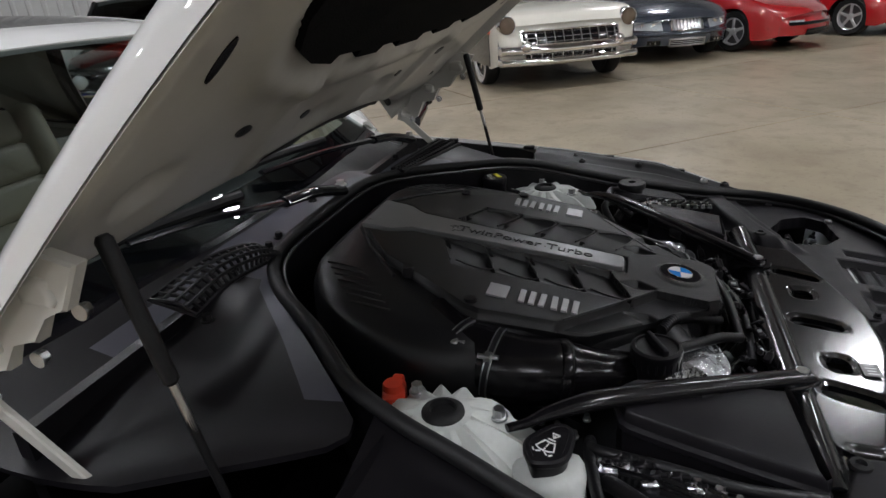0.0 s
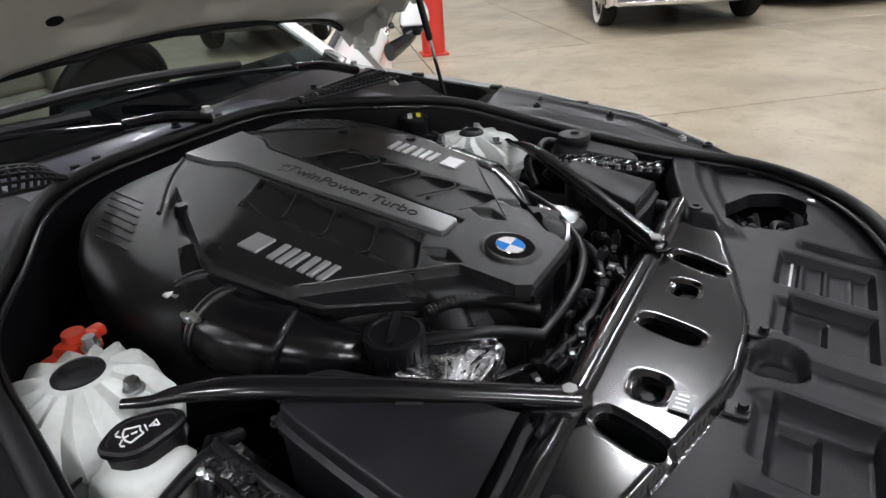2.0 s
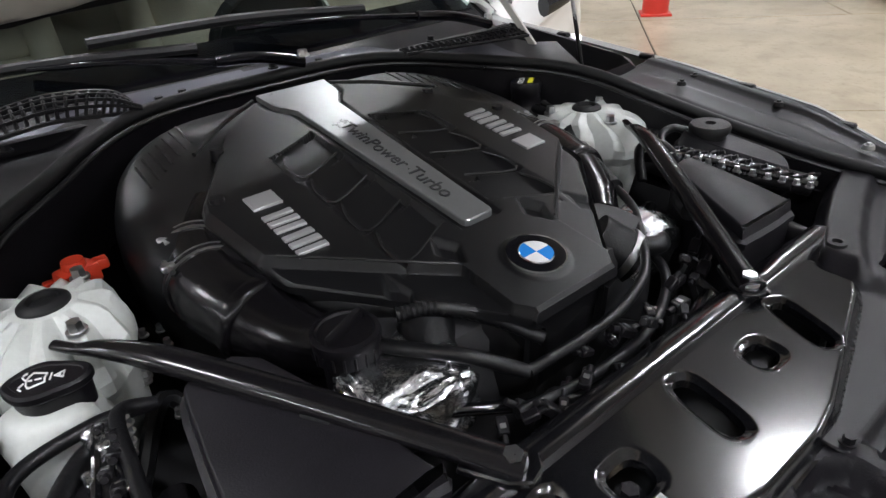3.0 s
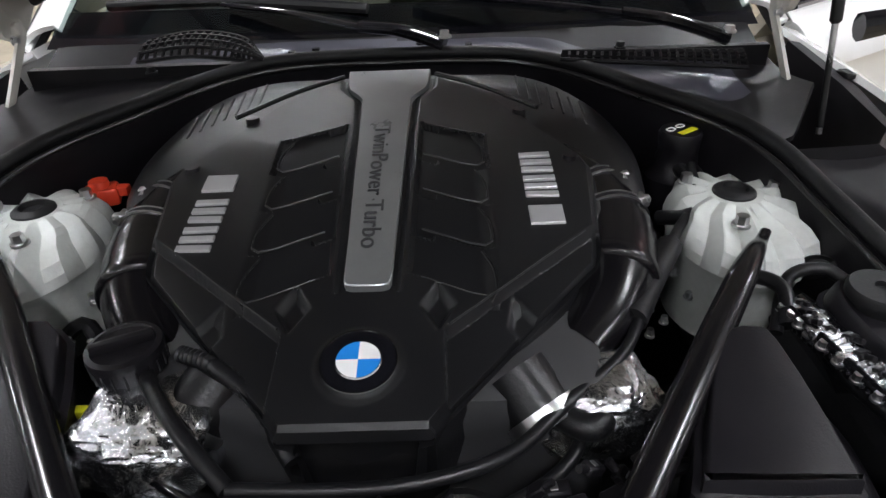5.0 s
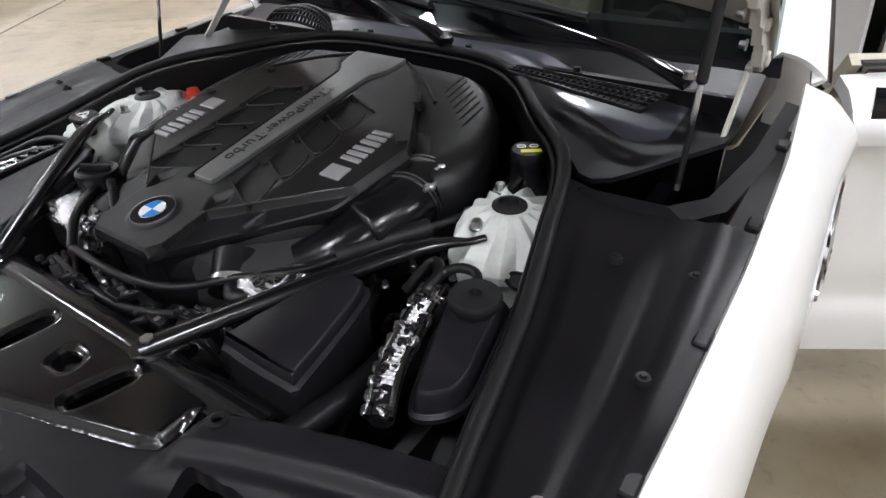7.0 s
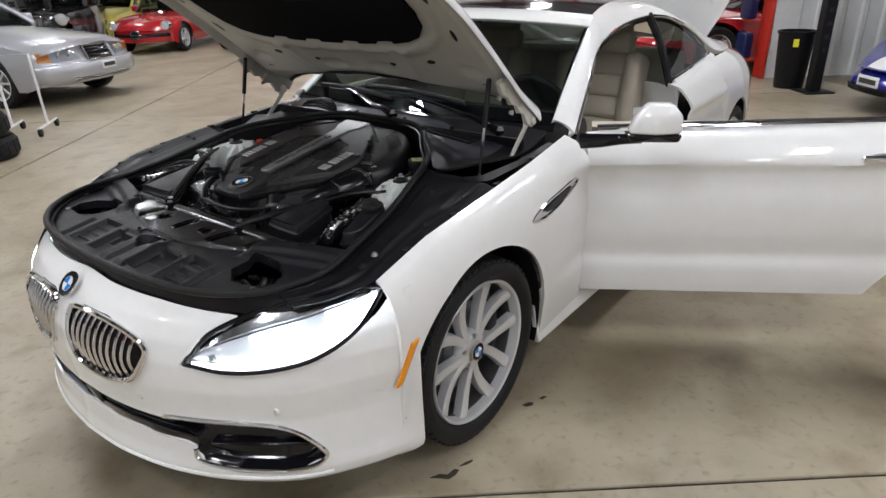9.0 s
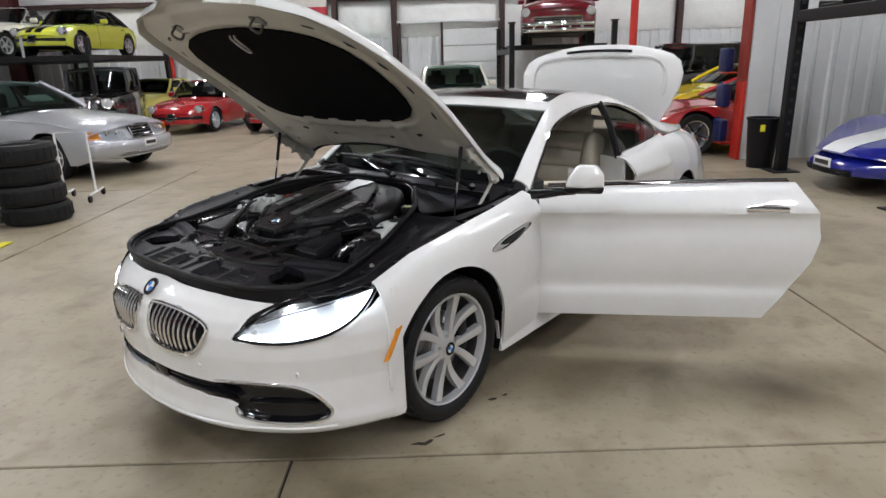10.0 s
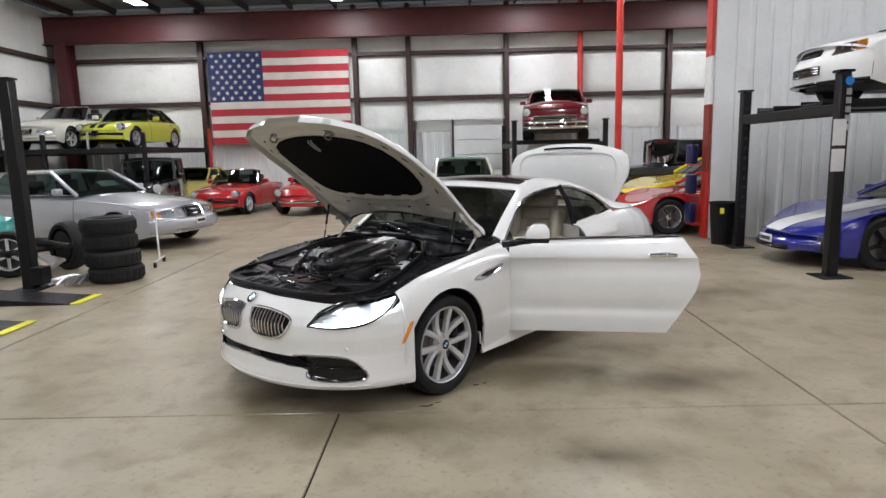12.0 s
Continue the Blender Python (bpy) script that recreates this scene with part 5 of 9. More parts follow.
part("turbo_housing", foil((-0.218, -0.232, 0.770), (0.080, 0.064, 0.044), 3.1), FOIL, car, "crumpled bright foil heat shield", deg=25)
part("turbo_housing", foil((0.238, -0.200, 0.764), (0.070, 0.056, 0.040), 7.7), FOIL, car, "crumpled bright foil heat shield", deg=25)
for sx in (1, -1):
    bm = bmesh.new()
    cyl(bm, (sx * 0.155, -0.19, 0.80), (sx * 0.19, -0.235, 0.765), 0.036, 0.038, 28)
    el = part("throttle_elbow", bm, HOSE, car)
    bm = bmesh.new()
    cyl(bm, (sx * 0.18, -0.222, 0.776), (sx * 0.186, -0.23, 0.770), 0.0405, n=28)
    part("clamp", bm, STEEL, el)

# hoses and pipes round the front of the engine
HOSES = [
    ([(-0.250, -0.150, 0.815), (-0.215, -0.215, 0.82), (-0.165, -0.275, 0.815), (-0.115, -0.318, 0.79)], 0.010, HOSE, 0.0),
    ([(-0.115, -0.318, 0.79), (-0.02, -0.318, 0.785), (0.06, -0.312, 0.785), (0.14, -0.288, 0.79), (0.205, -0.235, 0.80), (0.278, -0.165, 0.80), (0.33, -0.07, 0.805), (0.40, 0.05, 0.815), (0.45, 0.12, 0.83), (0.462, 0.19, 0.85)], 0.0082, HOSE, 0.0),
    ([(-0.15, -0.335, 0.765), (-0.05, -0.345, 0.755), (0.05, -0.345, 0.755), (0.13, -0.325, 0.76), (0.20, -0.28, 0.765), (0.24, -0.2, 0.77), (0.285, -0.13, 0.78)], 0.0085, HOSE, 0.0),
    ([(-0.19, -0.185, 0.835), (-0.15, -0.205, 0.835), (-0.10, -0.24, 0.815), (-0.06, -0.29, 0.79)], 0.011, HOSE, 0.16),
    ([(0.19, -0.23, 0.785), (0.225, -0.255, 0.785), (0.25, -0.22, 0.78), (0.235, -0.185, 0.775)], 0.017, HOSE, 0.0),
    ([(0.40, 0.12, 0.80), (0.43, 0.09, 0.82), (0.455, 0.13, 0.83), (0.45, 0.22, 0.84)], 0.013, HOSE, 0.0),
    ([(-0.30, -0.37, 0.75), (-0.20, -0.36, 0.74), (-0.05, -0.365, 0.735), (0.1, -0.365, 0.735), (0.22, -0.34, 0.74)], 0.012, SATIN, 0.0),
    ([(-0.22, -0.27, 0.765), (-0.17, -0.30, 0.76), (-0.12, -0.325, 0.75), (-0.06, -0.36, 0.75)], 0.009, SATIN, 0.0),
    ([(0.46, -0.13, 0.79), (0.49, -0.075, 0.825), (0.53, -0.07, 0.835), (0.55, -0.09, 0.83)], 0.009, HOSE, 0.0),
    ([(0.42, -0.09, 0.77), (0.45, -0.06, 0.815), (0.48, -0.085, 0.82), (0.47, -0.13, 0.80)], 0.011, HOSE, 0.0),
]
for pts, r, ma, ribs in HOSES:
    bm = bmesh.new()
    tube(bm, pts, r * 0.85, 12, 14 if ribs else 8, ribs=ribs)
    part("hose", bm, ma, car, "corrugated black hose" if ribs else "")
bm = bmesh.new()
tube(bm, [(0.300, -0.115, 0.803), (0.34, -0.045, 0.806), (0.385, 0.025, 0.812)], 0.017, 14, 5)
part("hose_sleeve", bm, RUBBER, car)


def plug(c, d, size, parent=car, metal=True):
    """A wiring plug with a lock clip."""
    c, d = Vector(c), Vector(d).normalized()
    x, y, z = frame_of(d)
    rot = Matrix((x, y, z)).transposed()
    bm = bmesh.new()
    box(bm, c, (size * 0.8, size * 0.6, size * 1.3), size * 0.1, rot, 1)
    cyl(bm, c + d * size * 0.6, c + d * size * 1.2, size * 0.22, n=10)
    p = part("wiring_plug", bm, PLASTIC, parent)
    if metal:
        bm = bmesh.new()
        box(bm, c + y * size * 0.33 + d * size * 0.1, (size * 0.42, size * 0.08, size * 0.35), size * 0.02, rot, 1)
        part("clip", bm, STEEL, p)


rng = random.Random(4)
for k in range(26):
    x = -0.17 + 0.44 * k / 25
    y = -0.325 - 0.035 * rng.random() + (0.35 * max(0, x - 0.12))
    plug((x, y, 0.755 + 0.03 * rng.random()), (rng.uniform(-1, 1), rng.uniform(-0.5, 0.5), rng.uniform(-0.2, 0.6)), rng.uniform(0.012, 0.022), metal=k % 2 == 0)
for k in range(18):
    x = rng.uniform(-0.42, 0.42)
    y = rng.uniform(-0.36, 0.0)
    if abs(x) < 0.27:
        y = rng.uniform(-0.37, -0.31)
    bm = bmesh.new()
    tube(bm, [(x, y, 0.66), (x + rng.uniform(-0.05, 0.05), y + rng.uniform(-0.04, 0.04), 0.71 + rng.uniform(0, 0.03)), (x + rng.uniform(-0.12, 0.12), y + rng.uniform(-0.05, 0.05), 0.67)], rng.uniform(0.006, 0.014), 8, 6)
    part("cable", bm, HOSE, car)
for k in range(30):
    x, y = rng.choice((-1, 1)) * rng.uniform(0.30, 0.44), rng.uniform(-0.12, 0.25)
    bm = bmesh.new()
    hexbolt(bm, (x, y, 0.70 + 0.05 * rng.random()), 0.005, 0.012)
    part("bolt", bm, STEEL, car)

# strut towers
for sx in (1, -1):
    c = Vector((sx * 0.492, 0.10, 0.0))
    low = -0.010 if sx > 0 else -0.002
    bm = bmesh.new()
    rings = []
    n = 208
    for r, z, amp in ((0.0301, 0.859, 0), (0.036, 0.859, 0.1), (0.046, 0.856, 0.55), (0.060, 0.852, 0.9), (0.076, 0.846, 1), (0.090, 0.837, 1), (0.102, 0.823, 0.9), (0.108, 0.806, 0.7), (0.108, 0.790, 0.5), (0.100, 0.772, 0.3), (0.085, 0.66, 0.0)):
        ring = []
        for k in range(n):
            a = 2 * math.pi * k / n
            f = (a / (2 * math.pi) * 13 + 0.18 * math.sin(2 * a + sx)) % 1
            ridge = 0.0135 * amp * (1 - 2 * abs(f - 0.5)) * (0.75 + 0.25 * math.sin(a * 3 + 1))
            lob = 1 + 0.07 * amp * (1 - 4 * abs(f - 0.5))
            out = 1.08 + (0.16 * max(0.0, -math.sin(a)) * step(r, 0.07, 0.12))
            ring.append((c.x + r * lob * (1.06 if sx * math.cos(a) > 0 else 1 - 0.26 * step(r, 0.05, 0.10)) * math.cos(a), c.y + r * lob * out * math.sin(a), z + low + ridge - 0.006 * amp))
        rings.append(ring)
    vs = grid(bm, rings, True)
    bm.faces.new(vs[0])
    tower = part("strut_tower", bm, WHITEPL, car, "pale ribbed cast strut tower", deg=20)
    bm = bmesh.new()
    lathe(bm, [(0.030, 0.0), (0.029, 0.006), (0.024, 0.010), (0.018, 0.011), (0.016, 0.004), (0, 0.004)], Matrix.Translation((c.x, c.y, 0.856 + low)), 24)
    part("cap", bm, RUBBER, tower)
    bm = bmesh.new()
    lathe(bm, [(0.017, -0.02), (0.018, 0.0), (0.015, 0.003), (0.012, -0.002), (0, -0.002)], Matrix.Translation((c.x + sx * 0.078, c.y - 0.108, 0.806 + low)) @ Matrix.Rotation(radians(38), 4, "X") @ Matrix.Diagonal((1.4, 0.8, 1, 1)), 28)
    part("grommet", bm, RUBBER, tower)
    for a in (15, 135, 255) if sx > 0 else (45, 165, 285):
        q = c + Vector((0.068 * math.cos(radians(a)), 0.075 * math.sin(radians(a)), 0.848 + low))
        bm = bmesh.new()
        hexbolt(bm, q, 0.009, 0.016)
        part("bolt", bm, STEEL, tower)

# cross braces from the towers to the front beam
for sx in (1, -1):
    a, b_ = Vector((sx * 0.500, 0.012, 0.856 if sx < 0 else 0.842)), Vector((sx * 0.213, -0.392, 0.786))
    d = b_ - a
    pts = [a + d * t + Vector((0, 0, 0.012 * math.sin(math.pi * t) + h)) for t, h in ((0.0, -0.004), (0.06, -0.003), (0.13, 0.005), (0.26, 0.009), (0.42, 0.005), (0.58, 0.002), (0.74, 0), (0.86, 0), (0.95, 0), (1.02, 0))]
    bm = bmesh.new()
    rad = [0.007, 0.008, 0.012, 0.0165, 0.017, 0.017, 0.017, 0.017, 0.017, 0.019]
    tube(bm, pts, rad, 16, 3, flat=0.72)
    brace = part("cross_brace", bm, BRACEM, car, "gloss black tubular cross brace")
    bm = bmesh.new()
    nx = Vector((d.y, -d.x, 0)).normalized()
    dd = Vector((d.x, d.y, 0)).normalized()
    out = [b_ + dd * p + nx * q for p, q in ((-0.05, -0.017), (0.0, -0.024), (0.022, -0.018), (0.028, 0), (0.022, 0.018), (0.0, 0.024), (-0.05, 0.017))]
    prism(bm, [(p.x, p.y) for p in out], 0.780, 0.787, 0.002, seg=1)
    part("foot", bm, SATIN, brace)
    bm = bmesh.new()
    hexbolt(bm, (b_.x, b_.y, 0.787), 0.0105, 0.014)
    part("bolt", bm, STEEL, brace)
    bm = bmesh.new()
    m_ = a + d * 0.62
    cyl(bm, m_ - d.normalized() * 0.015, m_ + d.normalized() * 0.015, 0.0195, n=18)
    part("band", bm, RUBBER, brace)

# air filter boxes
for sx in (1, -1):
    o = [(0.335, -0.145), (0.405, -0.13), (0.425, -0.165), (0.448, -0.36), (0.435, -0.372), (0.285, -0.362), (0.276, -0.345)]
    if sx > 0:
        o = [(0.362, -0.190), (0.405, -0.172), (0.425, -0.195), (0.437, -0.325), (0.425, -0.340), (0.315, -0.336), (0.308, -0.320)]
    o = [(sx * x, y) for x, y in o]
    o = [(p.x, p.y) for p in spline([(x, y, 0) for x, y in o], 3, True)]
    zt = (lambda x, y: 0.809 + 0.20 * (y + 0.337)) if sx > 0 else (lambda x, y: 0.801 + 0.17 * (y + 0.36))
    bm = bmesh.new()
    layered(bm, o, [(0.0, 0.62), (-0.002, lambda x, y: zt(x, y) - 0.035), (-0.007, lambda x, y: zt(x, y) - 0.030), (-0.007, lambda x, y: zt(x, y) - 0.022), (0.0, lambda x, y: zt(x, y) - 0.018), (0.002, lambda x, y: zt(x, y) - 0.004), (0.004, lambda x, y: zt(x, y) - 0.001), (0.006, zt)])
    bx = part("air_filter_box", bm, GREYPL, car, "flat-lidded black plastic air filter box", deg=35)
    bm = bmesh.new()
    tube(bm, [(sx * 0.46, -0.16, 0.73), (sx * 0.47, -0.26, 0.74), (sx * 0.45, -0.39, 0.74)], 0.02, 12, 5)
    part("duct", bm, PLASTIC, bx)

# coolant tank with its round cap
o = [(0.522, -0.120), (0.535, -0.084), (0.575, -0.078), (0.600, -0.10), (0.612, -0.16), (0.622, -0.225), (0.612, -0.256), (0.585, -0.276), (0.566, -0.270), (0.548, -0.22), (0.530, -0.165)]
o = [(p.x, p.y) for p in spline([(x, y, 0) for x, y in o], 4, True)]
bm = bmesh.new()
tz = lambda x, y: 0.836 + 0.20 * (y + 0.11)
layered(bm, o, [(0.006, 0.745), (-0.002, lambda x, y: tz(x, y) - 0.048), (-0.006, lambda x, y: tz(x, y) - 0.044), (-0.006, lambda x, y: tz(x, y) - 0.037), (0.0, lambda x, y: tz(x, y) - 0.034), (0.006, lambda x, y: tz(x, y) - 0.012), (0.008, lambda x, y: tz(x, y) - 0.008), (0.010, lambda x, y: tz(x, y) - 0.006)])
tank = part("coolant_tank", bm, GREYPL, car, "black plastic coolant tank with round cap", deg=28)
bm = bmesh.new()
lathe(bm, [(0.030, -0.03), (0.030, 0.0), (0.036, 0.001), (0.037, 0.010), (0.034, 0.015), (0.010, 0.016), (0.009, 0.010), (0, 0.010)], Matrix.Translation((0.567, -0.125, 0.832)), 36)
part("cap", bm, RUBBER, tank)

# bright plug rail beside the left filter box, and module beside the right one
for sx in (1, -1):
    sp = spline([(sx * 0.487, -0.100, 0.80), (sx * 0.500, -0.16, 0.80), (sx * 0.524, -0.25, 0.793), (sx * 0.560, -0.325, 0.782)], 8)
    bm = bmesh.new()
    tube(bm, [a.lerp(b_, f) for a, b_ in zip(sp, sp[1:]) for f in (0, 0.5)], 0.017, 12, 0, ribs=0.10)
    rail = part("wiring_rail", bm, HOSE, car, "dark wiring rail with bright clips and plugs")
    for k in range(1, len(sp) - 1, 2):
        d = (sp[k + 1] - sp[k - 1]).normalized()
        sd = d.cross(Vector((0, 0, 1)))
        q = sp[k] + Vector((0, 0, 0.014)) + sd * rng.uniform(-0.012, 0.012)
        plug(q, d + Vector((0, 0, 0.5)), rng.uniform(0.012, 0.018), rail, k % 4 == 1)
        bm = bmesh.new()
        hexbolt(bm, sp[k] + sd * 0.018 * sx + Vector((0, 0, 0.006)), 0.005, 0.01)
        part("bolt", bm, STEEL, rail)
        part("clip", foil(sp[k] + sd * rng.uniform(-0.012, 0.016) + Vector((0, 0, 0.008)), (rng.uniform(0.008, 0.013), rng.uniform(0.008, 0.014), 0.010), 1.7 * k + sx), FOIL, rail, deg=30)
    if sx > 0:
        bm = bmesh.new()
        tube(bm, [a.lerp(b_, f) + Vector((0, 0, 0.003)) for a, b_ in zip(sp[6:20], sp[7:21]) for f in (0, 0.33, 0.66)], 0.0172, 12, 0, ribs=0.16)
        part("foil_wrap", bm, FOIL, rail, "crinkled bright foil wrap", deg=25)
    for off in (-0.012, 0.012):
        bm = bmesh.new()
        tube(bm, [p + Vector((off, off * 0.5, 0.012)) for p in sp], 0.0055, 8, 0)
        part("pipe", bm, SATIN, rail)
    bm = bmesh.new()
    tube(bm, [(sx * 0.48, -0.09, 0.77), (sx * 0.515, -0.12, 0.80), (sx * 0.56, -0.20, 0.80) if sx < 0 else (sx * 0.50, -0.18, 0.79), (sx * 0.53, -0.30, 0.79)], 0.011, 10, 8)
    part("hose", bm, HOSE, car)
bm = bmesh.new()
box(bm, (-0.53, -0.20, 0.765), (0.085, 0.11, 0.07), 0.008)
mod = part("relay_module", bm, GREYPL, car, "dark grey square relay module")
for dx, dy in ((-0.035, 0.05), (0.035, 0.05), (-0.035, -0.05), (0.035, -0.05)):
    bm = bmesh.new()
    hexbolt(bm, (-0.53 + dx, -0.20 + dy, 0.797), 0.005, 0.01)
    part("bolt", bm, STEEL, mod)
bm = bmesh.new()
tube(bm, [(-0.44, -0.09, 0.80), (-0.475, -0.10, 0.815), (-0.485, -0.18, 0.812), (-0.49, -0.28, 0.80), (-0.47, -0.37, 0.785)], 0.008, 10, 8)
part("hose", bm, HOSE, car)
bm = bmesh.new()
tube(bm, [(-0.44, -0.09, 0.80), (-0.50, -0.095, 0.812), (-0.575, -0.12, 0.812), (-0.59, -0.2, 0.80), (-0.585, -0.3, 0.785)], 0.008, 10, 8)
part("hose", bm, HOSE, car)

# washer bottle: white body, black flap lid with a pale mark
part("washer_bottle", casting((-0.528, -0.045, 0.775), (0.052, 0.050, 0.055), 12.3), WHITEPL, car, "milky white washer bottle with black lid", deg=60)
WC = Vector((-0.524, -0.043, 0.846))
bm = bmesh.new()
drop = []
for k in range(48):
    a = 2 * math.pi * k / 48
    r = 0.030 + 0.020 * max(0.0, math.cos(a)) ** 5 + 0.005 * max(0.0, -math.cos(a)) ** 12
    drop.append((WC.x + r * math.cos(a - 0.42), WC.y + r * math.sin(a - 0.42)))
layered(bm, drop, [(0.006, WC.z - 0.03), (0.004, WC.z - 0.004), (0.0, WC.z), (0.0, WC.z + 0.006), (0.003, WC.z + 0.009), (0.008, WC.z + 0.009), (0.009, WC.z + 0.0075)])
lid = part("washer_lid", bm, PLASTIC, car, "black flap lid with a white washer sign", deg=30)
WM = Matrix.Translation(WC + Vector((0, 0, 0.0082))) @ Matrix.Rotation(radians(68), 4, "Z") @ Matrix.Scale(0.85, 4)
arc = [(0.017 * math.sin(t), 0.001 + 0.011 * math.cos(t)) for t in [-1.0 + 0.5 * k for k in range(5)]]
strokes = [[arc[0], arc[1]], [arc[1], arc[2], arc[3]], [arc[3], arc[4]], [arc[0], (-0.008, -0.009)], [arc[4], (0.008, -0.009)], [(-0.008, -0.009), (0.0, -0.0075), (0.008, -0.009)],
           [(0.0, -0.004), (0.0, 0.003)], [(0.0, 0.006), (0.0, 0.011)], [(-0.003, 0.014), (-0.009, 0.018)], [(-0.012, 0.018), (-0.016, 0.014)], [(0.003, 0.014), (0.009, 0.018)], [(0.012, 0.018), (0.016, 0.014)],
           [(-0.006, -0.014), (0.006, -0.014)], [(-0.006, -0.028), (0.006, -0.028), (0.0, -0.018), (-0.006, -0.028)], [(0.0, -0.025), (0.0, -0.022)]]
for pts in strokes:
    bm = bmesh.new()
    tube(bm, [(x, y, 0) for x, y in pts], 0.0012, 6, 0)
    part("mark", bm, LABELW, lid, m=WM)

# red terminal cover
bm = bmesh.new()
box(bm, (-0.443, 0.19, 0.833), (0.05, 0.036, 0.03), 0.006, Matrix.Rotation(radians(20), 3, "Z"))
cyl(bm, (-0.443, 0.19, 0.845), (-0.443, 0.19, 0.858), 0.016, 0.014, 16)
box(bm, (-0.473, 0.202, 0.828), (0.024, 0.016, 0.012), 0.004)
box(bm, (-0.412, 0.196, 0.838), (0.02, 0.018, 0.016), 0.004)
part("terminal_cover", bm, REDPL, car, "bright red plastic terminal cover")

# brake fluid cap with yellow label
YC = Vector((0.455, 0.232, 0.872))
bm = bmesh.new()
lathe(bm, [(0.05, -0.14), (0.048, -0.055), (0.034, -0.04), (0.030, -0.01), (0.031, -0.008), (0.033, 0.012), (0.030, 0.018), (0, 0.018)], Matrix.Translation(YC), 32)
yc = part("brake_fluid_cap", bm, PLASTIC, car, "black brake fluid cap with yellow label")
YM = Matrix.Translation(YC + Vector((0, 0, 0.0185))) @ Matrix.Rotation(radians(35), 4, "Z")
bm = bmesh.new()
box(bm, (0.003, -0.010, 0), (0.036, 0.011, 0.001))
part("label_strip", bm, YELLOWL, yc, "yellow label strip", m=YM)
for x in (-0.012, 0.010):
    bm = bmesh.new()
    tube(bm, [(x - 0.006, 0.006, 0), (x + 0.006, 0.006, 0), (x + 0.006, 0.014, 0), (x - 0.006, 0.014, 0)], 0.0012, 6, 2, True)
    part("mark", bm, LABELW, yc, m=YM)

# rubber seal round the bay
SH = [(0, 0.505, 0.948), (0.20, 0.498, 0.946), (0.32, 0.438, 0.938), (0.43, 0.315, 0.926), (0.52, 0.222, 0.912), (0.563, 0.140, 0.897), (0.588, 0.05, 0.874), (0.632, -0.113, 0.830), (0.667, -0.288, 0.797), (0.694, -0.404, 0.782), (0.700, -0.482, 0.775), (0.662, -0.586, 0.768), (0.58, -0.672, 0.764), (0.45, -0.735, 0.762), (0.25, -0.775, 0.765), (0, -0.79, 0.768)]
SEAL = SH + mirror(SH[-2:0:-1])
bm = bmesh.new()
tube(bm, SEAL, 0.0115, 12, 6, True)
seal = part("bay_seal", bm, RUBBER, car, "thick black rubber seal round the engine bay")
bm = bmesh.new()
lip = [Vector(p) for p in SEAL]
lip = [p + Vector((-p.x, -0.12 - p.y, 0)).normalized() * 0.016 + Vector((0, 0, -0.012)) for p in lip]
tube(bm, lip, 0.0045, 8, 6, True)
part("lip", bm, EDGE, seal)
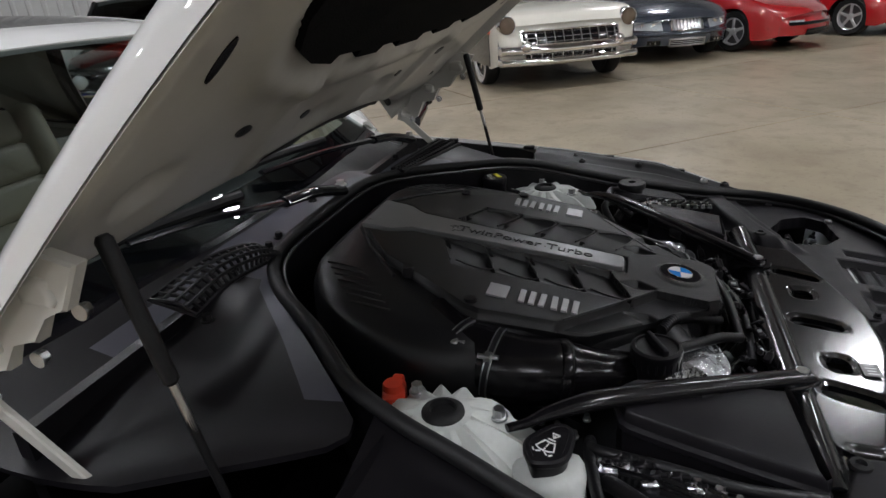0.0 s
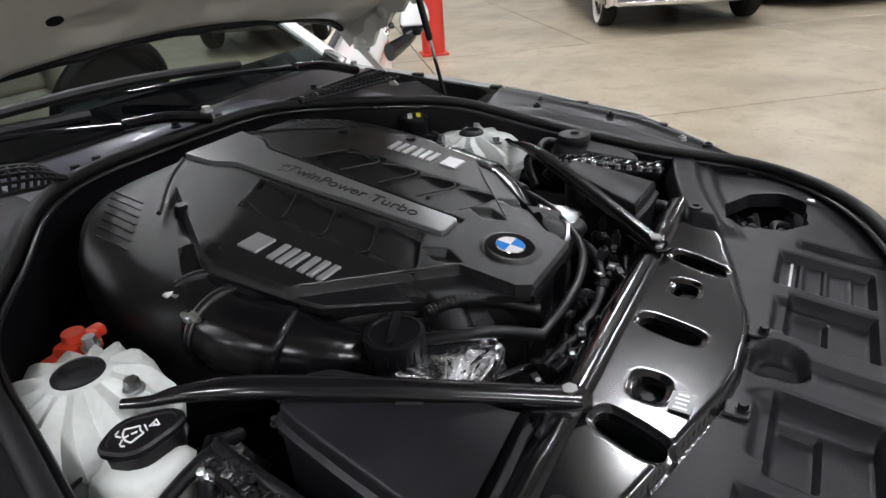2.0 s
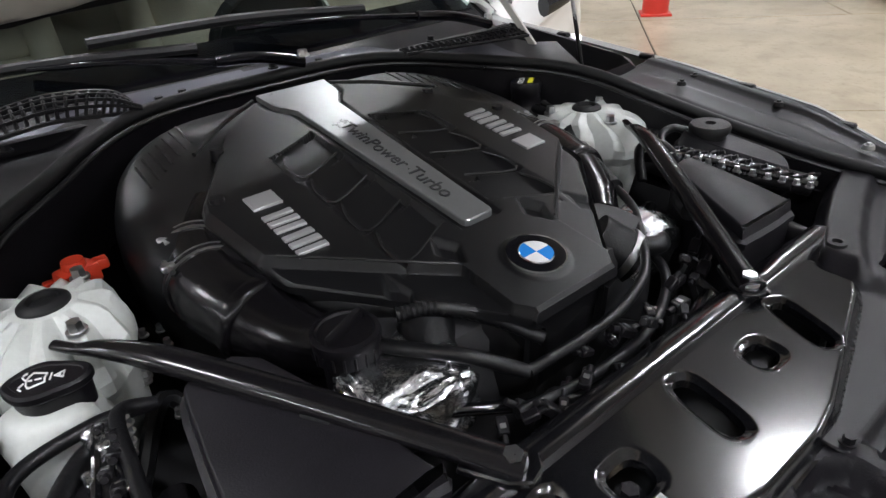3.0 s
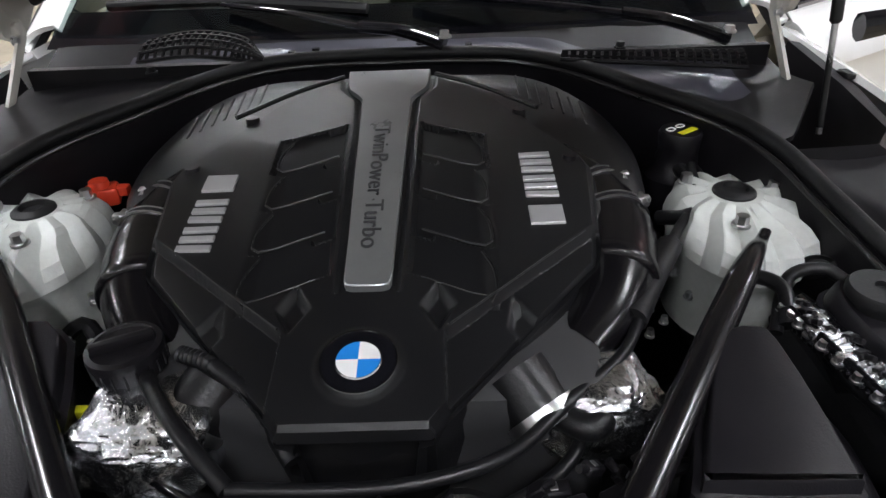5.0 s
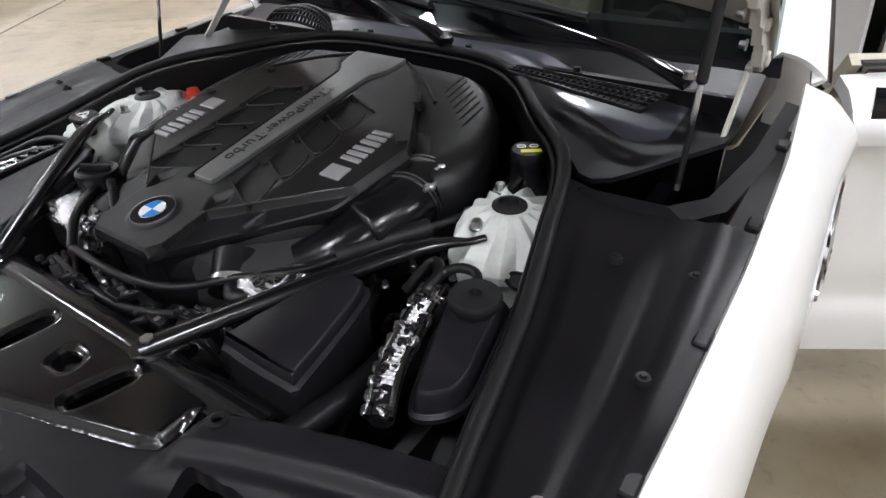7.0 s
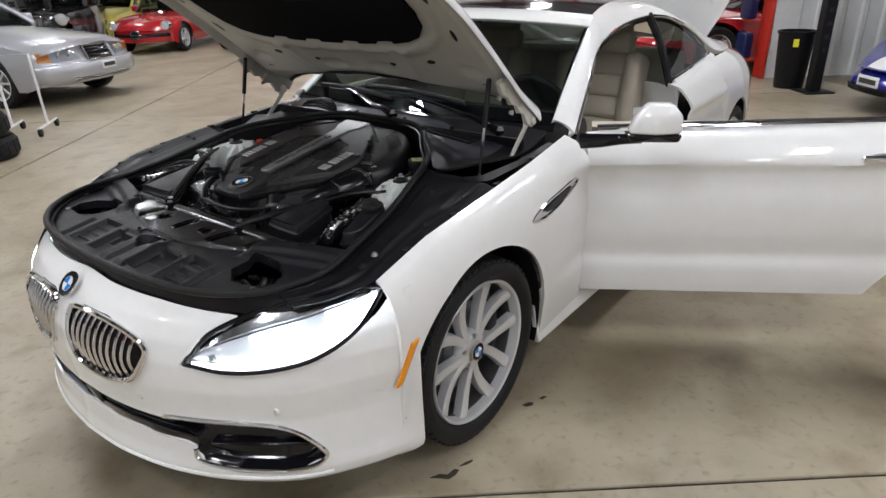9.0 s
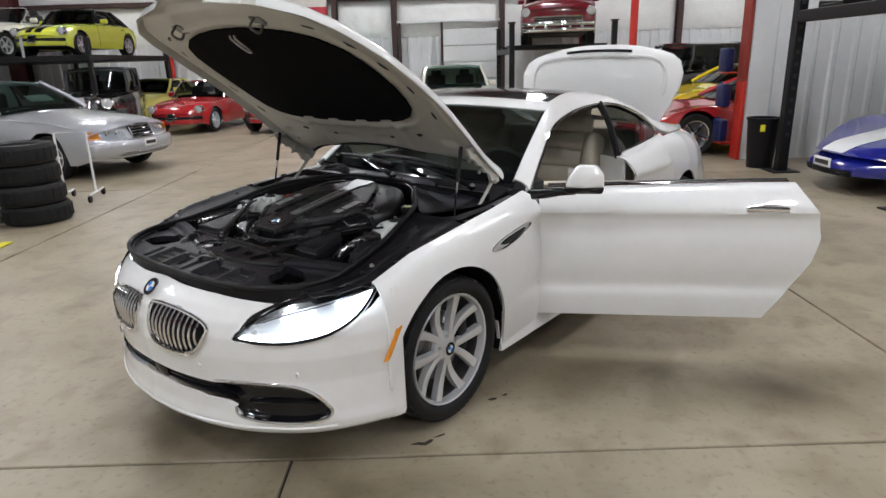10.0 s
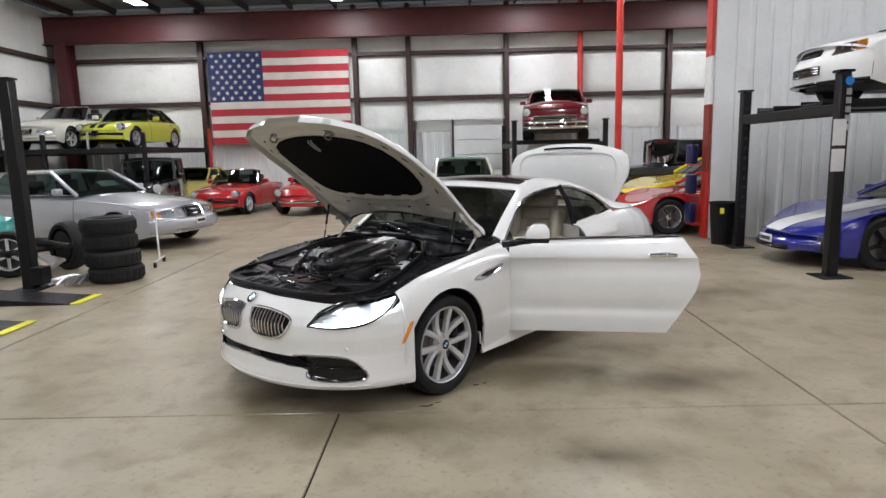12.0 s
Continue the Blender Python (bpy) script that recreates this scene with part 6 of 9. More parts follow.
for sx in (1, -1):
    # upstand under the seal at the sides
    bm = bmesh.new()
    sp = spline([(sx * x, y, z) for x, y, z in SH[:12]], 5)
    grid(bm, [[p, p + Vector((-0.008 * sx, 0, -0.05)), p + Vector((0.0, 0, -0.16))] for p in sp])
    thicken(bm, 0.006)
    part("seal_flange", bm, PLASTIC, car)
    # wing liner between seal and fender edge
    rows = []
    for i in range(41):
        y = 0.17 - 0.90 * i / 40
        a = None
        for p, q in zip(SH, SH[1:]):
            if q[1] <= y <= p[1] and p[0] > 0.45:
                t = (p[1] - y) / (p[1] - q[1] + 1e-9)
                a = (p[0] + (q[0] - p[0]) * t, p[2] + (q[2] - p[2]) * t)
        if a is None or y < -0.60:
            continue
        if y > -0.40:
            v = lerp_table(SIDE, y)
            b2 = (v[0] - 0.004, v[1] - 0.004)
        else:
            b2 = lerp_table([(-0.62, 0.70, 0.728), (-0.52, 0.775, 0.735), (-0.40, 0.831, 0.756)], y)
        row = []
        for k in range(33):
            f = k / 32
            x, z = a[0] + (b2[0] - a[0]) * f, a[1] - 0.012 + (b2[1] - a[1] + 0.012) * f
            z += -0.012 * math.sin(math.pi * min(f / 0.8, 1)) + 0.014 * (step(f, 0.12, 0.24) - step(f, 0.50, 0.64)) * step(-y, -0.14, 0.0) + 0.006 * step(f, 0.78, 0.84) - 0.004 * step(f, 0.9, 0.96)
            row.append((sx * x, y, z))
        rows.append(row)
    bm = bmesh.new()
    grid(bm, rows)
    thicken(bm, 0.006)
    ln = part("wing_liner", bm, LINER, car, "black moulded plastic wing liner", deg=50)
    for x, y, z, r, ma in ((0.765, -0.327, 0.795, 0.011, STEEL), (0.772, -0.385, 0.782, 0.013, RUBBER), (0.70, 0.02, 0.867, 0.010, RUBBER), (0.80, 0.05, 0.855, 0.010, RUBBER), (0.80, -0.14, 0.83, 0.010, RUBBER)):
        bm = bmesh.new()
        cyl(bm, (sx * x, y, z - 0.004), (sx * x, y, z + 0.004), r, r * 0.85, 18)
        cyl(bm, (sx * x, y, z + 0.004), (sx * x, y, z + 0.008), r * 0.5, r * 0.4, 6)
        part("screw", bm, ma, ln)
    for y in (-0.26, -0.05, 0.20, 0.45):
        v = lerp_table(SIDE, y)
        bm = bmesh.new()
        box(bm, (sx * (v[0] - 0.012), y, v[1] - 0.004), (0.02, 0.035, 0.012), 0.003, seg=1)
        part("clip", bm, PLASTIC, ln)
    # rear corner pocket with hinge and gas strut
    bm = bmesh.new()
    pk = [(0.585, 0.145, 0.89), (0.72, 0.165, 0.885), (0.765, 0.22, 0.885), (0.79, 0.40, 0.895), (0.795, 0.62, 0.915)]
    lo = [(0.62, 0.20, 0.70), (0.70, 0.20, 0.70), (0.73, 0.25, 0.70), (0.75, 0.42, 0.72), (0.75, 0.62, 0.74)]
    grid(bm, [[(sx * x, y, z) for x, y, z in pk], [(sx * x, y, z) for x, y, z in lo]])
    grid(bm, [[(sx * (x + 0.0), y, z) for x, y, z in pk], [(sx * min(x + 0.03, lerp_table(SIDE, y)[0]), y, lerp_table(SIDE, y)[1] - 0.006) for x, y, z in pk]])
    box(bm, (sx * 0.69, 0.42, 0.72), (0.16, 0.44, 0.02))
    part("hinge_pocket", bm, LINER, car)
    bm = bmesh.new()
    lathe(bm, [(0.0, 0), (0.0055, 0.001), (0.0045, 0.16), (0.0092, 0.165), (0.0092, 0.325), (0.006, 0.33), (0, 0.33)], n=16)
    lo_, hi_ = Vector((sx * 0.703, 0.287, 0.862)), Vector((sx * 0.697, 0.36, 1.185))
    x, y, z = frame_of(hi_ - lo_)
    rm = Matrix((x, y, z)).transposed().to_4x4()
    gs = part("gas_strut", bm, RUBBER, car, "black gas strut holding the bonnet", m=Matrix.Translation(lo_) @ rm)
    bm = bmesh.new()
    cyl(bm, (0, 0, -0.01), (0, 0, 0.165), 0.0048, n=14)
    part("rod", bm, STEEL, gs)
    # hinge: a cast arm along the bonnet's corner and a flat lower link
    bm = bmesh.new()
    arm = [(0.345, 1.175), (0.375, 1.125), (0.405, 1.118), (0.425, 1.085), (0.46, 1.082), (0.48, 1.045), (0.515, 1.04), (0.535, 0.995), (0.575, 0.975), (0.605, 0.985), (0.60, 1.015), (0.565, 1.03), (0.55, 1.065), (0.51, 1.085), (0.495, 1.12), (0.45, 1.13), (0.43, 1.16), (0.385, 1.185)]
    prism(bm, arm, 0.732, 0.748, 0.003, seg=1)
    link = [(0.565, 0.995), (0.585, 0.985), (0.47, 0.880), (0.45, 0.885)]
    prism(bm, link, 0.722, 0.730, 0.002, seg=1)
    for v in bm.verts:
        v.co = Vector((sx * v.co.z, v.co.x, v.co.y))
    hg = part("bonnet_hinge", bm, HOODIN, car, "pale painted steel bonnet hinge")
    for cq, sq, sd in (((0.740, 0.40, 1.145), (0.014, 0.022, 0.016), 1.3), ((0.740, 0.49, 1.08), (0.014, 0.018, 0.014), 4.1), ((0.740, 0.575, 1.0), (0.016, 0.018, 0.014), 6.6)):
        part("boss", casting((sx * cq[0], cq[1], cq[2]), sq, sd), HOODIN, hg, deg=60)
    for q in ((0.742, 0.38, 1.115), (0.742, 0.46, 1.05), (0.745, 0.555, 0.985)):
        bm = bmesh.new()
        hexbolt(bm, (sx * (q[0] - 0.012), q[1], q[2]), 0.007, 0.012, (-sx, 0, 0))
        part("bolt", bm, STEEL, hg)

# front beam and slotted radiator plate
bm = bmesh.new()
rows = []
for i in range(61):
    x = -0.44 + 0.88 * i / 60
    e = 0.022 * (1 - step(abs(abs(x) - 0.27), 0.0, 0.05))
    rows.append([(x, -0.350, 0.735), (x, -0.362, 0.762 - e * 0.3), (x, -0.375, 0.777 - e * 0.3), (x, -0.392, 0.782), (x, -0.405, 0.777), (x, -0.412, 0.766), (x, -0.418, 0.764)])
grid(bm, rows)
thicken(bm, 0.006)
part("front_beam", bm, SATIN, car, "satin black pressed steel cross beam", deg=60)
PLATE = [(0.352, -0.41), (0.352, -0.478), (0.32, -0.495), (0.10, -0.558), (0.05, -0.566), (-0.05, -0.566), (-0.10, -0.558), (-0.32, -0.495), (-0.352, -0.478), (-0.352, -0.41)]
SLOTS = []
for cx, cy, lx, ly, ang in ((0.206, -0.466, 0.016, 0.046, 20), (0.0, -0.464, 0.017, 0.044, 12), (-0.222, -0.466, 0.019, 0.046, 18), (0.117, -0.462, 0.022, 0.019, 0), (-0.133, -0.466, 0.024, 0.020, 0)):
    ca, sa = math.cos(radians(ang)), math.sin(radians(ang))
    pts = []
    for k in range(16):
        a = 2 * math.pi * k / 16
        px = lx * math.copysign(abs(math.cos(a)) ** 0.5, math.cos(a))
        py = ly * math.copysign(abs(math.sin(a)) ** 0.6, math.sin(a))
        pts.append((cx + px * ca + py * sa, cy - px * sa + py * ca))
    SLOTS.append(pts)


def plate_h(x, y):
    z = 0.768 + 0.05 * (y + 0.48)
    d = min(edge_dist((x, y), q) for q in SLOTS)
    z -= 0.005 * (1 - step(d, 0.0, 0.007))
    z -= 0.014 * (1 - step(edge_dist((x, y), PLATE), 0.0, 0.014)) * step(-y, 0.42, 0.44)
    return z


bm = sheet(-0.356, 0.356, -0.570, -0.408, 0.0035, lambda x, y: inside((x, y), PLATE) and not any(inside((x, y), s) for s in SLOTS), plate_h)
smooth_rim(bm, 14)
be = [e for e in bm.edges if e.is_boundary]
out = bmesh.ops.extrude_edge_only(bm, edges=be)
bmesh.ops.translate(bm, vec=(0, 0, -0.010), verts=[g for g in out["geom"] if isinstance(g, bmesh.types.BMVert)])
rp = part("radiator_plate", bm, SATIN, car, "satin black slotted steel radiator plate", deg=50)
for x, y in ((0.117, -0.462), (-0.133, -0.466)):
    bm = bmesh.new()
    hexbolt(bm, (x, y, 0.742), 0.010, 0.010)
    part("bolt", bm, GREYPL, rp)
for x, y in ((0.06, -0.572), (-0.115, -0.566)):
    bm = bmesh.new()
    box(bm, (x, y, 0.755), (0.03, 0.03, 0.006), 0.002, seg=1)
    hexbolt(bm, (x, y - 0.005, 0.757), 0.006, 0.010)
    part("fixing", bm, PLASTIC, rp)
bm = bmesh.new()
box(bm, (-0.148, -0.507, 0.7705), (0.034, 0.026, 0.0012))
sticker = part("sticker", bm, mat("grey_sticker", (0.25, 0.25, 0.25), 0.4), rp, "small grey label with printed bars")
for k in range(4):
    bm = bmesh.new()
    box(bm, (-0.160 + 0.008 * k, -0.507, 0.7713), (0.003, 0.016 - 0.003 * (k % 2), 0.001))
    part("bar", bm, LABELW, sticker)

# moulded front panel between plate, seal and bumper
HOLE = [(0.405, -0.478), (0.415, -0.575), (0.47, -0.615), (0.575, -0.605), (0.60, -0.56), (0.575, -0.505), (0.50, -0.465)]
SEALXY = [(x, y) for x, y, z in SEAL]


def panel_edge(x):
    """Rear edge of the raised duct, slanting back towards the wing."""
    return lerp_table([(0.34, -0.418), (0.36, -0.412), (0.45, -0.373), (0.56, -0.337), (0.70, -0.302)], abs(x))[0] - (0.010 if x < 0 else 0.0)


def front_z(x, y):
    ax = abs(x)
    z = 0.752 - 0.02 * step(-y, 0.55, 0.75) + 0.012 * step(-y, 0.74, 0.80)
    # recessed channels
    for x0, x1, y0, y1, dz in ((0.06, 0.20, -0.72, -0.60, 0.022), (0.22, 0.34, -0.72, -0.575, 0.018), (0.08, 0.18, -0.66, -0.58, 0.010), (0.36, 0.40, -0.74, -0.60, 0.012)):
        d = min(ax - x0, x1 - ax, y - y0, y1 - y)
        z -= dz * step(d, 0.0, 0.010)
    # lock arms in the middle
    d = abs(ax - 0.045)
    z += 0.012 * (1 - step(d, 0.022, 0.032)) * step(-y, 0.56, 0.60) * (1 - step(-y, 0.72, 0.75))
    q = math.hypot(ax * 0.9, y + 0.60)
    z -= 0.03 * (1 - step(q, 0.030, 0.042))
    # raised duct over the lamp
    t = (ax - 0.36) / 0.32
    if t > -0.05:
        yr = panel_edge(x) - 0.036
        d = abs(y - yr)
        z += (0.030 * (1 - step(y - yr, 0.018, 0.036)) * (1 - step(yr - y, 0.020, 0.044)) + 0.014 * (1 - step(yr - y, 0.056, 0.080)) * step(yr - y, 0.020, 0.044)) * step(t, -0.05, 0.08)
    for k in range(3):
        z += 0.006 * (1 - step(abs(y + 0.615 + 0.035 * k), 0.003, 0.007)) * (1 if 0.23 < ax < 0.33 else 0)
    return z


def front_keep(x, y):
    if not inside((x, y), SEALXY):
        return False
    if inside((abs(x), y), HOLE):
        return False
    if inside((x, y), [(p[0] * 0.985, p[1] * 0.99) for p in PLATE]) or (abs(x) < 0.34 and y > -0.47):
        return False
    return y < panel_edge(x)


bm = sheet(-0.71, 0.71, -0.80, -0.30, 0.004, front_keep, front_z)
smooth_rim(bm, 4)
be = [e for e in bm.edges if e.is_boundary]
out = bmesh.ops.extrude_edge_only(bm, edges=be)
bmesh.ops.translate(bm, vec=(0, 0, -0.03), verts=[g for g in out["geom"] if isinstance(g, bmesh.types.BMVert)])
fp = part("front_panel", bm, GREYPL, car, "dark grey moulded plastic front panel", deg=40)
for sx in (1, -1):
    bm = bmesh.new()
    lathe(bm, [(0.014, 0), (0.013, 0.005), (0.007, 0.006), (0.006, 0.001), (0, 0.001)], Matrix.Translation((sx * 0.396, -0.425, 0.781)), 24)
    part("screw", bm, RUBBER, fp)
    for k in range(24):
        q = (sx * rng.uniform(0.42, 0.58), rng.uniform(-0.60, -0.48), 0.665 + 0.045 * rng.random())
        plug(q, (rng.uniform(-1, 1), rng.uniform(-1, 1), 0.5), rng.uniform(0.014, 0.03), fp)
    for k in range(8):
        q = Vector((sx * rng.uniform(0.43, 0.56), rng.uniform(-0.59, -0.49), 0.70))
        bm = bmesh.new()
        tube(bm, [q, q + Vector((rng.uniform(-0.04, 0.04), rng.uniform(-0.04, 0.04), 0.015)), q + Vector((rng.uniform(-0.07, 0.07), rng.uniform(-0.06, 0.06), -0.02))], rng.uniform(0.004, 0.008), 8, 6)
        part("cable", bm, HOSE, fp)
    bm = bmesh.new()
    box(bm, (sx * 0.5, -0.54, 0.63), (0.24, 0.18, 0.04), 0.01)
    part("lamp_back", bm, PLASTIC, fp)
bm = bmesh.new()
box(bm, (0.30, -0.60, 0.73), (0.10, 0.004, 0.004))
part("edge", bm, STEEL, fp)

# sill between the seal and the bumper's top edge
bm = bmesh.new()
rows = []
for i in range(61):
    s = -0.80 + 1.6 * i / 60
    top = nose(s, shut_z(s) + 0.003, -0.001)
    best = min((Vector(p) for p in spline(SEAL, 4, True)), key=lambda p: (p - top).length)
    rows.append([top + Vector((0, 0, 0.002)), top.lerp(best, 0.25) + Vector((0, 0, -0.002)), top.lerp(best, 0.7) + Vector((0, 0, -0.012)), best + Vector((0, 0, -0.012))])
grid(bm, rows)
thicken(bm, 0.006)
sl = part("front_sill_trim", bm, PLASTIC, car, "black plastic trim behind the bumper edge", deg=50)
for s in (-0.66, -0.5, 0.5, 0.66):
    q = nose(s, 0.735) * 0.985
    bm = bmesh.new()
    box(bm, (q.x, q.y, 0.752), (0.012, 0.016, 0.008), 0.002, seg=1)
    part("clip", bm, STEEL, sl)

# cowl, grilles and wipers
COWL = mat("dark_blue_grey_paint", (0.062, 0.062, 0.082), 0.40, 0.2, 0.1, 0.15, 6)
bm = bmesh.new()
rows = []
for i in range(61):
    x = -0.74 + 1.48 * i / 60
    ax = abs(x)
    ys = lerp_table([(0, 0.51, 0.935), (0.2, 0.505, 0.933), (0.32, 0.45, 0.925), (0.43, 0.33, 0.913), (0.52, 0.24, 0.90), (0.58, 0.18, 0.885), (0.62, 0.21, 0.885), (0.74, 0.40, 0.90)], ax)
    yb = lerp_table([(0, 0.625, 0.952), (0.4, 0.645, 0.950), (0.74, 0.72, 0.942)], ax)
    dip = 0.03 * step(ax, 0.28, 0.40)
    row = []
    for k in range(9):
        f = k / 8
        z = ys[1] + (yb[1] - ys[1]) * f - dip * math.sin(math.pi * f) + 0.010 * math.exp(-((x - 0.22) / 0.07) ** 2 - ((f - 0.35) / 0.25) ** 2)
        row.append((x, ys[0] + (yb[0] - ys[0]) * f, z))
    rows.append(row)
bm.free()
side = bmesh.new()
mid = bmesh.new()
for a, b2 in zip(rows, rows[1:]):
    ax = abs(a[4][0] + b2[4][0]) / 2
    for k in range(8):
        if a[4][0] < 0:
            black = ax > 0.55 or (ax > 0.29 and 1 <= k < 6) or k > 6
        else:
            black = ax > 0.64 or (ax > 0.31 and k < 3) or k > 5
        t_ = side if black else mid
        t_.faces.new([t_.verts.new(p) for p in (a[k], a[k + 1], b2[k + 1], b2[k])])
for t_ in (side, mid):
    bmesh.ops.remove_doubles(t_, verts=t_.verts, dist=1e-5)
    thicken(t_, 0.008)
cowl = part("cowl_panel", mid, COWL, car, "dark blue-grey painted cowl panel", deg=50)
part("cowl_cover", side, LINER, car, "black plastic cowl cover", deg=50)
for sx, a0, a1, wv, n in ((1, (0.30, 0.44, 0.948), (0.61, 0.395, 0.945), (0.02, 0.075, 0.008), 22),):
    # mesh grille
    a0, a1, wv = Vector(a0), Vector(a1), Vector(wv)
    bm = bmesh.new()
    tube(bm, [a0 - wv * 0.1, a1 - wv * 0.4, a1 + wv * 0.6, a0 + wv * 0.35], 0.004, 6, 0, True)
    gr = part("cowl_grille", bm, LINER, cowl, "black plastic mesh grille")
    for k in range(1, n):
        f = k / n
        p = a0.lerp(a1, f)
        bm = bmesh.new()
        tube(bm, [p - wv * (0.1 + 0.3 * f), p + wv * 0.1 + Vector((0, 0, 0.006)), p + wv * (0.35 + 0.25 * f)], 0.0028, 5, 0)
        part("bar", bm, LINER, gr)
    for f in (-0.15, 0.1, 0.35):
        bm = bmesh.new()
        tube(bm, [a0 + wv * (f * 0.5 + 0.05) + Vector((0, 0, 0.004)), a1 + wv * f + Vector((0, 0, 0.004))], 0.0028, 5, 0)
        part("bar", bm, LINER, gr)
# domed mesh grille on the passenger's side
LOWE = spline([(-0.236, 0.480, 0.946), (-0.30, 0.484, 0.955), (-0.38, 0.486, 0.962), (-0.47, 0.480, 0.956)], 6)
TOPE = spline([(-0.240, 0.486, 0.952), (-0.275, 0.508, 0.985), (-0.37, 0.540, 0.992), (-0.47, 0.560, 0.975)], 6)
bm = bmesh.new()
tube(bm, LOWE + TOPE[::-1], 0.004, 6, 0, True)
gr = part("cowl_grille", bm, LINER, cowl, "black plastic domed mesh grille")
for k in range(1, len(LOWE)):
    bm = bmesh.new()
    p, q = LOWE[k], TOPE[k]
    tube(bm, [p, p.lerp(q, 0.5) + Vector((0, -0.006, 0.008)), q], 0.0034, 6, 4)
    part("bar", bm, LINER, gr)
for f in (0.28, 0.52, 0.76):
    bm = bmesh.new()
    tube(bm, [p.lerp(q, f) + Vector((0, -0.024, 0.032)) * f * (1 - f) for p, q in zip(LOWE, TOPE)], 0.0034, 6, 0)
    part("bar", bm, LINER, gr)
for x, y, z in ((0.14, 0.53, 0.945), (-0.195, 0.525, 0.943), (0.05, 0.56, 0.95), (0.42, 0.50, 0.945), (-0.15, 0.53, 0.945), (-0.3, 0.53, 0.942), (-0.45, 0.48, 0.935)):
    bm = bmesh.new()
    hexbolt(bm, (x, y, z), 0.008, 0.012)
    part("bolt", bm, RUBBER, cowl)
for pv, mid, end, b0, b1 in (((0.095, 0.508, 0.962), (-0.065, 0.559, 0.987), (-0.36, 0.685, 1.012), (-0.64, 0.775, 1.0), (-0.06, 0.665, 0.998)), ((0.631, 0.532, 0.947), (0.434, 0.568, 0.993), (0.03, 0.665, 1.02), (-0.25, 0.705, 1.035), (0.36, 0.68, 1.01))):
    pv, mid, end = Vector(pv), Vector(mid), Vector(end)
    bm = bmesh.new()
    tube(bm, [pv, pv.lerp(mid, 0.5) + Vector((0, 0, 0.008)), mid], [0.022, 0.020, 0.018], 10, 5, flat=0.6)
    wp_ = part("wiper", bm, BLACKGLOSS, car, "black wiper arm")
    bm = bmesh.new()
    tube(bm, [mid, mid.lerp(end, 0.5) + Vector((0, 0, 0.006)), end], [0.014, 0.012, 0.010], 8, 5, flat=0.5)
    part("arm", bm, BLACKGLOSS, wp_)
    bm = bmesh.new()
    hexbolt(bm, pv + Vector((0, 0, 0.012)), 0.010, 0.012)
    part("nut", bm, STEEL, wp_)
    bm = bmesh.new()
    tube(bm, [b0, Vector(b0).lerp(Vector(b1), 0.5) + Vector((0, 0, 0.012)), b1], 0.011, 8, 5)
    part("blade", bm, RUBBER, wp_)


# ---- outside of the coupe ----
def nosex(x, z, out=0.0):
    """The bumper skin at a given x."""
    lo, hi = 0.0, 1.0
    for _ in range(24):
        m_ = (lo + hi) / 2
        if nose(m_, z, out).x < abs(x):
            lo = m_
        else:
            hi = m_
    p = nose(lo, z, out)
    return Vector((math.copysign(p.x, x), p.y, z))


def skin_patch(outline, out, n=10):
    """A patch on the bumper skin inside an outline of (x, z), as rings drawn to its middle."""
    bm = bmesh.new()
    pts = spline([(x, z, 0) for x, z in outline], 4, True)
    c = sum(pts, Vector()) / len(pts)
    rows = []
    for k in range(n):
        f = 1 - k / n
        rows.append([nosex(c.x + (p.x - c.x) * f, c.y + (p.y - c.y) * f, out if k else max(out, 0.0) - 0.001) for p in pts])
    vs = grid(bm, rows, True)
    bm.faces.new(vs[-1])
    return bm, [nosex(p.x, p.y, out + 0.002) for p in pts]


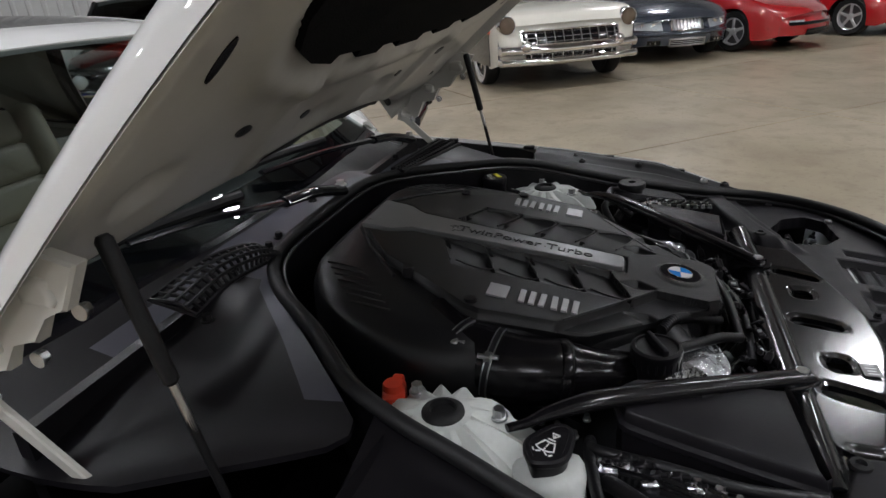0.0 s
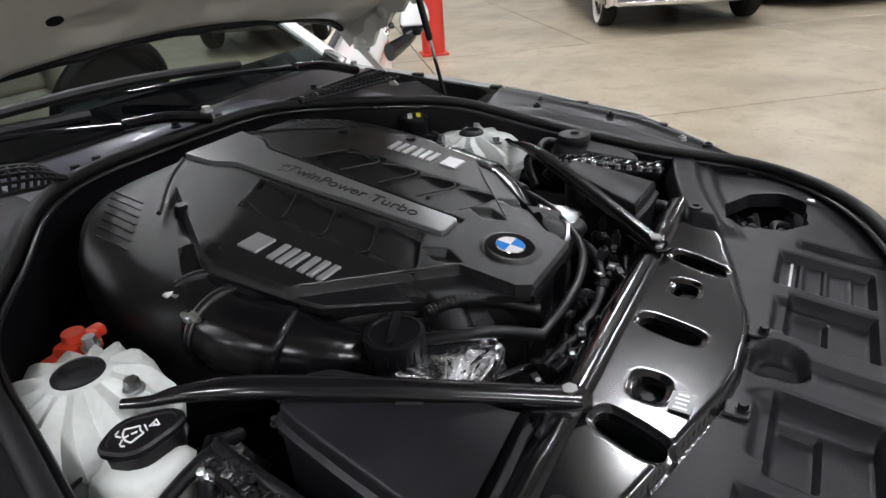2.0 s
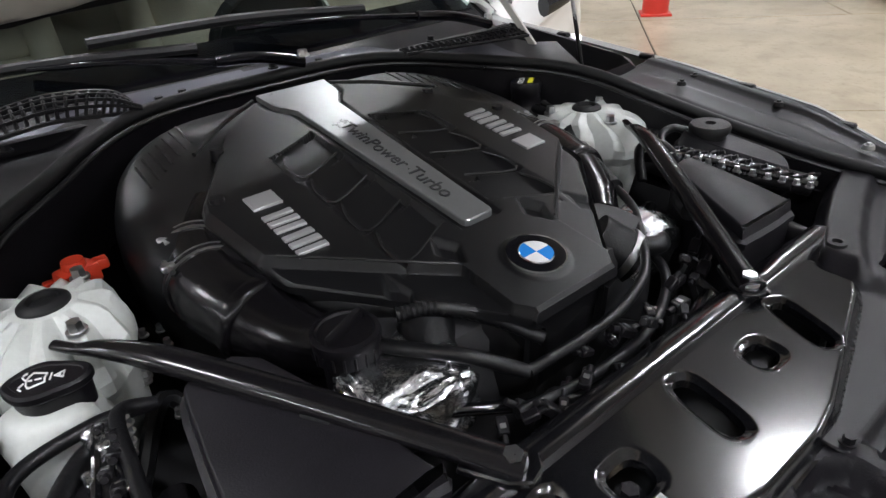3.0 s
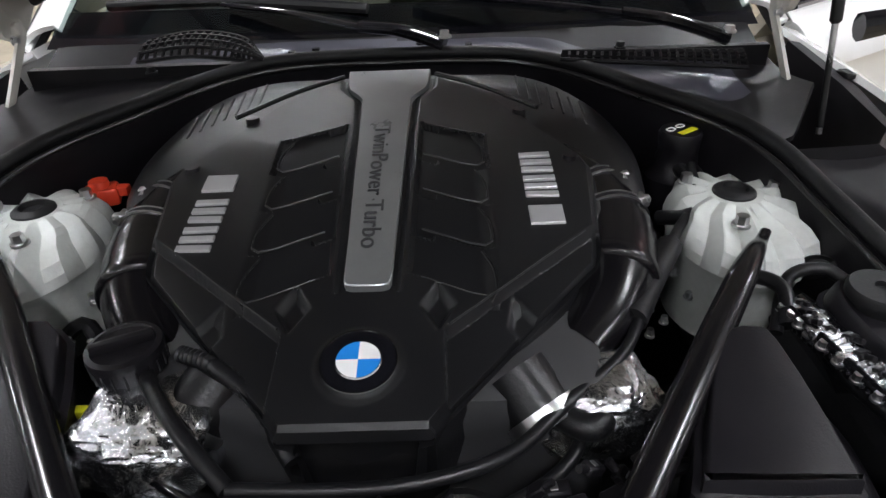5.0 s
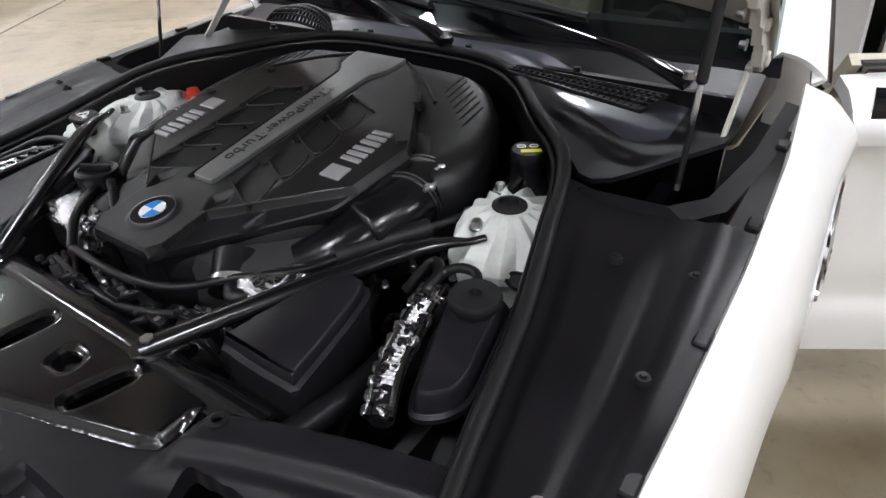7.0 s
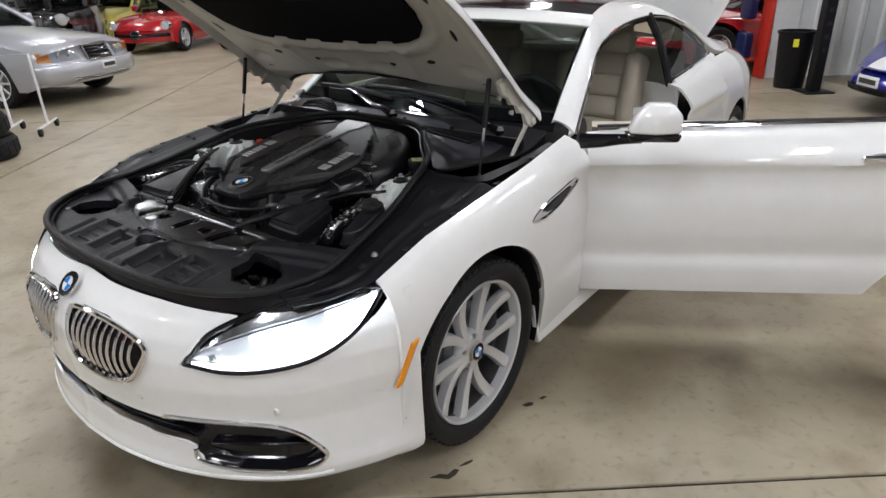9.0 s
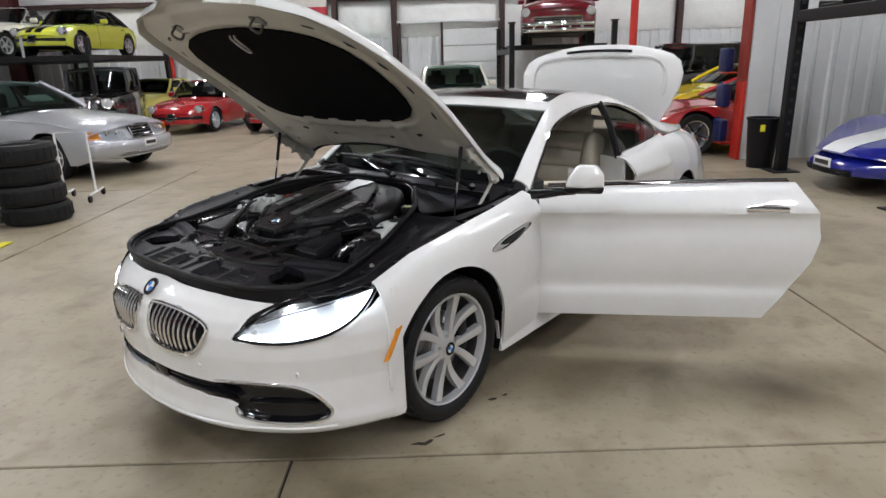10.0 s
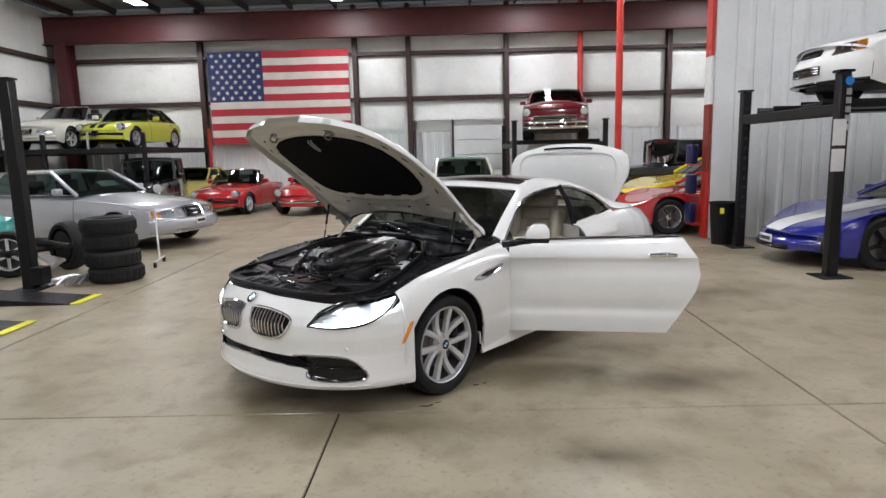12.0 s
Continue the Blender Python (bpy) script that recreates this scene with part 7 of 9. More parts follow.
def front_things(sx):
    # kidney
    o = [(sx * x, 0.588 + (z - 0.588) * 0.93) for x, z in KIDNEY]
    bm, _ = skin_patch(o, -0.022)
    rim = skin_patch(o, 0.004)[1]
    k = part("kidney_grille", bm, PLASTIC, car, "chrome-framed kidney grille with upright bars", deg=60)
    bm = bmesh.new()
    tube(bm, rim, 0.0095, 8, 0, True)
    part("frame", bm, CHROME, k)
    for i in range(10):
        x = sx * (0.080 + 0.0285 * i)
        zt = lerp_table([(0.05, 0.65), (0.07, 0.662), (0.20, 0.664), (0.33, 0.642), (0.385, 0.612)], abs(x))[0]
        zl = lerp_table([(0.065, 0.535), (0.12, 0.497), (0.24, 0.487), (0.325, 0.51), (0.38, 0.58)], abs(x))[0]
        bm = bmesh.new()
        pts = [nosex(x, 0.588 + (zl + (zt - zl) * f - 0.588) * 0.93, -0.006 + 0.014 * math.sin(math.pi * f) ** 0.5) for f in (0.0, 0.2, 0.5, 0.8, 1.0)]
        tube(bm, pts, 0.0062, 8, 3)
        part("bar", bm, GUNMETAL, k)
    # fog lamp pod
    o = [(sx * x, z) for x, z in POD]
    bm, _ = skin_patch(o, -0.026)
    rim = skin_patch(o, 0.003)[1]
    f = part("fog_lamp_pod", bm, BLACKGLOSS, car, "gloss black fog lamp pod with chrome surround", deg=60)
    bm = bmesh.new()
    tube(bm, rim[:26], 0.007, 8, 0)
    part("surround", bm, CHROME, f)
    bm = bmesh.new()
    tube(bm, rim[24:38], 0.006, 8, 0)
    part("lower_trim", bm, CHROME, f)
    bm = bmesh.new()
    tube(bm, [nosex(sx * x, z, -0.012) for x, z in ((0.46, 0.385), (0.56, 0.388), (0.66, 0.38))], 0.008, 8, 4)
    part("lamp_strip", bm, CLEAR, f)
    bm = bmesh.new()
    tube(bm, [nosex(sx * x, z, -0.016) for x, z in ((0.52, 0.318), (0.62, 0.322), (0.745, 0.315))], 0.012, 8, 4, flat=0.5)
    part("fin", bm, BLACKGLOSS, f)
    # side marker
    bm = bmesh.new()
    a, b_ = Vector((0.922, -0.352, 0.572)), Vector((0.908, -0.415, 0.452))
    w = Vector((0.004, 0.017, 0))
    grid(bm, [[(sx * (p.x + 0.006), p.y - 0.016, p.z), (sx * (p.x + 0.011), p.y, p.z + 0.003), (sx * (p.x + 0.007), p.y + 0.016, p.z + 0.006)] for p in (a, a.lerp(b_, 0.33), a.lerp(b_, 0.66), b_)])
    thicken(bm, 0.008)
    part("side_marker", bm, AMBER, car, "amber side marker")
    # sensors
    for x, z in ((0.70, 0.44), (0.33, 0.45)):
        q = nosex(sx * x, z, 0.001)
        d = (q - nosex(sx * x, z, -0.05)).normalized()
        bm = bmesh.new()
        cyl(bm, q - d * 0.004, q + d * 0.003, 0.012, 0.011, 18)
        part("parking_sensor", bm, WHITE, car)
    # headlamp
    bot = [(0.480, -0.800, 0.573), (0.60, -0.760, 0.572), (0.70, -0.685, 0.574), (0.785, -0.588, 0.595), (0.838, -0.485, 0.650), (0.848, -0.39, 0.730)]
    top = [(0.486, -0.796, 0.588), (0.538, -0.745, 0.660), (0.62, -0.655, 0.709), (0.70, -0.555, 0.731), (0.780, -0.450, 0.744), (0.846, -0.385, 0.740)]
    bs, ts = spline(bot, 5), spline(top, 5)

    def lampgrid(push, f0, f1, i0=0, i1=None, n=8):
        rows = []
        for p, q in list(zip(bs, ts))[i0:i1]:
            r = []
            for j in range(n + 1):
                f = f0 + (f1 - f0) * j / n
                c = p.lerp(q, f) + Vector((0.45, -0.75, 0.35)).normalized() * (push + 0.018 * math.sin(math.pi * f))
                r.append((sx * c.x, c.y, c.z))
            rows.append(r)
        return rows

    bm = bmesh.new()
    grid(bm, lampgrid(-0.030, -0.02, 1.02))
    lamp = part("headlamp", bm, RIMM, car, "lit white LED headlamp under a clear lens", deg=60)
    bm = bmesh.new()
    grid(bm, lampgrid(0.006, 0.0, 1.0))
    ln = part("lens", bm, CLEAR, lamp, deg=80)
    ln.visible_shadow = False
    bm = bmesh.new()
    ring = [(sx * p.x, p.y, p.z) for p in bs] + [(sx * p.x, p.y, p.z) for p in ts[::-1]]
    tube(bm, [Vector(p) + Vector((sx * 0.004, -0.006, 0.003)) for p in ring], 0.0065, 8, 0, True)
    part("frame", bm, BLACKGLOSS, lamp)
    for f0, f1, i0, i1, pu, lit in ((0.05, 0.21, 1, 25, -0.004, LEDLIT), (0.24, 0.64, 9, 15, -0.010, LEDSOFT), (0.24, 0.68, 17, 25, -0.010, LEDSOFT)):
        bm = bmesh.new()
        grid(bm, lampgrid(pu, f0, f1, i0, i1))
        thicken(bm, 0.006)
        part("light_unit", bm, lit, lamp)
    bm = bmesh.new()
    grid(bm, lampgrid(-0.006, 0.73, 0.97, 3, 25))
    thicken(bm, 0.006)
    part("brow", bm, GUNMETAL, lamp)
    for f0, f1, i0, i1 in ((0.32, 0.50, 4, 6), (0.66, 0.76, 11, 12), (0.62, 0.76, 20, 21)):
        bm = bmesh.new()
        grid(bm, lampgrid(-0.004, f0, f1, i0, i1))
        thicken(bm, 0.006)
        part("reflector", bm, STEEL, lamp, "grey metal reflector")
    for f0, f1, i0, i1 in ((0.215, 0.235, 3, 25), (0.67, 0.70, 5, 25)):
        bm = bmesh.new()
        grid(bm, lampgrid(-0.008, f0, f1, i0, i1))
        thicken(bm, 0.008)
        part("bezel", bm, CHROME, lamp)
    # fender vent
    bm = bmesh.new()
    vp = [(0.265, 0.735), (0.34, 0.764), (0.46, 0.782), (0.595, 0.798), (0.605, 0.780), (0.52, 0.752), (0.42, 0.732), (0.34, 0.724)]
    sm = spline([(y, z, 0) for y, z in vp], 4, True)
    ring = []
    for p in sm:
        row = side_row(p.x, 1, 60)
        q = min(row, key=lambda r: abs(r.z - p.y))
        ring.append(Vector((sx * (q.x + 0.004), p.x, p.y)))
    tube(bm, ring, 0.005, 6, 0, True)
    vt = part("side_vent", bm, CHROME, car, "chrome-edged side vent")
    bm = bmesh.new()
    bm.faces.new([bm.verts.new(p - Vector((sx * 0.001, 0, 0))) for p in ring])
    part("vent_plate", bm, GUNMETAL, vt)
    bm = bmesh.new()
    cv = Vector((ring[0].x, 0.475, 0.762))
    bm.faces.new([bm.verts.new(Vector((p.x + sx * 0.003, cv.y + (p.y - cv.y) * 0.62, cv.z + (p.z - cv.z) * 0.55))) for p in ring])
    part("slot", bm, BLACKGLOSS, vt)
    # wheel housing
    for ay in (0.0, 2.855):
        bm = bmesh.new()
        rows = []
        for x in (0.55, 0.905):
            rows.append([(sx * x, ay + 0.392 * math.cos(a), max(0.335 + 0.392 * math.sin(a), 0.16)) for a in [math.pi * (-0.12 + 1.24 * k / 24) for k in range(25)]])
        grid(bm, rows)
        part("arch_liner", bm, RUBBER, car)
        bm = bmesh.new()
        box(bm, (sx * 0.56, ay, 0.40), (0.02, 0.8, 0.6))
        part("inner_arch", bm, DARKINT, car)
    # pillars, windows behind the door
    bm = bmesh.new()
    tube(bm, [(sx * 0.800, 1.90, 0.93), (sx * 0.728, 1.90, 1.14), (sx * 0.668, 1.85, 1.285)], 0.030, 8, 4, flat=0.6)
    part("middle_pillar", bm, BLACKGLOSS, car, "gloss black middle pillar")
    bm = bmesh.new()
    wr = [(sx * 0.803, 1.93, 0.962), (sx * 0.677, 1.90, 1.268), (sx * 0.684, 2.119, 1.243), (sx * 0.710, 2.40, 1.162), (sx * 0.738, 2.60, 1.062), (sx * 0.752, 2.63, 1.022), (sx * 0.776, 2.52, 1.000), (sx * 0.800, 2.2, 0.982)]
    bm.faces.new([bm.verts.new(p) for p in wr])
    bmesh.ops.triangulate(bm, faces=bm.faces)
    part("quarter_window", bm, DGLASS, car)
    bm = bmesh.new()
    tube(bm, [wr[0], wr[7], wr[6], wr[5], wr[4]], 0.008, 6, 4)
    part("window_trim", bm, CHROME, car)
    bm = bmesh.new()
    tube(bm, [(sx * (x + 0.002), y, z - 0.004) for y, x, z in RAILO[:8]], 0.009, 8, 5)
    part("window_line", bm, CHROME, car)
    bm = bmesh.new()
    tube(bm, [(sx * (x - 0.014), y + 0.01, z - 0.016) for y, x, z in RAILO[:8]], 0.014, 8, 5)
    part("window_seal", bm, RUBBER, car)
    bm = bmesh.new()
    sh = [(sx * 0.765, 2.68, 1.012), (sx * 0.780, 2.50, 0.996), (sx * 0.803, 2.2, 0.980), (sx * 0.805, 1.93, 0.958)]
    tp = spline(sh, 5)
    grid(bm, [tp, [p + Vector((sx * 0.030, 0.0, -0.022)) for p in tp]])
    thicken(bm, 0.01)
    part("shoulder", bm, WHITE, car)
    bm = bmesh.new()
    grid(bm, [[(sx * 0.88, 1.875, 0.34), (sx * 0.84, 1.875, 0.93)], [(sx * 0.60, 1.99, 0.34), (sx * 0.60, 2.01, 0.93)]])
    thicken(bm, 0.02)
    part("door_jamb", bm, WHITE, car)


for s_ in (1, -1):
    front_things(s_)
# window of the shut passenger door
bm = bmesh.new()
rows = []
for k in range(13):
    y = 0.80 + 1.06 * k / 12
    x, z = lerp_table(RO, y)
    rows.append([(-(x - 0.012), y, z - 0.012), (-(x + (0.80 - x) * 0.5 + 0.006), y, (z + 0.945) / 2), (-0.80, y, min(0.945, z - 0.004))])
grid(bm, rows)
part("passenger_window", bm, DGLASS, car)

# lower grille and lip
bm = bmesh.new()
rows = []
for k in range(41):
    x = -0.485 + 0.97 * k / 40
    zb_ = lerp_table([(0, 0.338), (0.2, 0.328), (0.36, 0.318), (0.485, 0.308)], abs(x))[0]
    rows.append([nosex(x, zb_ + (0.392 - zb_) * f, -0.030) for f in (0, 0.5, 1)])
grid(bm, rows)
thicken(bm, 0.006)
lg = part("lower_grille", bm, PLASTIC, car, "black lower air intake with slats", deg=60)
for k in range(3):
    bm = bmesh.new()
    pts = []
    for i in range(25):
        x = -0.46 + 0.92 * i / 24
        zb_ = lerp_table([(0, 0.342), (0.2, 0.332), (0.36, 0.322), (0.485, 0.312)], abs(x))[0]
        pts.append(nosex(x, zb_ + (0.388 - zb_) * (k + 0.5) / 3, -0.018))
    tube(bm, pts, 0.004, 6, 0)
    part("slat", bm, BLACKGLOSS, lg)
bm = bmesh.new()
tube(bm, [nosex(-0.80 + 1.6 * i / 40, 0.215, 0.002) for i in range(41)], 0.006, 6, 0)
part("lip", bm, WHITE, car)
bm = bmesh.new()
box(bm, tuple(nosex(0.06, 0.362, -0.012)), (0.10, 0.012, 0.04), 0.004)
part("radar_cover", bm, BLACKGLOSS, lg)

d_ = Vector((0, -0.72, 0.69)).normalized()
bx_, by_, bz_ = Vector((1, 0, 0)), d_.cross(Vector((1, 0, 0))), d_
roundel(car, Matrix.Translation((0, -0.868, 0.708)) @ Matrix((bx_, by_, bz_)).transposed().to_4x4(), 0.041)

# driver's door fittings, in the shut position and swung with the door
bm = bmesh.new()
box(bm, (0.945, 1.80, 0.845), (0.022, 0.20, 0.026), 0.010)
hd = part("door_handle", bm, CHROME, door)
bm = bmesh.new()
tube(bm, [(0.934, 1.70, 0.84), (0.932, 1.80, 0.862), (0.932, 1.90, 0.845), (0.936, 1.80, 0.826)], 0.006, 6, 4, True)
part("recess", bm, STEEL, hd)
bm = bmesh.new()
tube(bm, [(0.815, 0.76, 0.932), (0.812, 1.2, 0.943), (0.806, 1.6, 0.950), (0.800, 1.93, 0.954)], 0.010, 8, 4)
part("window_trim", bm, CHROME, door)
bm = bmesh.new()
tube(bm, [(0.79, 0.76, 0.935), (0.79, 1.2, 0.945), (0.785, 1.6, 0.952), (0.78, 1.93, 0.954)], 0.013, 8, 4)
part("window_seal", bm, RUBBER, door)
bm = bmesh.new()
grid(bm, [[(0.80, y, 0.94), (0.74, y, 0.85), (0.78, y, 0.62), (0.72, y, 0.55), (0.78, y, 0.30)] for y in (0.74, 1.0, 1.3, 1.6, 1.9)])
thicken(bm, 0.03)
part("door_lining", bm, LEATHER, door)
# mirror at the front of the opened door
MX, MD = Vector((0.87, 0.49, 0)), Vector((0.49, -0.87, 0))
MM = Matrix.Translation((1.172, 0.668, 1.0)) @ Matrix((MX, Vector((0, 0, 1)), MD)).transposed().to_4x4()


def shell(pts, bev):
    """Mirror housing: the hull of a few corner points with rounded edges."""
    b = bmesh.new()
    for p in pts:
        b.verts.new(p)
    r = bmesh.ops.convex_hull(b, input=b.verts)
    bmesh.ops.dissolve_limit(b, angle_limit=radians(2), verts=b.verts, edges=b.edges)
    bmesh.ops.bevel(b, geom=list(b.edges), offset=bev, segments=3, affect="EDGES", profile=0.5)
    return b


CAPP = [(x, z, d) for x, z, ds in ((-0.080, -0.012, (-0.045, 0.030)), (0.100, -0.012, (-0.045, 0.030)), (0.01, -0.012, (0.055,)), (-0.058, 0.045, (-0.045, 0.026)), (0.098, 0.048, (-0.045, 0.026)), (0.01, 0.040, (0.050,)), (-0.020, 0.088, (-0.042, 0.010)), (0.066, 0.086, (-0.042, 0.010))) for d in ds]
LOWP = [(x, z, d) for x, z, ds in ((-0.090, -0.016, (-0.044, 0.028)), (0.101, -0.016, (-0.044, 0.028)), (0.01, -0.016, (0.052,)), (-0.070, -0.044, (-0.040, 0.020)), (0.092, -0.044, (-0.040, 0.020))) for d in ds]
mr = part("door_mirror", shell(CAPP, 0.012), WHITE, car, "white door mirror on a black foot", m=MM, deg=60)
part("lower_shell", shell(LOWP, 0.006), BLACKGLOSS, mr, "black lower shell", deg=60)
bm = bmesh.new()
tube(bm, [(-0.235, -0.064, -0.075), (-0.17, -0.054, -0.045), (-0.10, -0.040, -0.012), (-0.03, -0.034, 0.0)], [0.030, 0.026, 0.020, 0.018], 10, 5, flat=0.7)
part("foot", bm, BLACKGLOSS, mr)
bm = bmesh.new()
box(bm, (0.01, 0.024, -0.046), (0.15, 0.09, 0.004), 0.002)
part("mirror_glass", bm, CHROME, mr)
# steering wheel
bm = bmesh.new()
lathe(bm, [(0.185 + 0.016 * math.cos(a), 0.016 * math.sin(a)) for a in [2 * math.pi * k / 10 for k in range(11)]], None, 36)
box(bm, (0, 0, -0.01), (0.36, 0.05, 0.03), 0.01)
cyl(bm, (0, 0, -0.03), (0, 0, 0.012), 0.06, n=24)
part("steering_wheel", bm, DARKINT, car, "dark leather steering wheel", m=Matrix.Translation((0.37, 1.26, 0.88)) @ Matrix.Rotation(radians(-65), 4, "X"))


def alloy(x, y, sx):
    """Front or rear alloy wheel with paired V spokes, tyre, brake disc and cap."""
    R, hw = 0.335, 0.12
    m = Matrix.Translation((x, y, R)) @ Matrix.Rotation(radians(90 * sx), 4, "Y")
    bm = bmesh.new()
    lathe(bm, [(0.255, -hw * 0.7), (0.29, -hw), (0.318, -hw * 0.96), (0.330, -hw * 0.78), (0.335, -hw * 0.5), (0.335, -0.045), (0.329, -0.043), (0.329, -0.036), (0.335, -0.034), (0.335, 0.034), (0.329, 0.036), (0.329, 0.043), (0.335, 0.045), (0.335, hw * 0.5), (0.330, hw * 0.78), (0.318, hw * 0.96), (0.300, hw * 1.02), (0.280, hw), (0.262, hw * 0.86), (0.252, hw * 0.7)], n=64, caps=False)
    w = part("wheel", bm, TYRE, car, "silver alloy wheel with V spokes and black tyre", m=m)
    bm = bmesh.new()
    for k in range(60):
        rot = Matrix.Rotation(2 * math.pi * k / 60, 3, "Z")
        for s in (1, -1):
            box(bm, rot @ Vector((0.3245, 0, s * hw * 0.80)), (0.010, 0.024, 0.030), 0.002, rot, 1)
    tagged(part("tread", bm, TYRE, w), kind="stuff")
    bm = bmesh.new()
    lathe(bm, [(0.252, hw * 0.60), (0.252, hw * 0.70), (0.258, hw * 0.84), (0.254, hw * 0.90), (0.246, hw * 0.86), (0.240, hw * 0.55)], n=64, caps=False)
    rim = part("rim", bm, RIMM, w)
    bm = bmesh.new()
    lathe(bm, [(0.248, -hw * 0.6), (0.246, hw * 0.60), (0.238, hw * 0.56), (0.228, -hw * 0.5)], n=64, caps=False)
    part("rim_well", bm, DISCM, rim)
    for k in range(5):
        for s in (1, -1):
            bm = bmesh.new()
            a0 = 2 * math.pi * k / 5 + s * 0.13
            a1 = 2 * math.pi * k / 5 + s * 0.36
            rows = []
            for i in range(9):
                f = i / 8
                r = 0.045 + 0.196 * f
                a = a0 + (a1 - a0) * f
                z = hw * (0.62 - 0.10 * math.sin(math.pi * f) + 0.12 * f)
                wd = 0.0145 + 0.010 * f
                t = Vector((-math.sin(a), math.cos(a), 0))
                c = Vector((r * math.cos(a), r * math.sin(a), z))
                rows.append([c - t * wd + Vector((0, 0, -0.03)), c - t * wd * 0.85, c - t * wd * 0.2 + Vector((0, 0, 0.004)), c + t * wd * 0.2 + Vector((0, 0, 0.004)), c + t * wd * 0.85, c + t * wd + Vector((0, 0, -0.03))])
            grid(bm, rows)
            part("spoke", bm, RIMM, rim)
    bm = bmesh.new()
    lathe(bm, [(0.075, hw * 0.2), (0.072, hw * 0.5), (0.06, hw * 0.64), (0.036, hw * 0.66), (0.034, hw * 0.62), (0, hw * 0.62)], n=32)
    part("hub", bm, RIMM, rim)
    for k in range(5):
        a = 2 * math.pi * (k + 0.5) / 5
        bm = bmesh.new()
        cyl(bm, (0.055 * math.cos(a), 0.055 * math.sin(a), hw * 0.5), (0.055 * math.cos(a), 0.055 * math.sin(a), hw * 0.66), 0.010, n=6)
        part("wheel_bolt", bm, STEEL, rim)
    bm = bmesh.new()
    lathe(bm, [(0.0, 0.0), (0.158, 0.0), (0.158, 0.022), (0.10, 0.022), (0.09, 0.04), (0, 0.04)], n=48)
    part("brake_disc", bm, DISCM, w)
    bm = bmesh.new()
    box(bm, (0.0, 0.150, 0.02), (0.16, 0.06, 0.07), 0.015)
    part("caliper", bm, GREYPL, w)
    bm = bmesh.new()
    cyl(bm, (0, 0, -hw * 0.6), (0, 0, -0.002), 0.245, n=40)
    part("barrel", bm, DARKINT, w)
    roundel(rim, Matrix.Translation((0, 0, hw * 0.76)) @ Matrix.Rotation(radians(90 * sx), 4, "Z"), 0.032)


for sx in (1, -1):
    for y in (0.0, 2.855):
        alloy(sx * 0.80, y, sx)


# ---- parked cars ----
def lamps(xs, z, r, y, colour=None, chrome=True):
    """Round headlamps set into the nose."""
    def f(t, hw, fo):
        for x in xs:
            for sx in (1, -1):
                bm = bmesh.new()
                m = Matrix.Translation((sx * x * hw, CUR["front"](x, z) + y, z)) @ Matrix.Rotation(radians(90), 4, "X")
                lathe(bm, [(r * 1.18, -0.12), (r * 1.18, 0.018), (r * 1.1, 0.028), (r, 0.02), (r * 0.95, 0.006), (0, 0.0)], m, 24)
                a = part("headlamp", bm, CHROME if chrome else BLACKGLOSS, t)
                bm = bmesh.new()
                lathe(bm, [(r * 0.98, 0.012), (r * 0.8, 0.026), (r * 0.4, 0.036), (0, 0.038)], m, 24)
                part("lamp_glass", bm, colour or LENSW, a)
    return f


def patch(s0, s1, z0, z1, out=0.006, n=10, slope=0.0):
    """A piece of the nose between two shares of its half-width and two heights."""
    bm = bmesh.new()
    rows = []
    k = CUR["wide"](CUR["fo"])
    for j in range(6):
        rr = []
        for i in range(n + 1):
            s = s0 + (s1 - s0) * i / n
            z = z0 + (z1 - z0) * j / 5 + slope * (abs(s) - min(abs(s0), abs(s1)))
            rr.append((k * s, CUR["front"](s, z) - out, z))
        rows.append(rr)
    grid(bm, rows)
    return bm


def boxlamps(x0, x1, z0, z1, y, ma, sweep=0.10, slope=0.0):
    """Wide headlamp units that follow the nose, under clear covers."""
    def f(t, hw, fo):
        CUR["fo"] = -fo
        for sx in (1, -1):
            bm = patch(sx * x0, sx * x1, z0, z1, 0.010, 10, slope)
            thicken(bm, 0.02)
            a = part("headlamp", bm, ma, t, deg=60)
            bm = patch(sx * (x0 + 0.01), sx * (x1 - 0.01), z0 + 0.008, z1 - 0.008, 0.016, 8, slope)
            part("lens", bm, CLEAR, a, deg=60)
            for g in (0.3, 0.68):
                if x1 - x0 > 0.2:
                    s = x0 + (x1 - x0) * g
                    z = (z0 + z1) / 2 + slope * (s - x0)
                    bm = bmesh.new()
                    m = Matrix.Translation((sx * s * CUR["wide"](-fo), CUR["front"](s, z) - 0.006, z)) @ Matrix.Rotation(radians(90), 4, "X")
                    lathe(bm, [((z1 - z0) * 0.40, 0.0), ((z1 - z0) * 0.40, 0.008), ((z1 - z0) * 0.34, 0.004), (0, 0.001)], m, 20)
                    part("reflector", bm, CHROME, a)
    return f


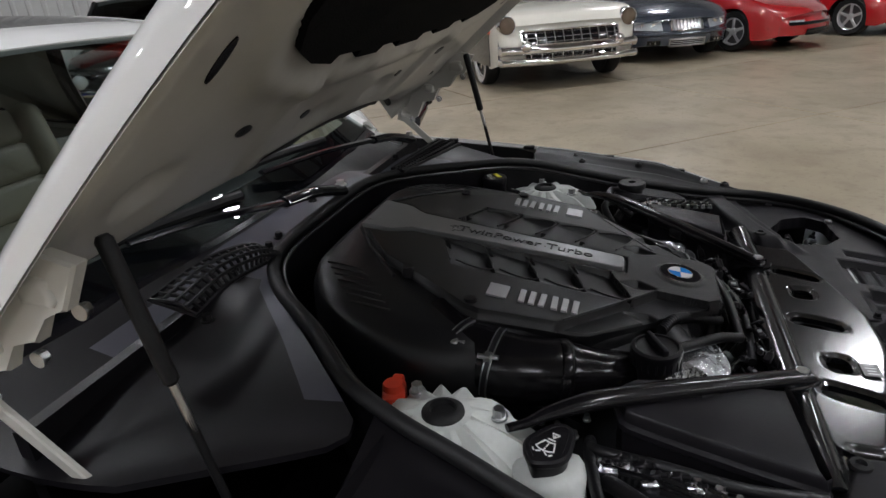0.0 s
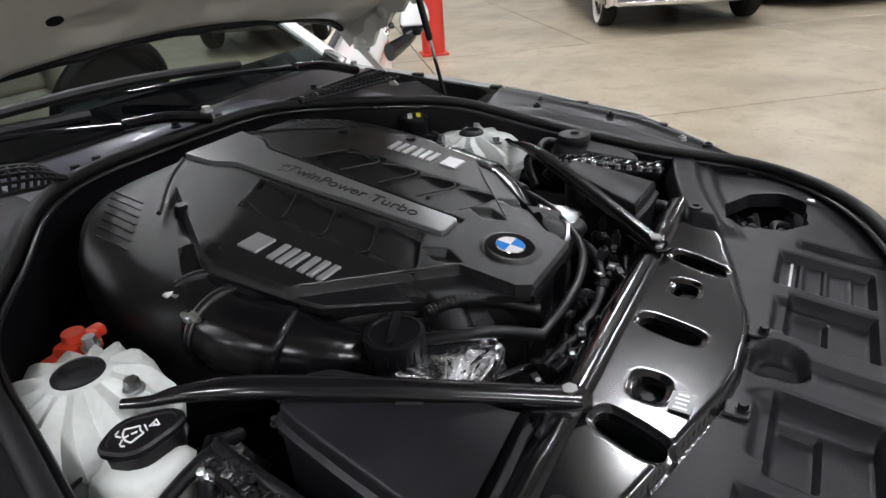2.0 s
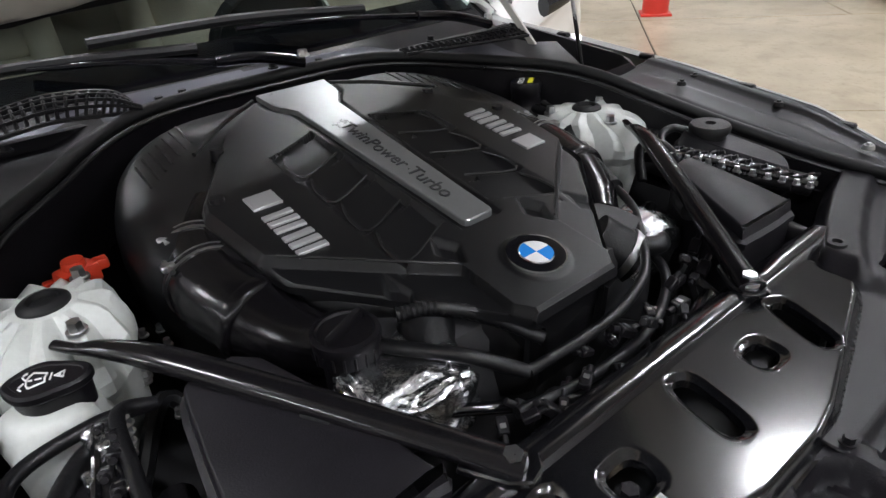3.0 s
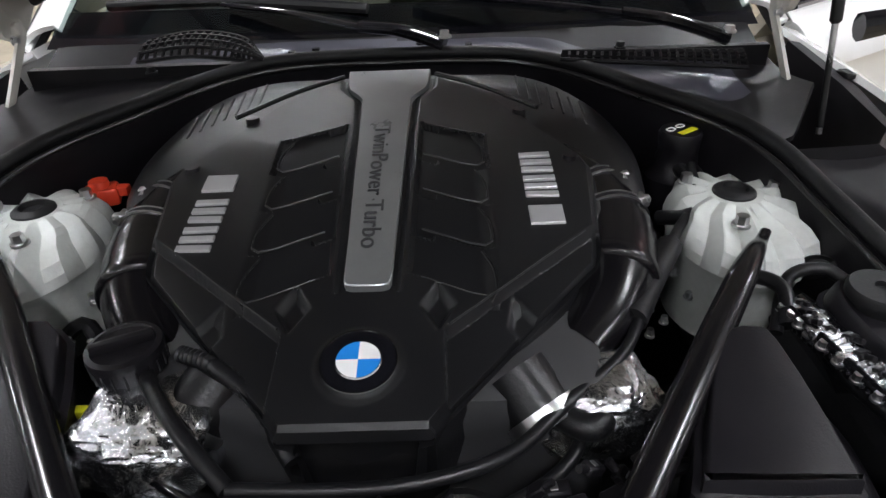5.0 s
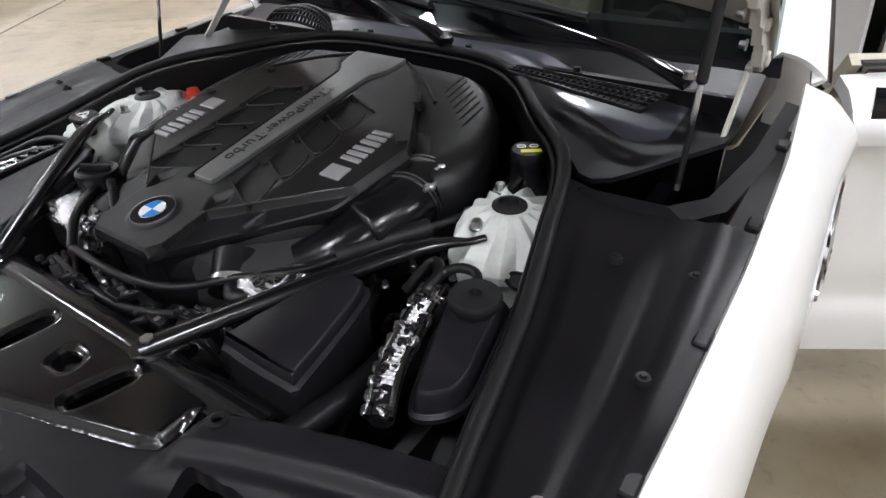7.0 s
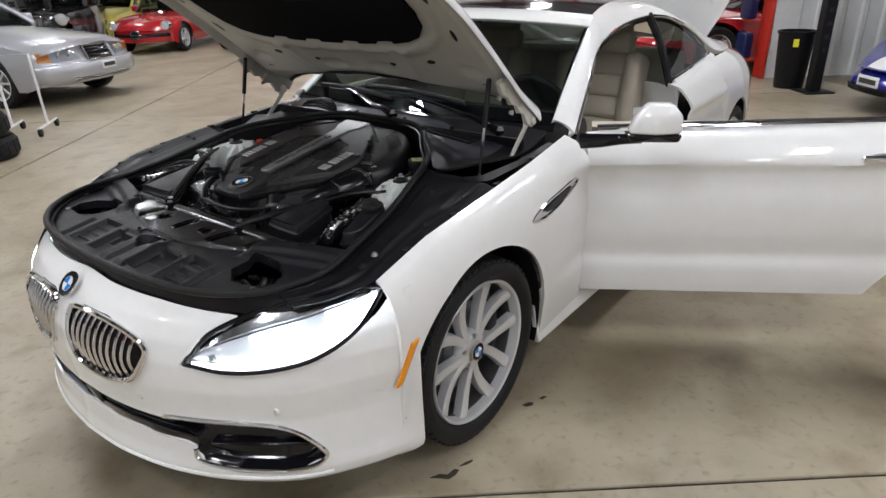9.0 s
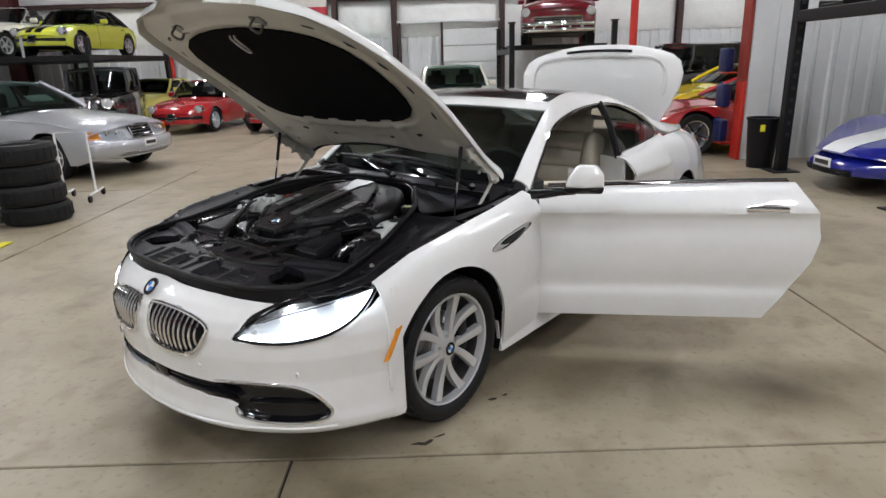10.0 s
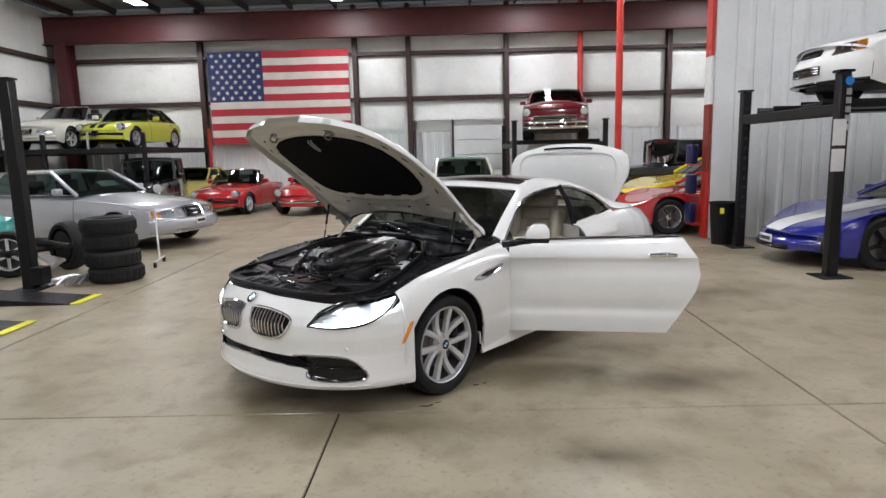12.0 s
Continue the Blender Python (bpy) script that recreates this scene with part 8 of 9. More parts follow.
def grille(w, z0, z1, y, bars=6, ma=None, back=None, upright=False, out=0.0, w2=None):
    """A framed grille that follows the nose."""
    def f(t, hw, fo):
        CUR["fo"] = -fo
        bm = patch(-w, w, z0, z1, 0.010 + out, 16)
        thicken(bm, 0.02)
        g = part("grille", bm, back or BLACKGLOSS, t, deg=60)
        k = CUR["wide"](-fo)
        for i in range(bars):
            bm = bmesh.new()
            if upright:
                s = -w + 2 * w * (i + 0.5) / bars
                tube(bm, [(k * s, CUR["front"](s, z) - 0.018 - out, z) for z in (z0, (z0 + z1) / 2, z1)], 0.006, 6, 0)
            else:
                z = z0 + (z1 - z0) * (i + 0.5) / bars
                tube(bm, [(k * s, CUR["front"](s, z) - 0.018 - out, z) for s in [w * (j / 6 - 1) for j in range(13)]], 0.006, 6, 0)
            part("bar", bm, ma or CHROME, g)
        bm = bmesh.new()
        ring = [(s, z0) for s in [w * (j / 6 - 1) for j in range(13)]] + [(s, z1) for s in [w * (1 - j / 6) for j in range(13)]]
        tube(bm, [(k * s, CUR["front"](s, z) - 0.016 - out, z) for s, z in ring], 0.011, 8, 0, True)
        part("surround", bm, ma or CHROME, g)
    return f


def bumper(z, h, y, ma, w=1.0, bow=0.14, out=0.05):
    """A bumper that wraps round the nose."""
    def f(t, hw, fo):
        bm = bmesh.new()
        rows = []
        k = CUR["wide"](-fo)
        for i in range(33):
            s = w * (-1 + i / 16)
            yy = CUR["bend"](-fo, s) - out + 0.02 * abs(s) ** 4
            rows.append([(s * k, yy + 0.07, z - h / 2), (s * k, yy + 0.012, z - h / 2 + 0.004), (s * k, yy - 0.012, z - h * 0.25), (s * k, yy - 0.02, z), (s * k, yy - 0.012, z + h * 0.25), (s * k, yy + 0.012, z + h / 2 - 0.004), (s * k, yy + 0.07, z + h / 2)])
        for sg in (0, -1):
            e = rows[sg]
            wrap = [(x * 1.015, yy + 0.30, zz) for x, yy, zz in e]
            rows = [wrap] + rows if sg == 0 else rows + [wrap]
        grid(bm, rows)
        thicken(bm, 0.01)
        part("bumper", bm, ma, t, deg=60)
    return f


def bullets(xs, z, r, y):
    """Chrome bumper guards shaped like cones."""
    def f(t, hw, fo):
        for x in xs:
            for sx in (1, -1):
                bm = bmesh.new()
                m = Matrix.Translation((sx * x * hw, CUR["bend"](-fo, x) + y, z)) @ Matrix.Rotation(radians(90), 4, "X")
                lathe(bm, [(r, -0.10), (r, 0.0), (r * 0.95, 0.03), (r * 0.75, 0.07), (r * 0.4, 0.10), (0, 0.11)], m, 20)
                part("bumper_guard", bm, CHROME, t)
    return f


def strip(s0, s1, y0, y1, ma):
    """A painted stripe that follows the bonnet between two shares of its half-width."""
    def f(t, hw, fo):
        bm = bmesh.new()
        rows = []
        for k in range(25):
            y = -fo + y0 + (y1 - y0) * k / 24
            w = CUR["wide"](y)
            rows.append([(w * s, CUR["bend"](y, s), CUR["top"](y, s) + 0.004) for s in [s0 + (s1 - s0) * j / 8 for j in range(9)]])
        grid(bm, rows)
        part("stripe", bm, ma, t, deg=60)
    return f


def plate(z, y, w=0.16):
    def f(t, hw, fo):
        bm = bmesh.new()
        yy = CUR["front"](0, z) + y
        box(bm, (0, yy, z), (2 * w, 0.012, 0.11), 0.004)
        p = part("number_plate", bm, WENAMEL, t)
        bm = bmesh.new()
        box(bm, (0, yy - 0.008, z), (2 * w * 0.8, 0.004, 0.05))
        part("bar", bm, DARKLET, p)
    return f


def flash(ma, z0, z1, y0, y1):
    """A coloured band along each flank."""
    def f(t, hw, fo):
        for sx in (1, -1):
            bm = bmesh.new()
            rows = []
            for i in range(21):
                y = y0 + (y1 - y0) * i / 20
                w = CUR["wide"](y)
                yy = CUR["bend"](y, 1.0)
                rows.append([(sx * (w * 0.998 + 0.008), yy, z0 + (z1 - z0) * j / 3) for j in range(4)])
            grid(bm, rows)
            thicken(bm, 0.012)
            part("side_band", bm, ma, t)
    return f


def sun_card(y=1.05, z=1.10, lean=-57, w=0.34):
    def f(t, hw, fo):
        bm = bmesh.new()
        box(bm, (0.25 * hw, y, z), (w, 0.006, 0.18), 0.0, Matrix.Rotation(radians(lean), 3, "X"))
        part("paper_sign", bm, LABELW, t)
    return f


def scoop():
    def f(t, hw, fo):
        bm = bmesh.new()
        z = CUR["top"](0.35, 0)
        box(bm, (0, 0.40, z + 0.01), (0.52, 0.50, 0.11), 0.04, Matrix.Rotation(radians(7), 3, "X"), 3)
        s_ = part("bonnet_scoop", bm, WHITE, t)
        bm = bmesh.new()
        box(bm, (0, 0.148, z + 0.005), (0.44, 0.02, 0.06), 0.008)
        part("mouth", bm, BLACKGLOSS, s_)
    return f


def many(*fs):
    def f(t, hw, fo):
        for g in fs:
            g(t, hw, fo)
    return f


SEDAN = [(-0.85, 0.90, 0.56, 0.62), (-0.72, 0.95, 0.64, 0.72), (-0.3, 0.99, 0.75, 0.85), (0.6, 1.0, 0.86, 0.95), (2.3, 1.0, 0.90, 0.97), (3.2, 0.98, 0.90, 0.98), (3.7, 0.95, 0.86, 0.95), (3.85, 0.90, 0.78, 0.86)]
LOW = [(-0.98, 0.80, 0.40, 0.44), (-0.8, 0.90, 0.50, 0.53), (-0.4, 0.97, 0.66, 0.62), (0.0, 1.0, 0.75, 0.70), (0.4, 1.0, 0.77, 0.77), (0.9, 0.98, 0.79, 0.85), (2.0, 0.98, 0.83, 0.88), (2.5, 1.0, 0.90, 0.91), (3.2, 0.95, 0.86, 0.90), (3.5, 0.88, 0.76, 0.82)]
SPIDER = [(-0.75, 0.80, 0.46, 0.52), (-0.62, 0.88, 0.56, 0.64), (-0.2, 0.96, 0.70, 0.75), (0.6, 1.0, 0.78, 0.84), (1.2, 1.0, 0.80, 0.85), (2.3, 1.0, 0.80, 0.86), (2.8, 0.94, 0.73, 0.79), (3.18, 0.82, 0.58, 0.62)]
FIFTY = [(-0.86, 0.93, 0.78, 0.80), (-0.72, 0.97, 0.90, 0.91), (-0.3, 1.0, 0.96, 1.00), (0.6, 1.0, 0.98, 1.06), (2.4, 1.0, 0.98, 1.05), (3.6, 0.98, 0.93, 1.0), (4.4, 0.93, 0.85, 0.9)]
SALOON = [(-0.88, 0.93, 0.66, 0.76), (-0.80, 0.95, 0.71, 0.80), (-0.5, 0.98, 0.78, 0.86), (0.0, 1.0, 0.84, 0.92), (0.80, 1.0, 0.91, 0.99), (3.1, 1.0, 0.95, 1.01), (3.7, 0.98, 0.95, 1.02), (4.15, 0.95, 0.90, 0.97), (4.27, 0.91, 0.80, 0.88)]
RED = paint("red_paint", (0.43, 0.013, 0.017), 0.25)
DRED = paint("maroon_paint", (0.14, 0.006, 0.012), 0.25)
YEL = paint("yellow_paint", (0.72, 0.56, 0.004), 0.25)
LIME = paint("lime_yellow_paint", (0.62, 0.66, 0.06), 0.25)
PALEY = paint("pale_yellow_paint", (0.70, 0.64, 0.16), 0.25)
BLUEP = paint("blue_paint", (0.009, 0.014, 0.24), 0.2)
CREAM = paint("cream_white_paint", (0.74, 0.72, 0.64), 0.25)
SLATE = paint("slate_blue_paint", (0.045, 0.055, 0.075), 0.25, 0.3)
BLACKP = paint("black_paint", (0.01, 0.01, 0.011), 0.2)
TEALP = paint("teal_paint", (0.03, 0.33, 0.30), 0.3)
SILVER = paint("silver_paint", (0.46, 0.47, 0.50), 0.32, 0.45)
ORANGE = paint("orange_paint", (0.70, 0.10, 0.02), 0.3)
LENS = mat("lamp_glass_amber", (0.65, 0.55, 0.30), 0.12, 0, 0.6, 0.1)
LENSD = mat("smoked_lamp_glass", (0.16, 0.12, 0.09), 0.08, 0.2, 0.6, 0.2, 8)
LENSW = mat("lamp_glass_white", (0.62, 0.64, 0.66), 0.1, 0.3, 0.6, 0.1)

hall_car("sedan_car", "silver four-door saloon parked on the concrete floor", hall(-4.92, 7.15, 0, 74), SILVER, 3.1, 5.15, 1.88, 0.88, 0.22, SALOON, (0.90, 1.62, 2.85, 3.55, 1.01, 1.46, 0.70), 0.335, doors=4,
         front=many(boxlamps(0.36, 0.78, 0.58, 0.71, 0.0, LENSW, 0.10, 0.01), boxlamps(0.78, 0.95, 0.59, 0.705, 0.10, AMBER, 0.06), flash(SILVER, 0.40, 0.52, 0.45, 2.6), grille(0.25, 0.56, 0.76, 0, 5, out=0.02), bumper(0.43, 0.22, -0.05, SILVER, 0.99, out=0.10), bumper(0.33, 0.02, 0, CHROME, 0.6, out=0.115), bumper(0.36, 0.012, 0, CHROME, 0.6, out=0.118), plate(0.48, -0.13, 0.13), sun_card(1.24, 1.16, -57, 0.45)), spokes=8, pane=GGLASS)
hall_car("convertible_car", "red open-top sports car with round lamps", hall(-5.75, 13.1, 0, -6), RED, 2.25, 3.95, 1.62, 0.75, 0.2, SPIDER, (0.75, 1.10, 1.7, 2.0, 0.85, 1.25, 0.72), 0.30, bow=0.30, front=many(lamps((0.74,), 0.60, 0.085, 0.06), bumper(0.40, 0.08, -0.03, BLACKGLOSS), grille(0.14, 0.34, 0.50, 0, 3, out=0.03), sun_card(1.0, 1.02, -40, 0.3)), open_top=True)
hall_car("sports_car", "pale yellow coupe parked behind other cars", hall(-7.75, 14.4, 0, -4), PALEY, 2.2, 3.5, 1.65, 0.75, 0.2, SEDAN, (0.75, 1.3, 2.2, 2.7, 0.95, 1.32, 0.72), 0.31, front=many(lamps((0.72,), 0.60, 0.08, 0.02), sun_card(1.08, 1.08, -50, 0.5)))
hall_car("vintage_car", "dark vintage open tourer with upright windscreen", hall(-7.1, 11.2, 0, 15), BLACKP, 2.4, 3.5, 1.45, 0.5, 0.35, [(-0.5, 0.45, 0.85, 1.0), (-0.3, 0.55, 0.95, 1.05), (0.8, 0.75, 1.0, 1.1), (1.2, 1.0, 1.05, 1.12), (2.6, 1.0, 1.05, 1.1), (3.0, 0.9, 0.95, 1.0)], (0.9, 0.95, 2.5, 2.6, 1.10, 1.66, 0.85), 0.37, rimmat=BLACKGLOSS, roofmat=mat("dark_canvas", (0.05, 0.05, 0.055), 0.8, 0, 0, 0.2, 10), pane=DGLASS, bow=0.1, flare=0, front=many(lamps((0.62,), 0.88, 0.10, -0.05), grille(0.30, 0.55, 0.96, 0, 9, upright=True, out=0.02)), spokes=10)
hall_car("small_car", "small rounded red coupe", hall(-3.3, 12.7, 0, -12), RED, 2.1, 3.2, 1.6, 0.7, 0.2, [(-0.7, 0.76, 0.5, 0.56), (-0.5, 0.9, 0.66, 0.72), (0.5, 1.0, 0.8, 0.86), (1.5, 1.0, 0.82, 0.88), (2.2, 0.92, 0.78, 0.84), (2.5, 0.8, 0.6, 0.66)], (0.6, 1.0, 1.5, 2.0, 0.87, 1.27, 0.7), 0.31, bow=0.3, front=many(lamps((0.72,), 0.62, 0.09, 0.04), bumper(0.38, 0.08, -0.03, CHROME)))
hall_car("classic_car", "white classic saloon with green glass parked nose forward", hall(1.15, 11.6, 0, 4), CREAM, 2.7, 4.4, 1.75, 0.8, 0.22, SEDAN, (0.7, 1.15, 2.4, 2.9, 0.98, 1.47, 0.76), 0.33, pane=GGLASS, front=many(lamps((0.75,), 0.62, 0.09, 0.02), bumper(0.42, 0.10, -0.04, CHROME), grille(0.55, 0.50, 0.60, 0, 3)))
hall_car("pickup_truck", "teal classic pickup beside the far wall", hall(-0.9, 15.2, 0, 40), TEALP, 2.8, 4.4, 1.75, 0.8, 0.3, FIFTY, (0.7, 0.95, 1.5, 1.7, 1.05, 1.62, 0.78), 0.36, pane=GGLASS, front=many(lamps((0.72,), 0.75, 0.09, 0.0), bumper(0.45, 0.10, -0.04, CHROME)))
hall_car("sports_car", "red low sports car with chrome wheels", hall(4.73, 7.72, 0, -90), RED, 2.44, 4.5, 1.86, 0.98, 0.16, LOW, (0.70, 1.35, 1.9, 2.9, 0.86, 1.19, 0.66), 0.33, rimmat=CHROME, bow=0.34, front=many(grille(0.5, 0.24, 0.32, 0, 1, ma=BLACKGLOSS)))
hall_car("sports_car", "bright yellow sports car behind a red one", hall(5.6, 10.2, 0, -84), YEL, 2.7, 4.7, 1.9, 0.95, 0.18, [(y, a, b_ + 0.12, c + 0.14) for y, a, b_, c in LOW], (0.8, 1.4, 2.1, 3.0, 1.00, 1.36, 0.66), 0.36, rimmat=BLACKGLOSS, bow=0.28, front=many(grille(0.6, 0.50, 0.58, 0, 1, ma=BLACKGLOSS), boxlamps(0.62, 0.90, 0.48, 0.56, 0, LENSW)))
hall_car("vintage_car", "black upright vintage saloon", hall(6.25, 14.2, 0, -70), BLACKP, 2.6, 3.7, 1.6, 0.55, 0.35, [(-0.55, 0.5, 0.95, 1.05), (0.8, 0.75, 1.05, 1.15), (1.2, 1.0, 1.1, 1.16), (3.0, 1.0, 1.1, 1.15)], (0.85, 0.9, 2.7, 2.8, 1.15, 1.85, 0.92), 0.37, rimmat=BLACKGLOSS, pane=DGLASS, bow=0.1, flare=0, spokes=10)
hall_car("sports_car", "blue sports car with a white bonnet stripe under a lift", hall(6.15, 4.05, 0, -90), BLUEP, 2.44, 4.5, 1.84, 1.0, 0.16, LOW, (0.70, 1.35, 1.9, 2.9, 0.86, 1.19, 0.66), 0.34, rimmat=BLACKGLOSS, bow=0.40, rake=0.10, front=many(strip(-0.26, 0.26, 0.03, 1.7, WENAMEL), plate(0.33, -0.012), grille(0.55, 0.22, 0.27, 0, 1, ma=BLACKGLOSS)))
hall_car("classic_car", "cream and black chrome-laden fifties saloon", pose(8.02, 1.12, 0, 0, 0, -62), CREAM, 3.1, 5.4, 1.98, 0.86, 0.26, FIFTY, (0.9, 1.3, 2.7, 3.2, 1.08, 1.58, 0.78), 0.36, rimmat=CHROME, white=True, bow=0.14, flare=0,
         front=many(lamps((0.82,), 0.80, 0.095, -0.03, LENSD), grille(0.70, 0.56, 0.72, 0, 3, out=0.02), grille(0.70, 0.56, 0.72, 0, 11, upright=True, out=0.026), bumper(0.50, 0.11, 0, CHROME, 0.99, out=0.14), bumper(0.36, 0.09, 0, CHROME, 0.99, out=0.16), grille(0.66, 0.40, 0.46, 0, 9, upright=True, out=0.02), bullets((0.62,), 0.55, 0.075, -0.10), flash(BLACKP, 0.30, 0.70, -0.6, 4.0), flash(ORANGE, 0.70, 0.83, -0.62, 4.0)))
hall_car("sedan_car", "black saloon with a white number plate", hall(8.2, 0.9, 0, -96), BLACKP, 2.7, 4.4, 1.7, 0.8, 0.22, SEDAN, (0.7, 1.3, 2.5, 3.1, 0.96, 1.45, 0.74), 0.32, doors=4, front=many(lamps((0.75,), 0.56, 0.075, -0.01), bumper(0.42, 0.09, -0.05, CHROME), plate(0.42, -0.09, 0.26)))
hall_car("sedan_car", "slate blue four-door saloon parked on concrete", pose(10.05, -0.42, 0, 0, 0, -66), SLATE, 2.65, 4.55, 1.77, 0.88, 0.2, SEDAN, (0.75, 1.45, 2.6, 3.3, 0.96, 1.42, 0.70), 0.32, doors=4, bow=0.30,
         front=many(boxlamps(0.46, 0.90, 0.48, 0.59, 0, LENSW, slope=0.03), grille(0.30, 0.47, 0.62, 0, 9, upright=True, back=STEEL), grille(0.34, 0.25, 0.35, 0, 4, ma=STEEL), boxlamps(0.50, 0.72, 0.27, 0.34, 0, BLACKGLOSS), bumper(0.42, 0.06, 0, SLATE, 0.98, out=0.055)))
hall_car("sports_car", "red wedge-shaped sports coupe with alloy wheels", pose(10.95, -2.05, 0, 0, 0, -40), RED, 2.43, 4.3, 1.69, 0.9, 0.18, [(y * 0.92, a, b_ + 0.10, c + 0.12) for y, a, b_, c in LOW], (0.70, 1.35, 2.0, 2.9, 0.95, 1.27, 0.68), 0.31, bow=0.20, front=many(grille(0.85, 0.40, 0.425, 0, 1, ma=BLACKGLOSS), boxlamps(0.50, 0.82, 0.43, 0.46, 0, LENSW), grille(0.45, 0.24, 0.32, 0, 2, ma=BLACKGLOSS)))
hall_car("sports_car", "red sports coupe at the end of the row", pose(12.6, -4.2, 0, 0, 0, -45), RED, 2.4, 4.3, 1.75, 0.9, 0.18, LOW, (0.70, 1.35, 2.0, 2.9, 0.88, 1.24, 0.68), 0.32, bow=0.3)


def car_lift(u0, u1, va, vb, z, label, m=None):
    """A four-post lift along u: posts, cross bars, two runways."""
    t = thing("car_lift", label, "car lift", H.copy())
    for u in (u0, u1):
        for v in (va, vb):
            bm = bmesh.new()
            box(bm, (u, v, 1.2), (0.13, 0.13, 2.4), 0.012, seg=1)
            ps = part("post", bm, LIFTBLACK, t)
            bm = bmesh.new()
            box(bm, (u, v, 2.415), (0.18, 0.15, 0.03), 0.004, seg=1)
            part("top_cap", bm, LIFTBLACK, ps)
            bm = bmesh.new()
            box(bm, (u, v, 0.008), (0.36, 0.36, 0.016), 0.004, seg=1)
            part("base_plate", bm, LIFTBLACK, ps)
            for k in range(12):
                bm = bmesh.new()
                box(bm, (u, v + (0.068 if v == va else -0.068), 0.5 + 0.15 * k), (0.05, 0.006, 0.05), 0.002, seg=1)
                part("slot", bm, DARKINT, ps)
        bm = bmesh.new()
        box(bm, (u, (va + vb) / 2, z - 0.12), (0.12, vb - va, 0.14), 0.01, seg=1)
        part("cross_bar", bm, LIFTBLACK, t)
    w = (vb - va)
    for f in (0.26, 0.74):
        bm = bmesh.new()
        box(bm, ((u0 + u1) / 2, va + w * f, z - 0.04), (u1 - u0, 0.48, 0.07), 0.01, seg=1)
        for s in (-0.23, 0.23):
            box(bm, ((u0 + u1) / 2, va + w * f + s, z - 0.005), (u1 - u0, 0.02, 0.07))
        part("runway", bm, LIFTBLACK, t)
    return t


rl = car_lift(5.3, 9.9, 2.88, 5.28, 2.10, "black four-post car lift with a white car on top")
# white hatch on the right lift
hall_car("sports_saloon_car", "white saloon with a bonnet scoop on the lift", hall(6.45, 4.08, 2.1, -90), WHITE, 2.54, 4.4, 1.74, 0.88, 0.2, [(y * 0.9 - 0.08, a, b_ - 0.02, c - 0.02) for y, a, b_, c in SALOON], (0.7, 1.35, 2.6, 3.3, 0.94, 1.43, 0.72), 0.32,
         front=many(boxlamps(0.50, 0.80, 0.60, 0.72, 0, LENSD, slope=0.06), boxlamps(0.80, 0.92, 0.625, 0.74, 0, AMBER, slope=0.06), grille(0.27, 0.62, 0.69, 0, 2, ma=BLACKGLOSS), grille(0.36, 0.38, 0.48, 0, 3, ma=BLACKGLOSS), bumper(0.27, 0.05, 0, BLACKGLOSS, 0.96, out=0.06), scoop()), bow=0.32)
bm = bmesh.new()
box(bm, (5.25, 2.80, 1.72), (0.15, 0.004, 0.30), 0.0)
box(bm, (5.25, 2.80, 1.40), (0.15, 0.004, 0.26), 0.0)
part("notice", bm, LABELW, rl, "two white paper notices")
for k in range(5):
    bm = bmesh.new()
    box(bm, (5.33, 2.802, 2.18 - 0.10 * k), (0.06, 0.004, 0.07))
    part("mark", bm, STEEL, rl)
bm = bmesh.new()
cyl(bm, (5.33, 2.806, 2.30), (5.33, 2.80, 2.30), 0.05, n=20)
part("disc", bm, BLUE, rl)

# left lift: post and ramps near the tyres
ll = thing("car_lift", "black car lift post with yellow-edged ramps", "car lift", H.copy())
for u, v in ((-4.64, 3.15), (-4.64, 0.55), (-9.3, 3.15), (-9.3, 0.55)):
    bm = bmesh.new()
    box(bm, (u, v, 1.3), (0.15, 0.15, 2.6), 0.012, seg=1)
    ps = part("post", bm, LIFTBLACK, ll)
    for nm, c, sz in (("top_cap", (u, v, 2.612), (0.18, 0.17, 0.024)), ("pump_box", (u + 0.15, v - 0.02, 0.18), (0.14, 0.2, 0.22)), ("base_plate", (u, v, 0.008), (0.36, 0.36, 0.016))):
        bm = bmesh.new()
        box(bm, c, sz, 0.004, seg=1)
        part(nm, bm, LIFTBLACK, ps)
for v in (2.45, 1.25):
    bm = bmesh.new()
    prism(bm, [(-4.9, v - 0.24), (-3.58, v - 0.24), (-3.58, v + 0.24), (-4.9, v + 0.24)], 0.0, lambda x, y: 0.012 + 0.10 * (-3.58 - x) / 1.32, 0.004, seg=1)
    rp2 = part("ramp", bm, GREYPL, ll)
    bm = bmesh.new()
    box(bm, (-3.53, v, 0.014), (0.10, 0.49, 0.012), 0.003, seg=1)
    part("yellow_edge", bm, YELLOWL, rp2)
    bm = bmesh.new()
    box(bm, (-7.0, v, 0.10), (4.3, 0.48, 0.06), 0.01, seg=1)
    part("runway", bm, LIFTBLACK, ll)

